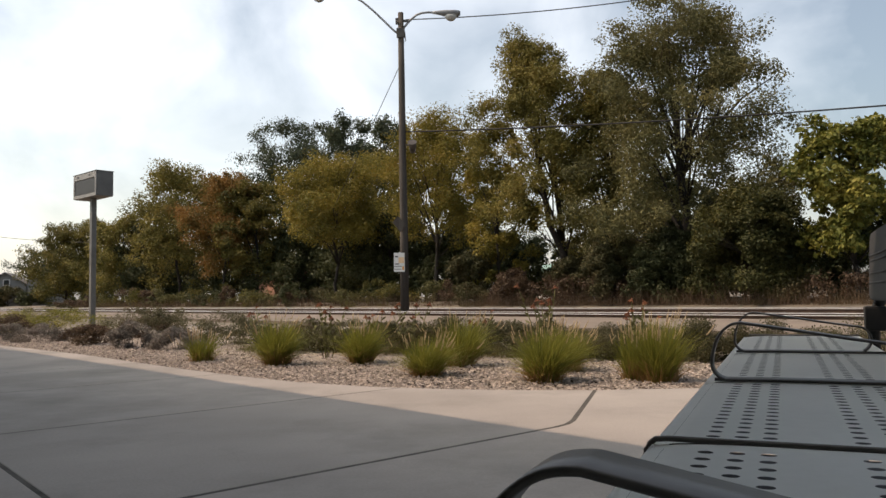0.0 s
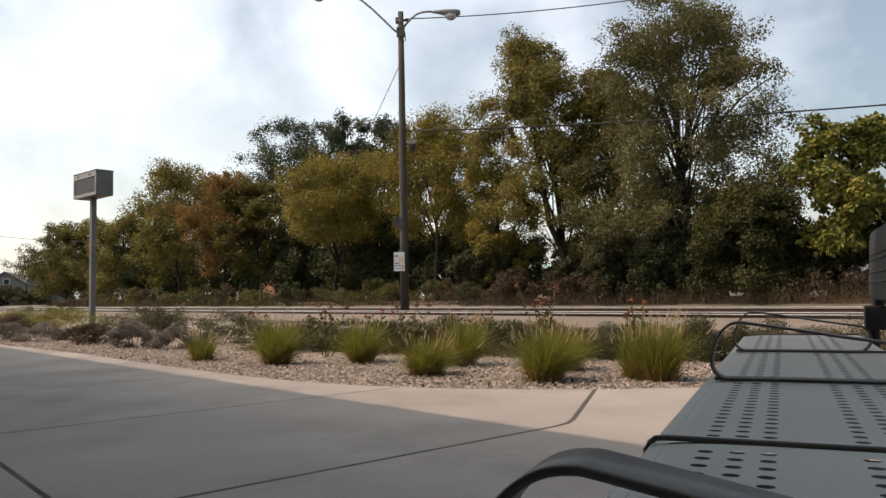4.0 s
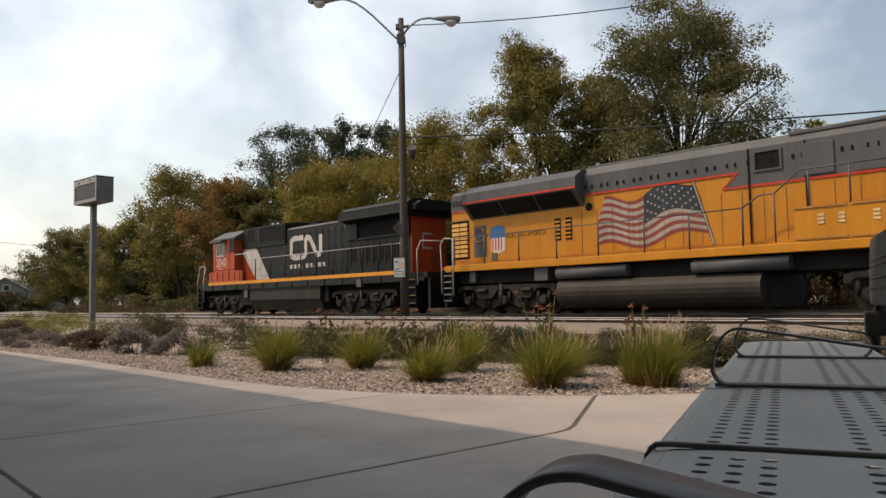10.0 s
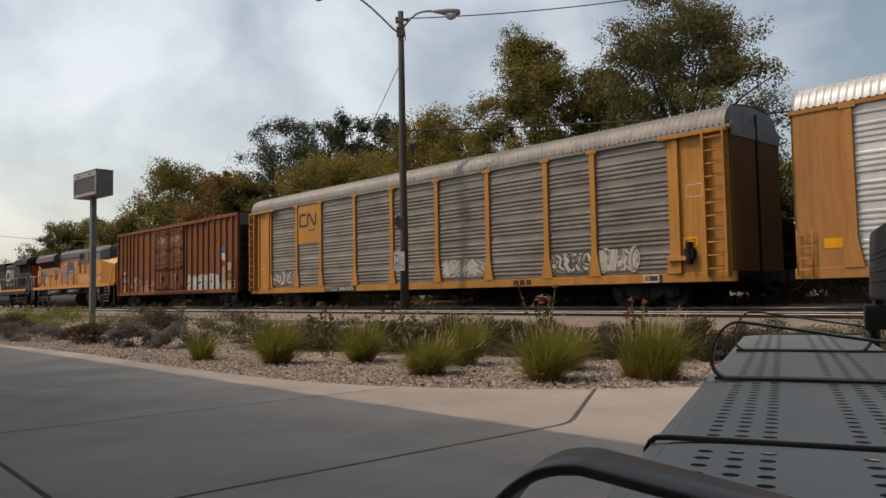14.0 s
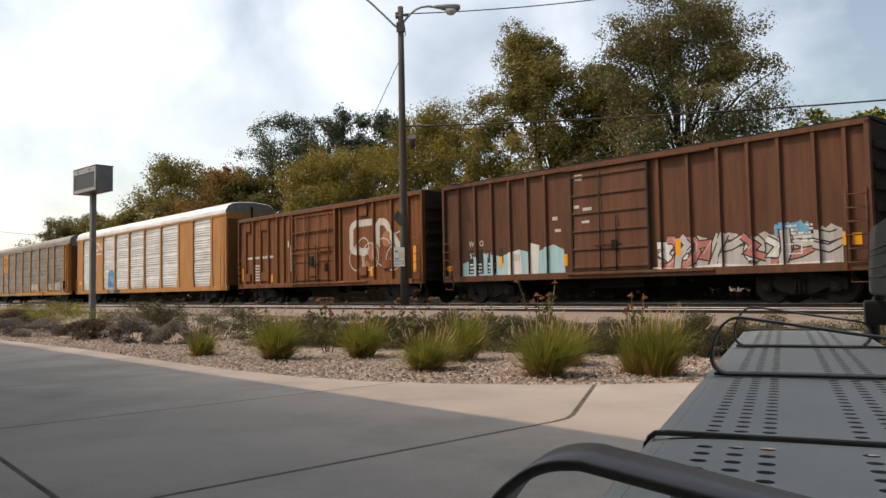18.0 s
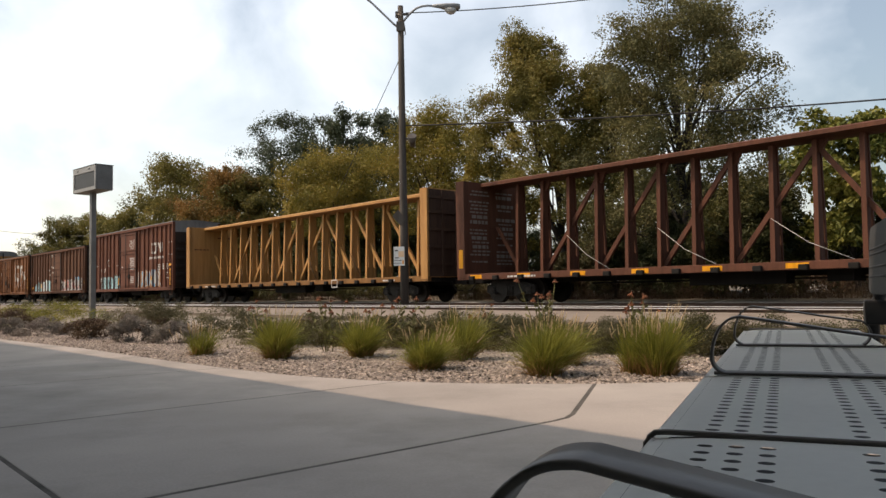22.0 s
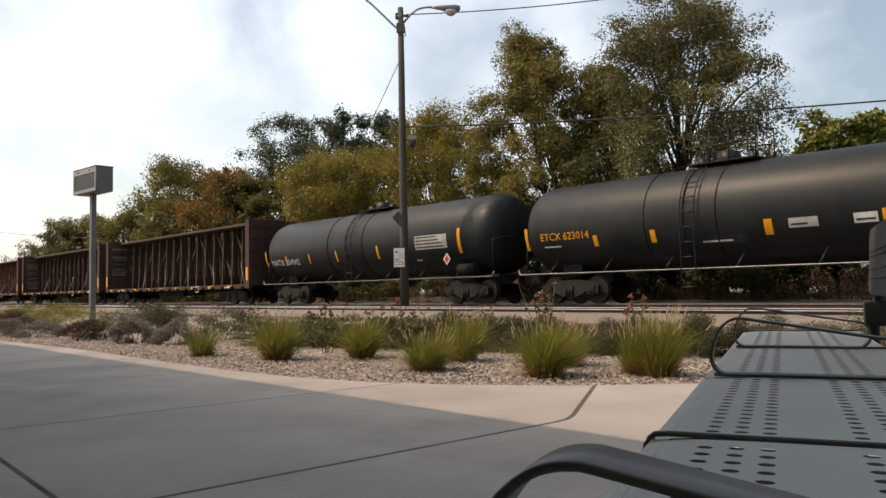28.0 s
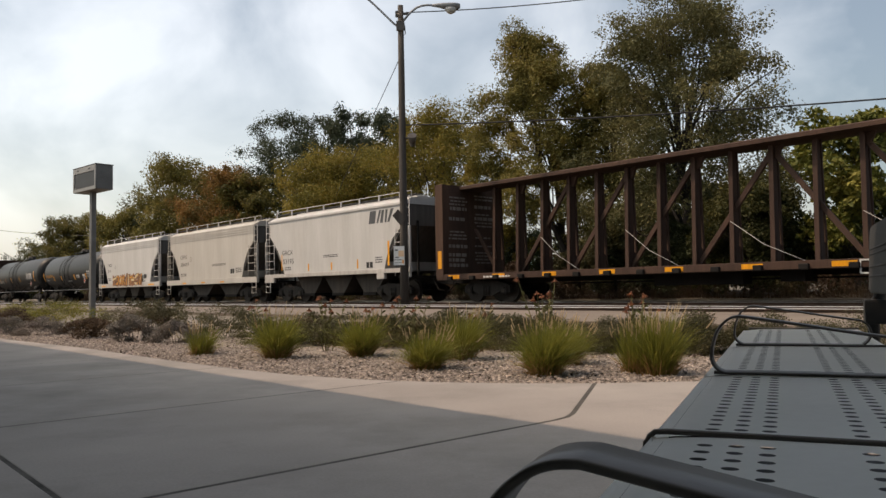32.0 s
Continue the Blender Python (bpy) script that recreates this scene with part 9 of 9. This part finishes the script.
def flag(root, y):
    """A waving striped flag painted on the hood, flying from a pole at its rear edge."""
    def cloth(s, r):
        z = 2.08 + 1.55 * r + 0.30 * s + (0.13 + 0.07 * (1 - s)) * math.sin(9.2 * s + 0.9 * r + 0.6)
        right = 11.05 - 0.31 * (z - 2.1)
        left = 6.95 + 0.35 * r + 0.06 * math.sin(9 * r)
        return (left + (right - left) * s, z)
    def patch(s0, s1, r0, r1, n):
        ss = np.linspace(s0, s1, n + 1)
        return [[cloth(a, r0), cloth(b, r0), cloth(b, r1), cloth(a, r1)] for a, b in zip(ss, ss[1:])]
    for k in range(13):
        s1 = 0.46 if k > 5 else 1.0
        painted(root, "flag_stripe", M_FLAGRED if k % 2 == 0 else M_FLAGWHITE, patch(0, s1, k / 13, (k + 1) / 13, 24), y, 0.006, label="faded flag stripe")
    painted(root, "flag_corner", M_FLAGBLUE, patch(0.46, 1.0, 6 / 13, 1.0, 14), y, 0.008, label="dark blue flag corner")
    for r in range(6):
        for c in range(6):
            u, z = cloth(0.5 + 0.085 * c + 0.04 * (r % 2), 0.51 + 0.082 * r)
            star = [(u + 0.05 * math.sin(a * 0.6283) * (1 if a % 2 == 0 else 0.42), z + 0.05 * math.cos(a * 0.6283) * (1 if a % 2 == 0 else 0.42)) for a in range(10)]
            painted(root, "flag_star", M_FLAGWHITE, [star], y, 0.012)
    painted(root, "flag_pole", M_SPRAYDARK, ribbon([(10.47, 4.02), (11.12, 1.97)], 0.09), y, 0.013)
    painted(root, "flag_pole", M_FLAGWHITE, ribbon([(10.47, 4.02), (11.12, 1.97)], 0.045), y, 0.015)


def locomotive_yellow():
    root = vehicle("locomotive", -3.3, "yellow and grey diesel locomotive with flag on its hood", "locomotive")
    y = 1.0
    boxes(root, "frame_deck", M_UPYEL, [(0.2, 20.8, -1.54, 1.54, 1.62, 1.86)], bevel=0.02)
    boxes(root, "underframe", M_UNDER, [(0.3, 20.7, -1.2, 1.2, 1.15, 1.62)])
    section(root, "engine_hood", M_UPYEL, 0.06, 16.3, [(-y, 1.8), (-y, 4.0), (y, 4.0), (y, 1.8)])
    section(root, "hood_top", M_UPGREY, 6.2, 16.3, [(-y - 0.02, 3.98), (-y - 0.02, 4.6), (-0.8, 4.86), (0.8, 4.86), (y + 0.02, 4.6), (y + 0.02, 3.98)], "grey upper hood")
    boxes(root, "hood_side_grey", M_UPGREY, [(11.95, 16.3, y, y + 0.016, 3.57, 3.98)], "grey upper hood side")
    boxes(root, "red_line", M_UPRED, [(6.5, 11.9, y + 0.02, y + 0.03, 3.92, 3.99), (11.95, 16.3, y + 0.016, y + 0.026, 3.52, 3.59)], "thin red line")
    painted(root, "red_line", M_UPRED, ribbon([(11.85, 3.95), (11.45, 3.555), (12.0, 3.555)], 0.07), y, 0.028)
    painted(root, "hood_side_grey", M_UPGREY, [[(11.87, 3.98), (11.47, 3.57), (11.97, 3.57), (11.97, 3.98)]], y, 0.017)
    # radiator end
    section(root, "rear_cap", M_UPGREY, 0.05, 1.2, [(-1.02, 4.0), (-1.02, 4.62), (-0.8, 4.78), (0.8, 4.78), (1.02, 4.62), (1.02, 4.0)], "grey rear hood cap")
    boxes(root, "vent_slit", M_GRILLE, [(0.12 + 0.2 * k, 0.27 + 0.2 * k, 1.02, 1.03, 4.2 + 0.06 * j, 4.23 + 0.06 * j) for k in range(5) for j in range(4)])
    boxes(root, "red_line", M_UPRED, [(0.05, 1.2, 1.0, 1.026, 3.94, 4.0)], "thin red line")
    section(root, "radiator_wing", M_UPGREY, 1.15, 6.55, [(-1.5, 4.15), (-1.5, 4.55), (-1.1, 4.82), (1.1, 4.82), (1.5, 4.55), (1.5, 4.15), (1.0, 3.6), (-1.0, 3.6)], "grey radiator wing")
    bm = bmesh.new()
    for k in range(3):
        a, b = 1.35 + 1.7 * k, 2.95 + 1.7 * k
        prism(bm, [(-a, 1.49, 4.12), (-b, 1.49, 4.12), (-b, 1.06, 3.65), (-a, 1.06, 3.65)], (0, 0.012, -0.012))
    part("radiator_screen", bm, M_GRILLE, root, "black radiator screen")
    boxes(root, "red_line", M_UPRED, [(1.15, 6.55, 1.50, 1.51, 4.16, 4.23)], "thin red line")
    for c in range(2):
        for k in range(8):
            z = 2.2 + 0.17 * k
            sideways(root, "louvre", M_LOUVRE, [(0.12 + 0.45 * c, z), (0.53 + 0.45 * c, z), (0.53 + 0.45 * c, z + 0.12), (0.12 + 0.45 * c, z + 0.12)], y, y + 0.07, "bright yellow louvre slat")
    boxes(root, "vent_back", M_GRILLE, [(0.08, 1.02, y, y + 0.01, 2.12, 3.62)])
    bm = bmesh.new()
    tube(bm, [(-1.62 - 0.28 * math.cos(a * 0.5236), y + 0.06, 3.0 + 0.28 * math.sin(a * 0.5236)) for a in range(13)], 0.02, 6)
    part("hand_wheel", bm, M_UPYEL, root)
    # flat grey plate paints the shade of the hand wheel's recess
    boxes(root, "wheel_recess", M_UPGREY, [(1.28, 1.95, y, y + 0.008, 2.15, 3.35)], "grey plate painted for the recess shade")
    boxes(root, "number_plate", M_UPGREY, [(2.2, 2.5, y, y + 0.02, 2.0, 2.25)])
    painted(root, "railway_shield", M_MARKWHITE, [[(2.2, 2.35), (2.55, 2.24), (2.88, 2.35), (2.9, 3.05), (2.18, 3.05)]], y, 0.006, label="white shield emblem")
    painted(root, "railway_shield", M_BLUE, [[(2.14, 2.82), (2.94, 2.82), (2.9, 3.2), (2.55, 3.3), (2.18, 3.2)]], y, 0.010, label="blue shield top")
    painted(root, "shield_stripe", M_UPRED, [rect(2.24 + 0.15 * k, 2.31 + 0.15 * k, 2.36, 2.8) for k in range(4)], y, 0.010)
    lettering(root, "BUILDING AMERICA", 3.0, 2.78, 0.24, M_GRILLE, y, 1.85)
    for u in (5.24, 5.72):
        panel = boxes(root, "louvre_panel", M_GRILLE, [(u, u + 0.27, y, y + 0.02, 2.52, 3.28)], "dark louvred panel")
        boxes(panel, "slat", M_UPYEL, [(u + 0.02, u + 0.25, y + 0.02, y + 0.035, 2.58 + 0.14 * k, 2.64 + 0.14 * k) for k in range(5)])
    bm = bmesh.new()
    rod(bm, (-6.72, y, 3.55), (-6.72, y + 0.02, 3.55), 0.14, 0.14, 16)
    part("porthole", bm, M_GRILLE, root)
    flag(root, y)
    for k in range(16):
        u = 6.4 + 0.62 * k
        boxes(root, "hood_door_seam", M_UPGREY, [(u, u + 0.012, y + 0.004, y + 0.012, 2.0, 3.45)])
        boxes(root, "door_handle", M_GRILLE, [(u + 0.2, u + 0.26, y + 0.02, y + 0.05, 4.15, 4.27), (u + 0.45, u + 0.5, y + 0.02, y + 0.05, 4.15, 4.27)])
    boxes(root, "hood_top_box", M_UPGREY, [(6.5, 11.6, -0.75, 0.75, 4.8, 4.95), (13.3, 16.2, -0.9, 0.9, 4.8, 4.92)], bevel=0.03)
    boxes(root, "inlet_grille", M_GRILLE, [(12.42, 13.1, y + 0.018, y + 0.03, 3.97, 4.45)], "black inlet grille")
    boxes(root, "grille_edge", M_UPGREY, [(12.36, 13.16, y + 0.02, y + 0.06, 4.45, 4.5), (12.36, 13.16, y + 0.02, y + 0.06, 3.92, 3.97), (12.36, 12.42, y + 0.02, y + 0.06, 3.97, 4.45), (13.1, 13.16, y + 0.02, y + 0.06, 3.97, 4.45)])
    boxes(root, "hood_joint", M_GRILLE, [(12.2, 12.24, y + 0.02, y + 0.05, 1.95, 4.6), (13.75, 13.79, y + 0.02, y + 0.04, 2.8, 4.6)])
    boxes(root, "cabinet_door", M_UPGREY, [(13.7, 14.5, y + 0.02, y + 0.06, 3.65, 4.5), (15.0, 15.9, y + 0.02, y + 0.04, 3.6, 4.6)], "grey cabinet door", bevel=0.01)
    boxes(root, "walkway_box", M_UPYEL, [(13.6, 16.3, 1.0, 1.5, 1.86, 2.75)], "yellow equipment box", bevel=0.02)
    boxes(root, "box_seam", M_ARYEL, [(13.6, 14.9, 1.5, 1.53, 2.72, 2.77), (15.0, 16.3, 1.5, 1.53, 2.72, 2.77), (13.6, 14.9, 1.5, 1.53, 1.92, 1.97), (15.0, 16.3, 1.5, 1.53, 1.92, 1.97)])
    for u in (14.2, 14.7, 15.5, 15.9):
        boxes(root, "box_louvre", M_SPRAYCREAM, [(u, u + 0.16, 1.5, 1.52, 2.3 + 0.1 * k, 2.36 + 0.1 * k) for k in range(3)])
    # cab and wide nose
    cab = section(root, "cab", M_UPYEL, 16.3, 18.8, [(-1.52, 1.86), (-1.52, 3.7), (1.52, 3.7), (1.52, 1.86)], "yellow cab")
    section(cab, "cab_upper", M_UPGREY, 16.3, 18.8, [(-1.52, 3.7), (-1.52, 4.4), (-0.9, 4.84), (0.9, 4.84), (1.52, 4.4), (1.52, 3.7)], "grey upper cab")
    bm = bmesh.new()
    for p in ((18.78, 1.5, 3.66), (18.78, 1.5, 4.38), (18.78, 0.9, 4.82), (19.5, 1.1, 3.7), (19.05, 1.05, 4.58), (19.0, 0.8, 4.76)):
        for side in (1, -1):
            bm.verts.new((-p[0], side * p[1], p[2]))
    bmesh.ops.convex_hull(bm, input=bm.verts)
    front = part("cab_front", bm, M_UPGREY, cab, "grey sloped cab front")
    bm = bmesh.new()
    for side in (1, -1):
        prism(bm, [(-19.10, side * 0.08, 4.5), (-19.10, side * 0.98, 4.5), (-19.47, side * 1.03, 3.82), (-19.47, side * 0.08, 3.82)], (-0.016, 0, 0.010))
        prism(bm, [(-18.88, side * 1.44, 4.3), (-19.03, side * 1.12, 4.46), (-19.42, side * 1.17, 3.84), (-18.88, side * 1.46, 3.8)], (-0.02, side * 0.03, 0.006))
    part("windshield", bm, M_CABGLASS, front, "dark windshield")
    boxes(front, "number_board", M_GRILLE, [(18.95, 19.08, -0.42, 0.42, 4.62, 4.84)], "dark number board")
    for a, b, low in ((16.51, 16.86, 3.66), (17.03, 17.9, 3.66), (18.01, 18.34, 3.66)):
        boxes(cab, "cab_window", M_CABGLASS, [(a, b, 1.52, 1.53, low, 4.2)], "dark cab window")
        boxes(cab, "window_frame", M_OFFWHITE, [(a - 0.04, a, 1.52, 1.545, low - 0.04, 4.24), (b, b + 0.04, 1.52, 1.545, low - 0.04, 4.24), (a, b, 1.52, 1.545, 4.2, 4.24), (a, b, 1.52, 1.545, low - 0.04, low)], "pale window frame")
    boxes(cab, "window_post", M_UPGREY, [(17.44, 17.5, 1.52, 1.54, 3.66, 4.2)])
    sideways(cab, "awning", M_UPGREY, [(16.95, 4.26), (18.0, 4.26), (18.05, 4.33), (16.9, 4.33)], 1.5, 1.78)
    lettering(cab, "3053", 16.65, 2.76, 0.78, M_UPRED, 1.52, 1.55)
    boxes(cab, "red_line", M_UPRED, [(18.36, 18.8, 1.52, 1.53, 3.62, 3.69)])
    boxes(cab, "door_edge", M_UPGREY, [(16.4, 18.7, 1.52, 1.55, 2.52, 2.56), (16.4, 16.43, 1.52, 1.54, 1.9, 2.5), (17.6, 17.63, 1.52, 1.54, 1.9, 2.5), (18.7, 18.73, 1.52, 1.54, 1.9, 2.56)])
    bm = bmesh.new()
    for p in ((18.8, 1.52, 1.86), (20.35, 1.0, 1.86), (18.8, 1.52, 3.66), (20.35, 1.0, 3.3), (20.35, 0.5, 3.78), (18.8, 0.5, 3.95)):
        for side in (1, -1):
            bm.verts.new((-p[0], side * p[1], p[2]))
    bmesh.ops.convex_hull(bm, input=bm.verts)
    nose = part("nose", bm, M_UPYEL, root, "yellow nose")
    bm = bmesh.new()
    for p in ((18.82, 1.44, 3.69), (20.25, 0.96, 3.37), (20.25, 0.52, 3.80), (18.82, 0.5, 3.97)):
        for side in (1, -1):
            bm.verts.new((-p[0], side * p[1], p[2]))
            bm.verts.new((-p[0], side * p[1], p[2] - 0.1))
    bmesh.ops.convex_hull(bm, input=bm.verts)
    part("nose_top", bm, M_UPGREY, nose, "grey anti-glare nose top")
    boxes(nose, "label_plate", M_MARKWHITE, [(18.5, 18.75, 1.52, 1.53, 2.1, 2.4)])
    bm = bmesh.new()
    for s in (1, -1):
        for k in range(4):
            a = 0.12 + 0.05 * k
            box(bm, -20.362, -20.352, min(s * a, s * (0.85 - 0.12 * k)), max(s * a, s * (0.85 - 0.12 * k)), 2.85 - 0.12 * k, 2.93 - 0.12 * k)
    part("wing_emblem", bm, M_SILVER, nose, "silver wing stripes")
    bm = bmesh.new()
    rod(bm, (-20.35, 0.16, 3.5), (-20.42, 0.16, 3.5), 0.10, 0.09, 12)
    rod(bm, (-20.35, -0.16, 3.5), (-20.42, -0.16, 3.5), 0.10, 0.09, 12)
    part("headlight", bm, M_OFFWHITE, nose)
    boxes(root, "end_platform", M_UPYEL, [(20.0, 21.5, -1.5, 1.5, 1.7, 1.82), (0.0, 0.55, -1.5, 1.5, 1.7, 1.82)])
    boxes(root, "pilot", M_UNDER, [(21.35, 21.55, -1.45, 1.45, 0.2, 1.7), (0.0, 0.15, -1.4, 1.4, 0.25, 1.7)], bevel=0.02)
    steps(root, 19.95, 20.75, 5, 0.5, 1.7, M_SILVER)
    steps(root, 0.1, 0.6, 5, 0.5, 1.7, M_SILVER)
    handrail(root, [0.7, 2.3, 4.0, 5.7, 7.4, 9.1, 10.6, 12.2], 2.9, 1.5, M_UPGREY, M_UPGREY, 1.86)
    rods(root, "handrail", M_UPGREY, [[(12.2, 1.5, 2.9), (12.7, 1.5, 3.2), (13.1, 1.5, 3.2), (13.8, 1.5, 3.75), (16.3, 1.5, 3.75)], [(13.1, 1.5, 1.9), (13.1, 1.5, 3.2)], [(14.0, 1.5, 2.75), (14.0, 1.5, 3.75)], [(15.0, 1.5, 2.75), (15.0, 1.5, 3.75)], [(16.15, 1.5, 2.75), (16.15, 1.5, 3.75)]], 0.025)
    rods(root, "grab_rail", M_OFFWHITE, [[(19.9, 1.55, 0.95), (19.95, 1.55, 1.7), (20.35, 1.45, 2.9), (20.35, 1.4, 3.4)], [(20.85, 1.55, 0.95), (20.85, 1.55, 1.8), (21.2, 1.45, 3.1), (21.35, 1.2, 3.25)],
                                         [(0.0, 1.55, 0.8), (0.0, 1.55, 1.9), (-0.1, 1.5, 2.7), (0.1, 1.5, 2.95), (0.6, 1.5, 2.9)], [(0.65, 1.55, 0.7), (0.65, 1.55, 2.9)]], 0.028, "white grab rail")
    # tanks below the deck
    belly = arc(0.95, 0.72, 0.53, 50, -90, 9)
    section(root, "fuel_tank", M_TANKBROWN, 5.6, 12.6, belly + [(-a, b) for a, b in belly[::-1]], "dark grey round-bellied fuel tank")
    for a, b in ((5.6, 8.4), (10.6, 13.4)):
        bm = bmesh.new()
        rod(bm, (-a, 1.3, 1.38), (-b, 1.3, 1.38), 0.2, 0.2, 16)
        part("air_reservoir", bm, M_UPGREY, root, "pale grey air reservoir cylinder")
    boxes(root, "valve_box", M_UPGREY, [(4.6, 5.2, 1.0, 1.4, 1.15, 1.6), (17.6, 18.2, 1.0, 1.4, 1.15, 1.6), (1.4, 1.7, 1.0, 1.4, 1.2, 1.6)], bevel=0.02)
    for m in (3.0, 17.05):
        t = bogie(root, m, 1.85, 0.51, 3)
        rods(t, "brake_cylinder", M_TANKBROWN, [[(-1.3, 1.28, 0.86), (-0.8, 1.28, 0.86)], [(0.9, 1.28, 0.86), (1.4, 1.28, 0.86)], [(-0.1, 1.25, 0.3), (-0.1, 1.25, 1.1)]], 0.085)
    coupler(root, 0.0, -1)
    coupler(root, 21.5, 1)


locomotive_black()
locomotive_yellow()

# ---- motion of the train ----
TRAVEL = [(0.0, -119.2), (2.0, -90.3), (4.0, -61.4), (6.0, -32.5), (8.0, -3.2), (9.0, 11.28), (10.0, 25.3), (11.0, 39.63), (12.0, 54.17), (13.0, 68.66), (14.0, 82.91), (15.5, 104.45), (17.0, 126.2), (18.0, 140.84), (19.0, 155.23), (20.0, 169.67),
          (21.0, 184.15), (22.0, 198.61), (23.0, 212.88), (24.0, 227.02), (25.0, 241.37), (26.5, 262.85), (28.0, 284.32), (29.0, 298.76), (30.0, 313.33), (31.0, 328.03), (32.0, 342.51)]


def motions():
    times, places = [r[0] for r in TRAVEL], [r[1] for r in TRAVEL]
    fronts = {}
    for root, front in TRAIN:
        fronts[root.name] = front
        walk(root, [(t, Matrix.Translation(rail(N_TRAIN, q + front, RAIL_Z)) @ pose(0, 0, 0, 0, 0, 90 + TURN)) for t, q in TRAVEL])
    # wheels roll while their car is passing before the platform
    for root, wheels, x, r in SPINNERS:
        front = fronts[root.name]
        begin = max(0.0, float(np.interp(-12.0 - front, places, times)))
        end = min(32.0, float(np.interp(34.0 - front, places, times)))
        rows = [(0.0, pose(x, 0, r))]
        turn = 0.0
        last = None
        k0, k1 = int(begin * FPS) + 1, int(end * FPS)
        for k in range(k0, k1 + 1):
            q = float(np.interp(k / FPS, times, places))
            turn += 0.0 if last is None else math.degrees((q - last) / r)
            last = q
            rows.append((k / FPS, pose(x, 0, r, 0, turn % 360.0, 0)))
        if k1 / FPS < 31.9:
            rows.append((32.0, pose(x, 0, r, 0, turn % 360.0, 0)))
        walk(wheels, rows)


motions()
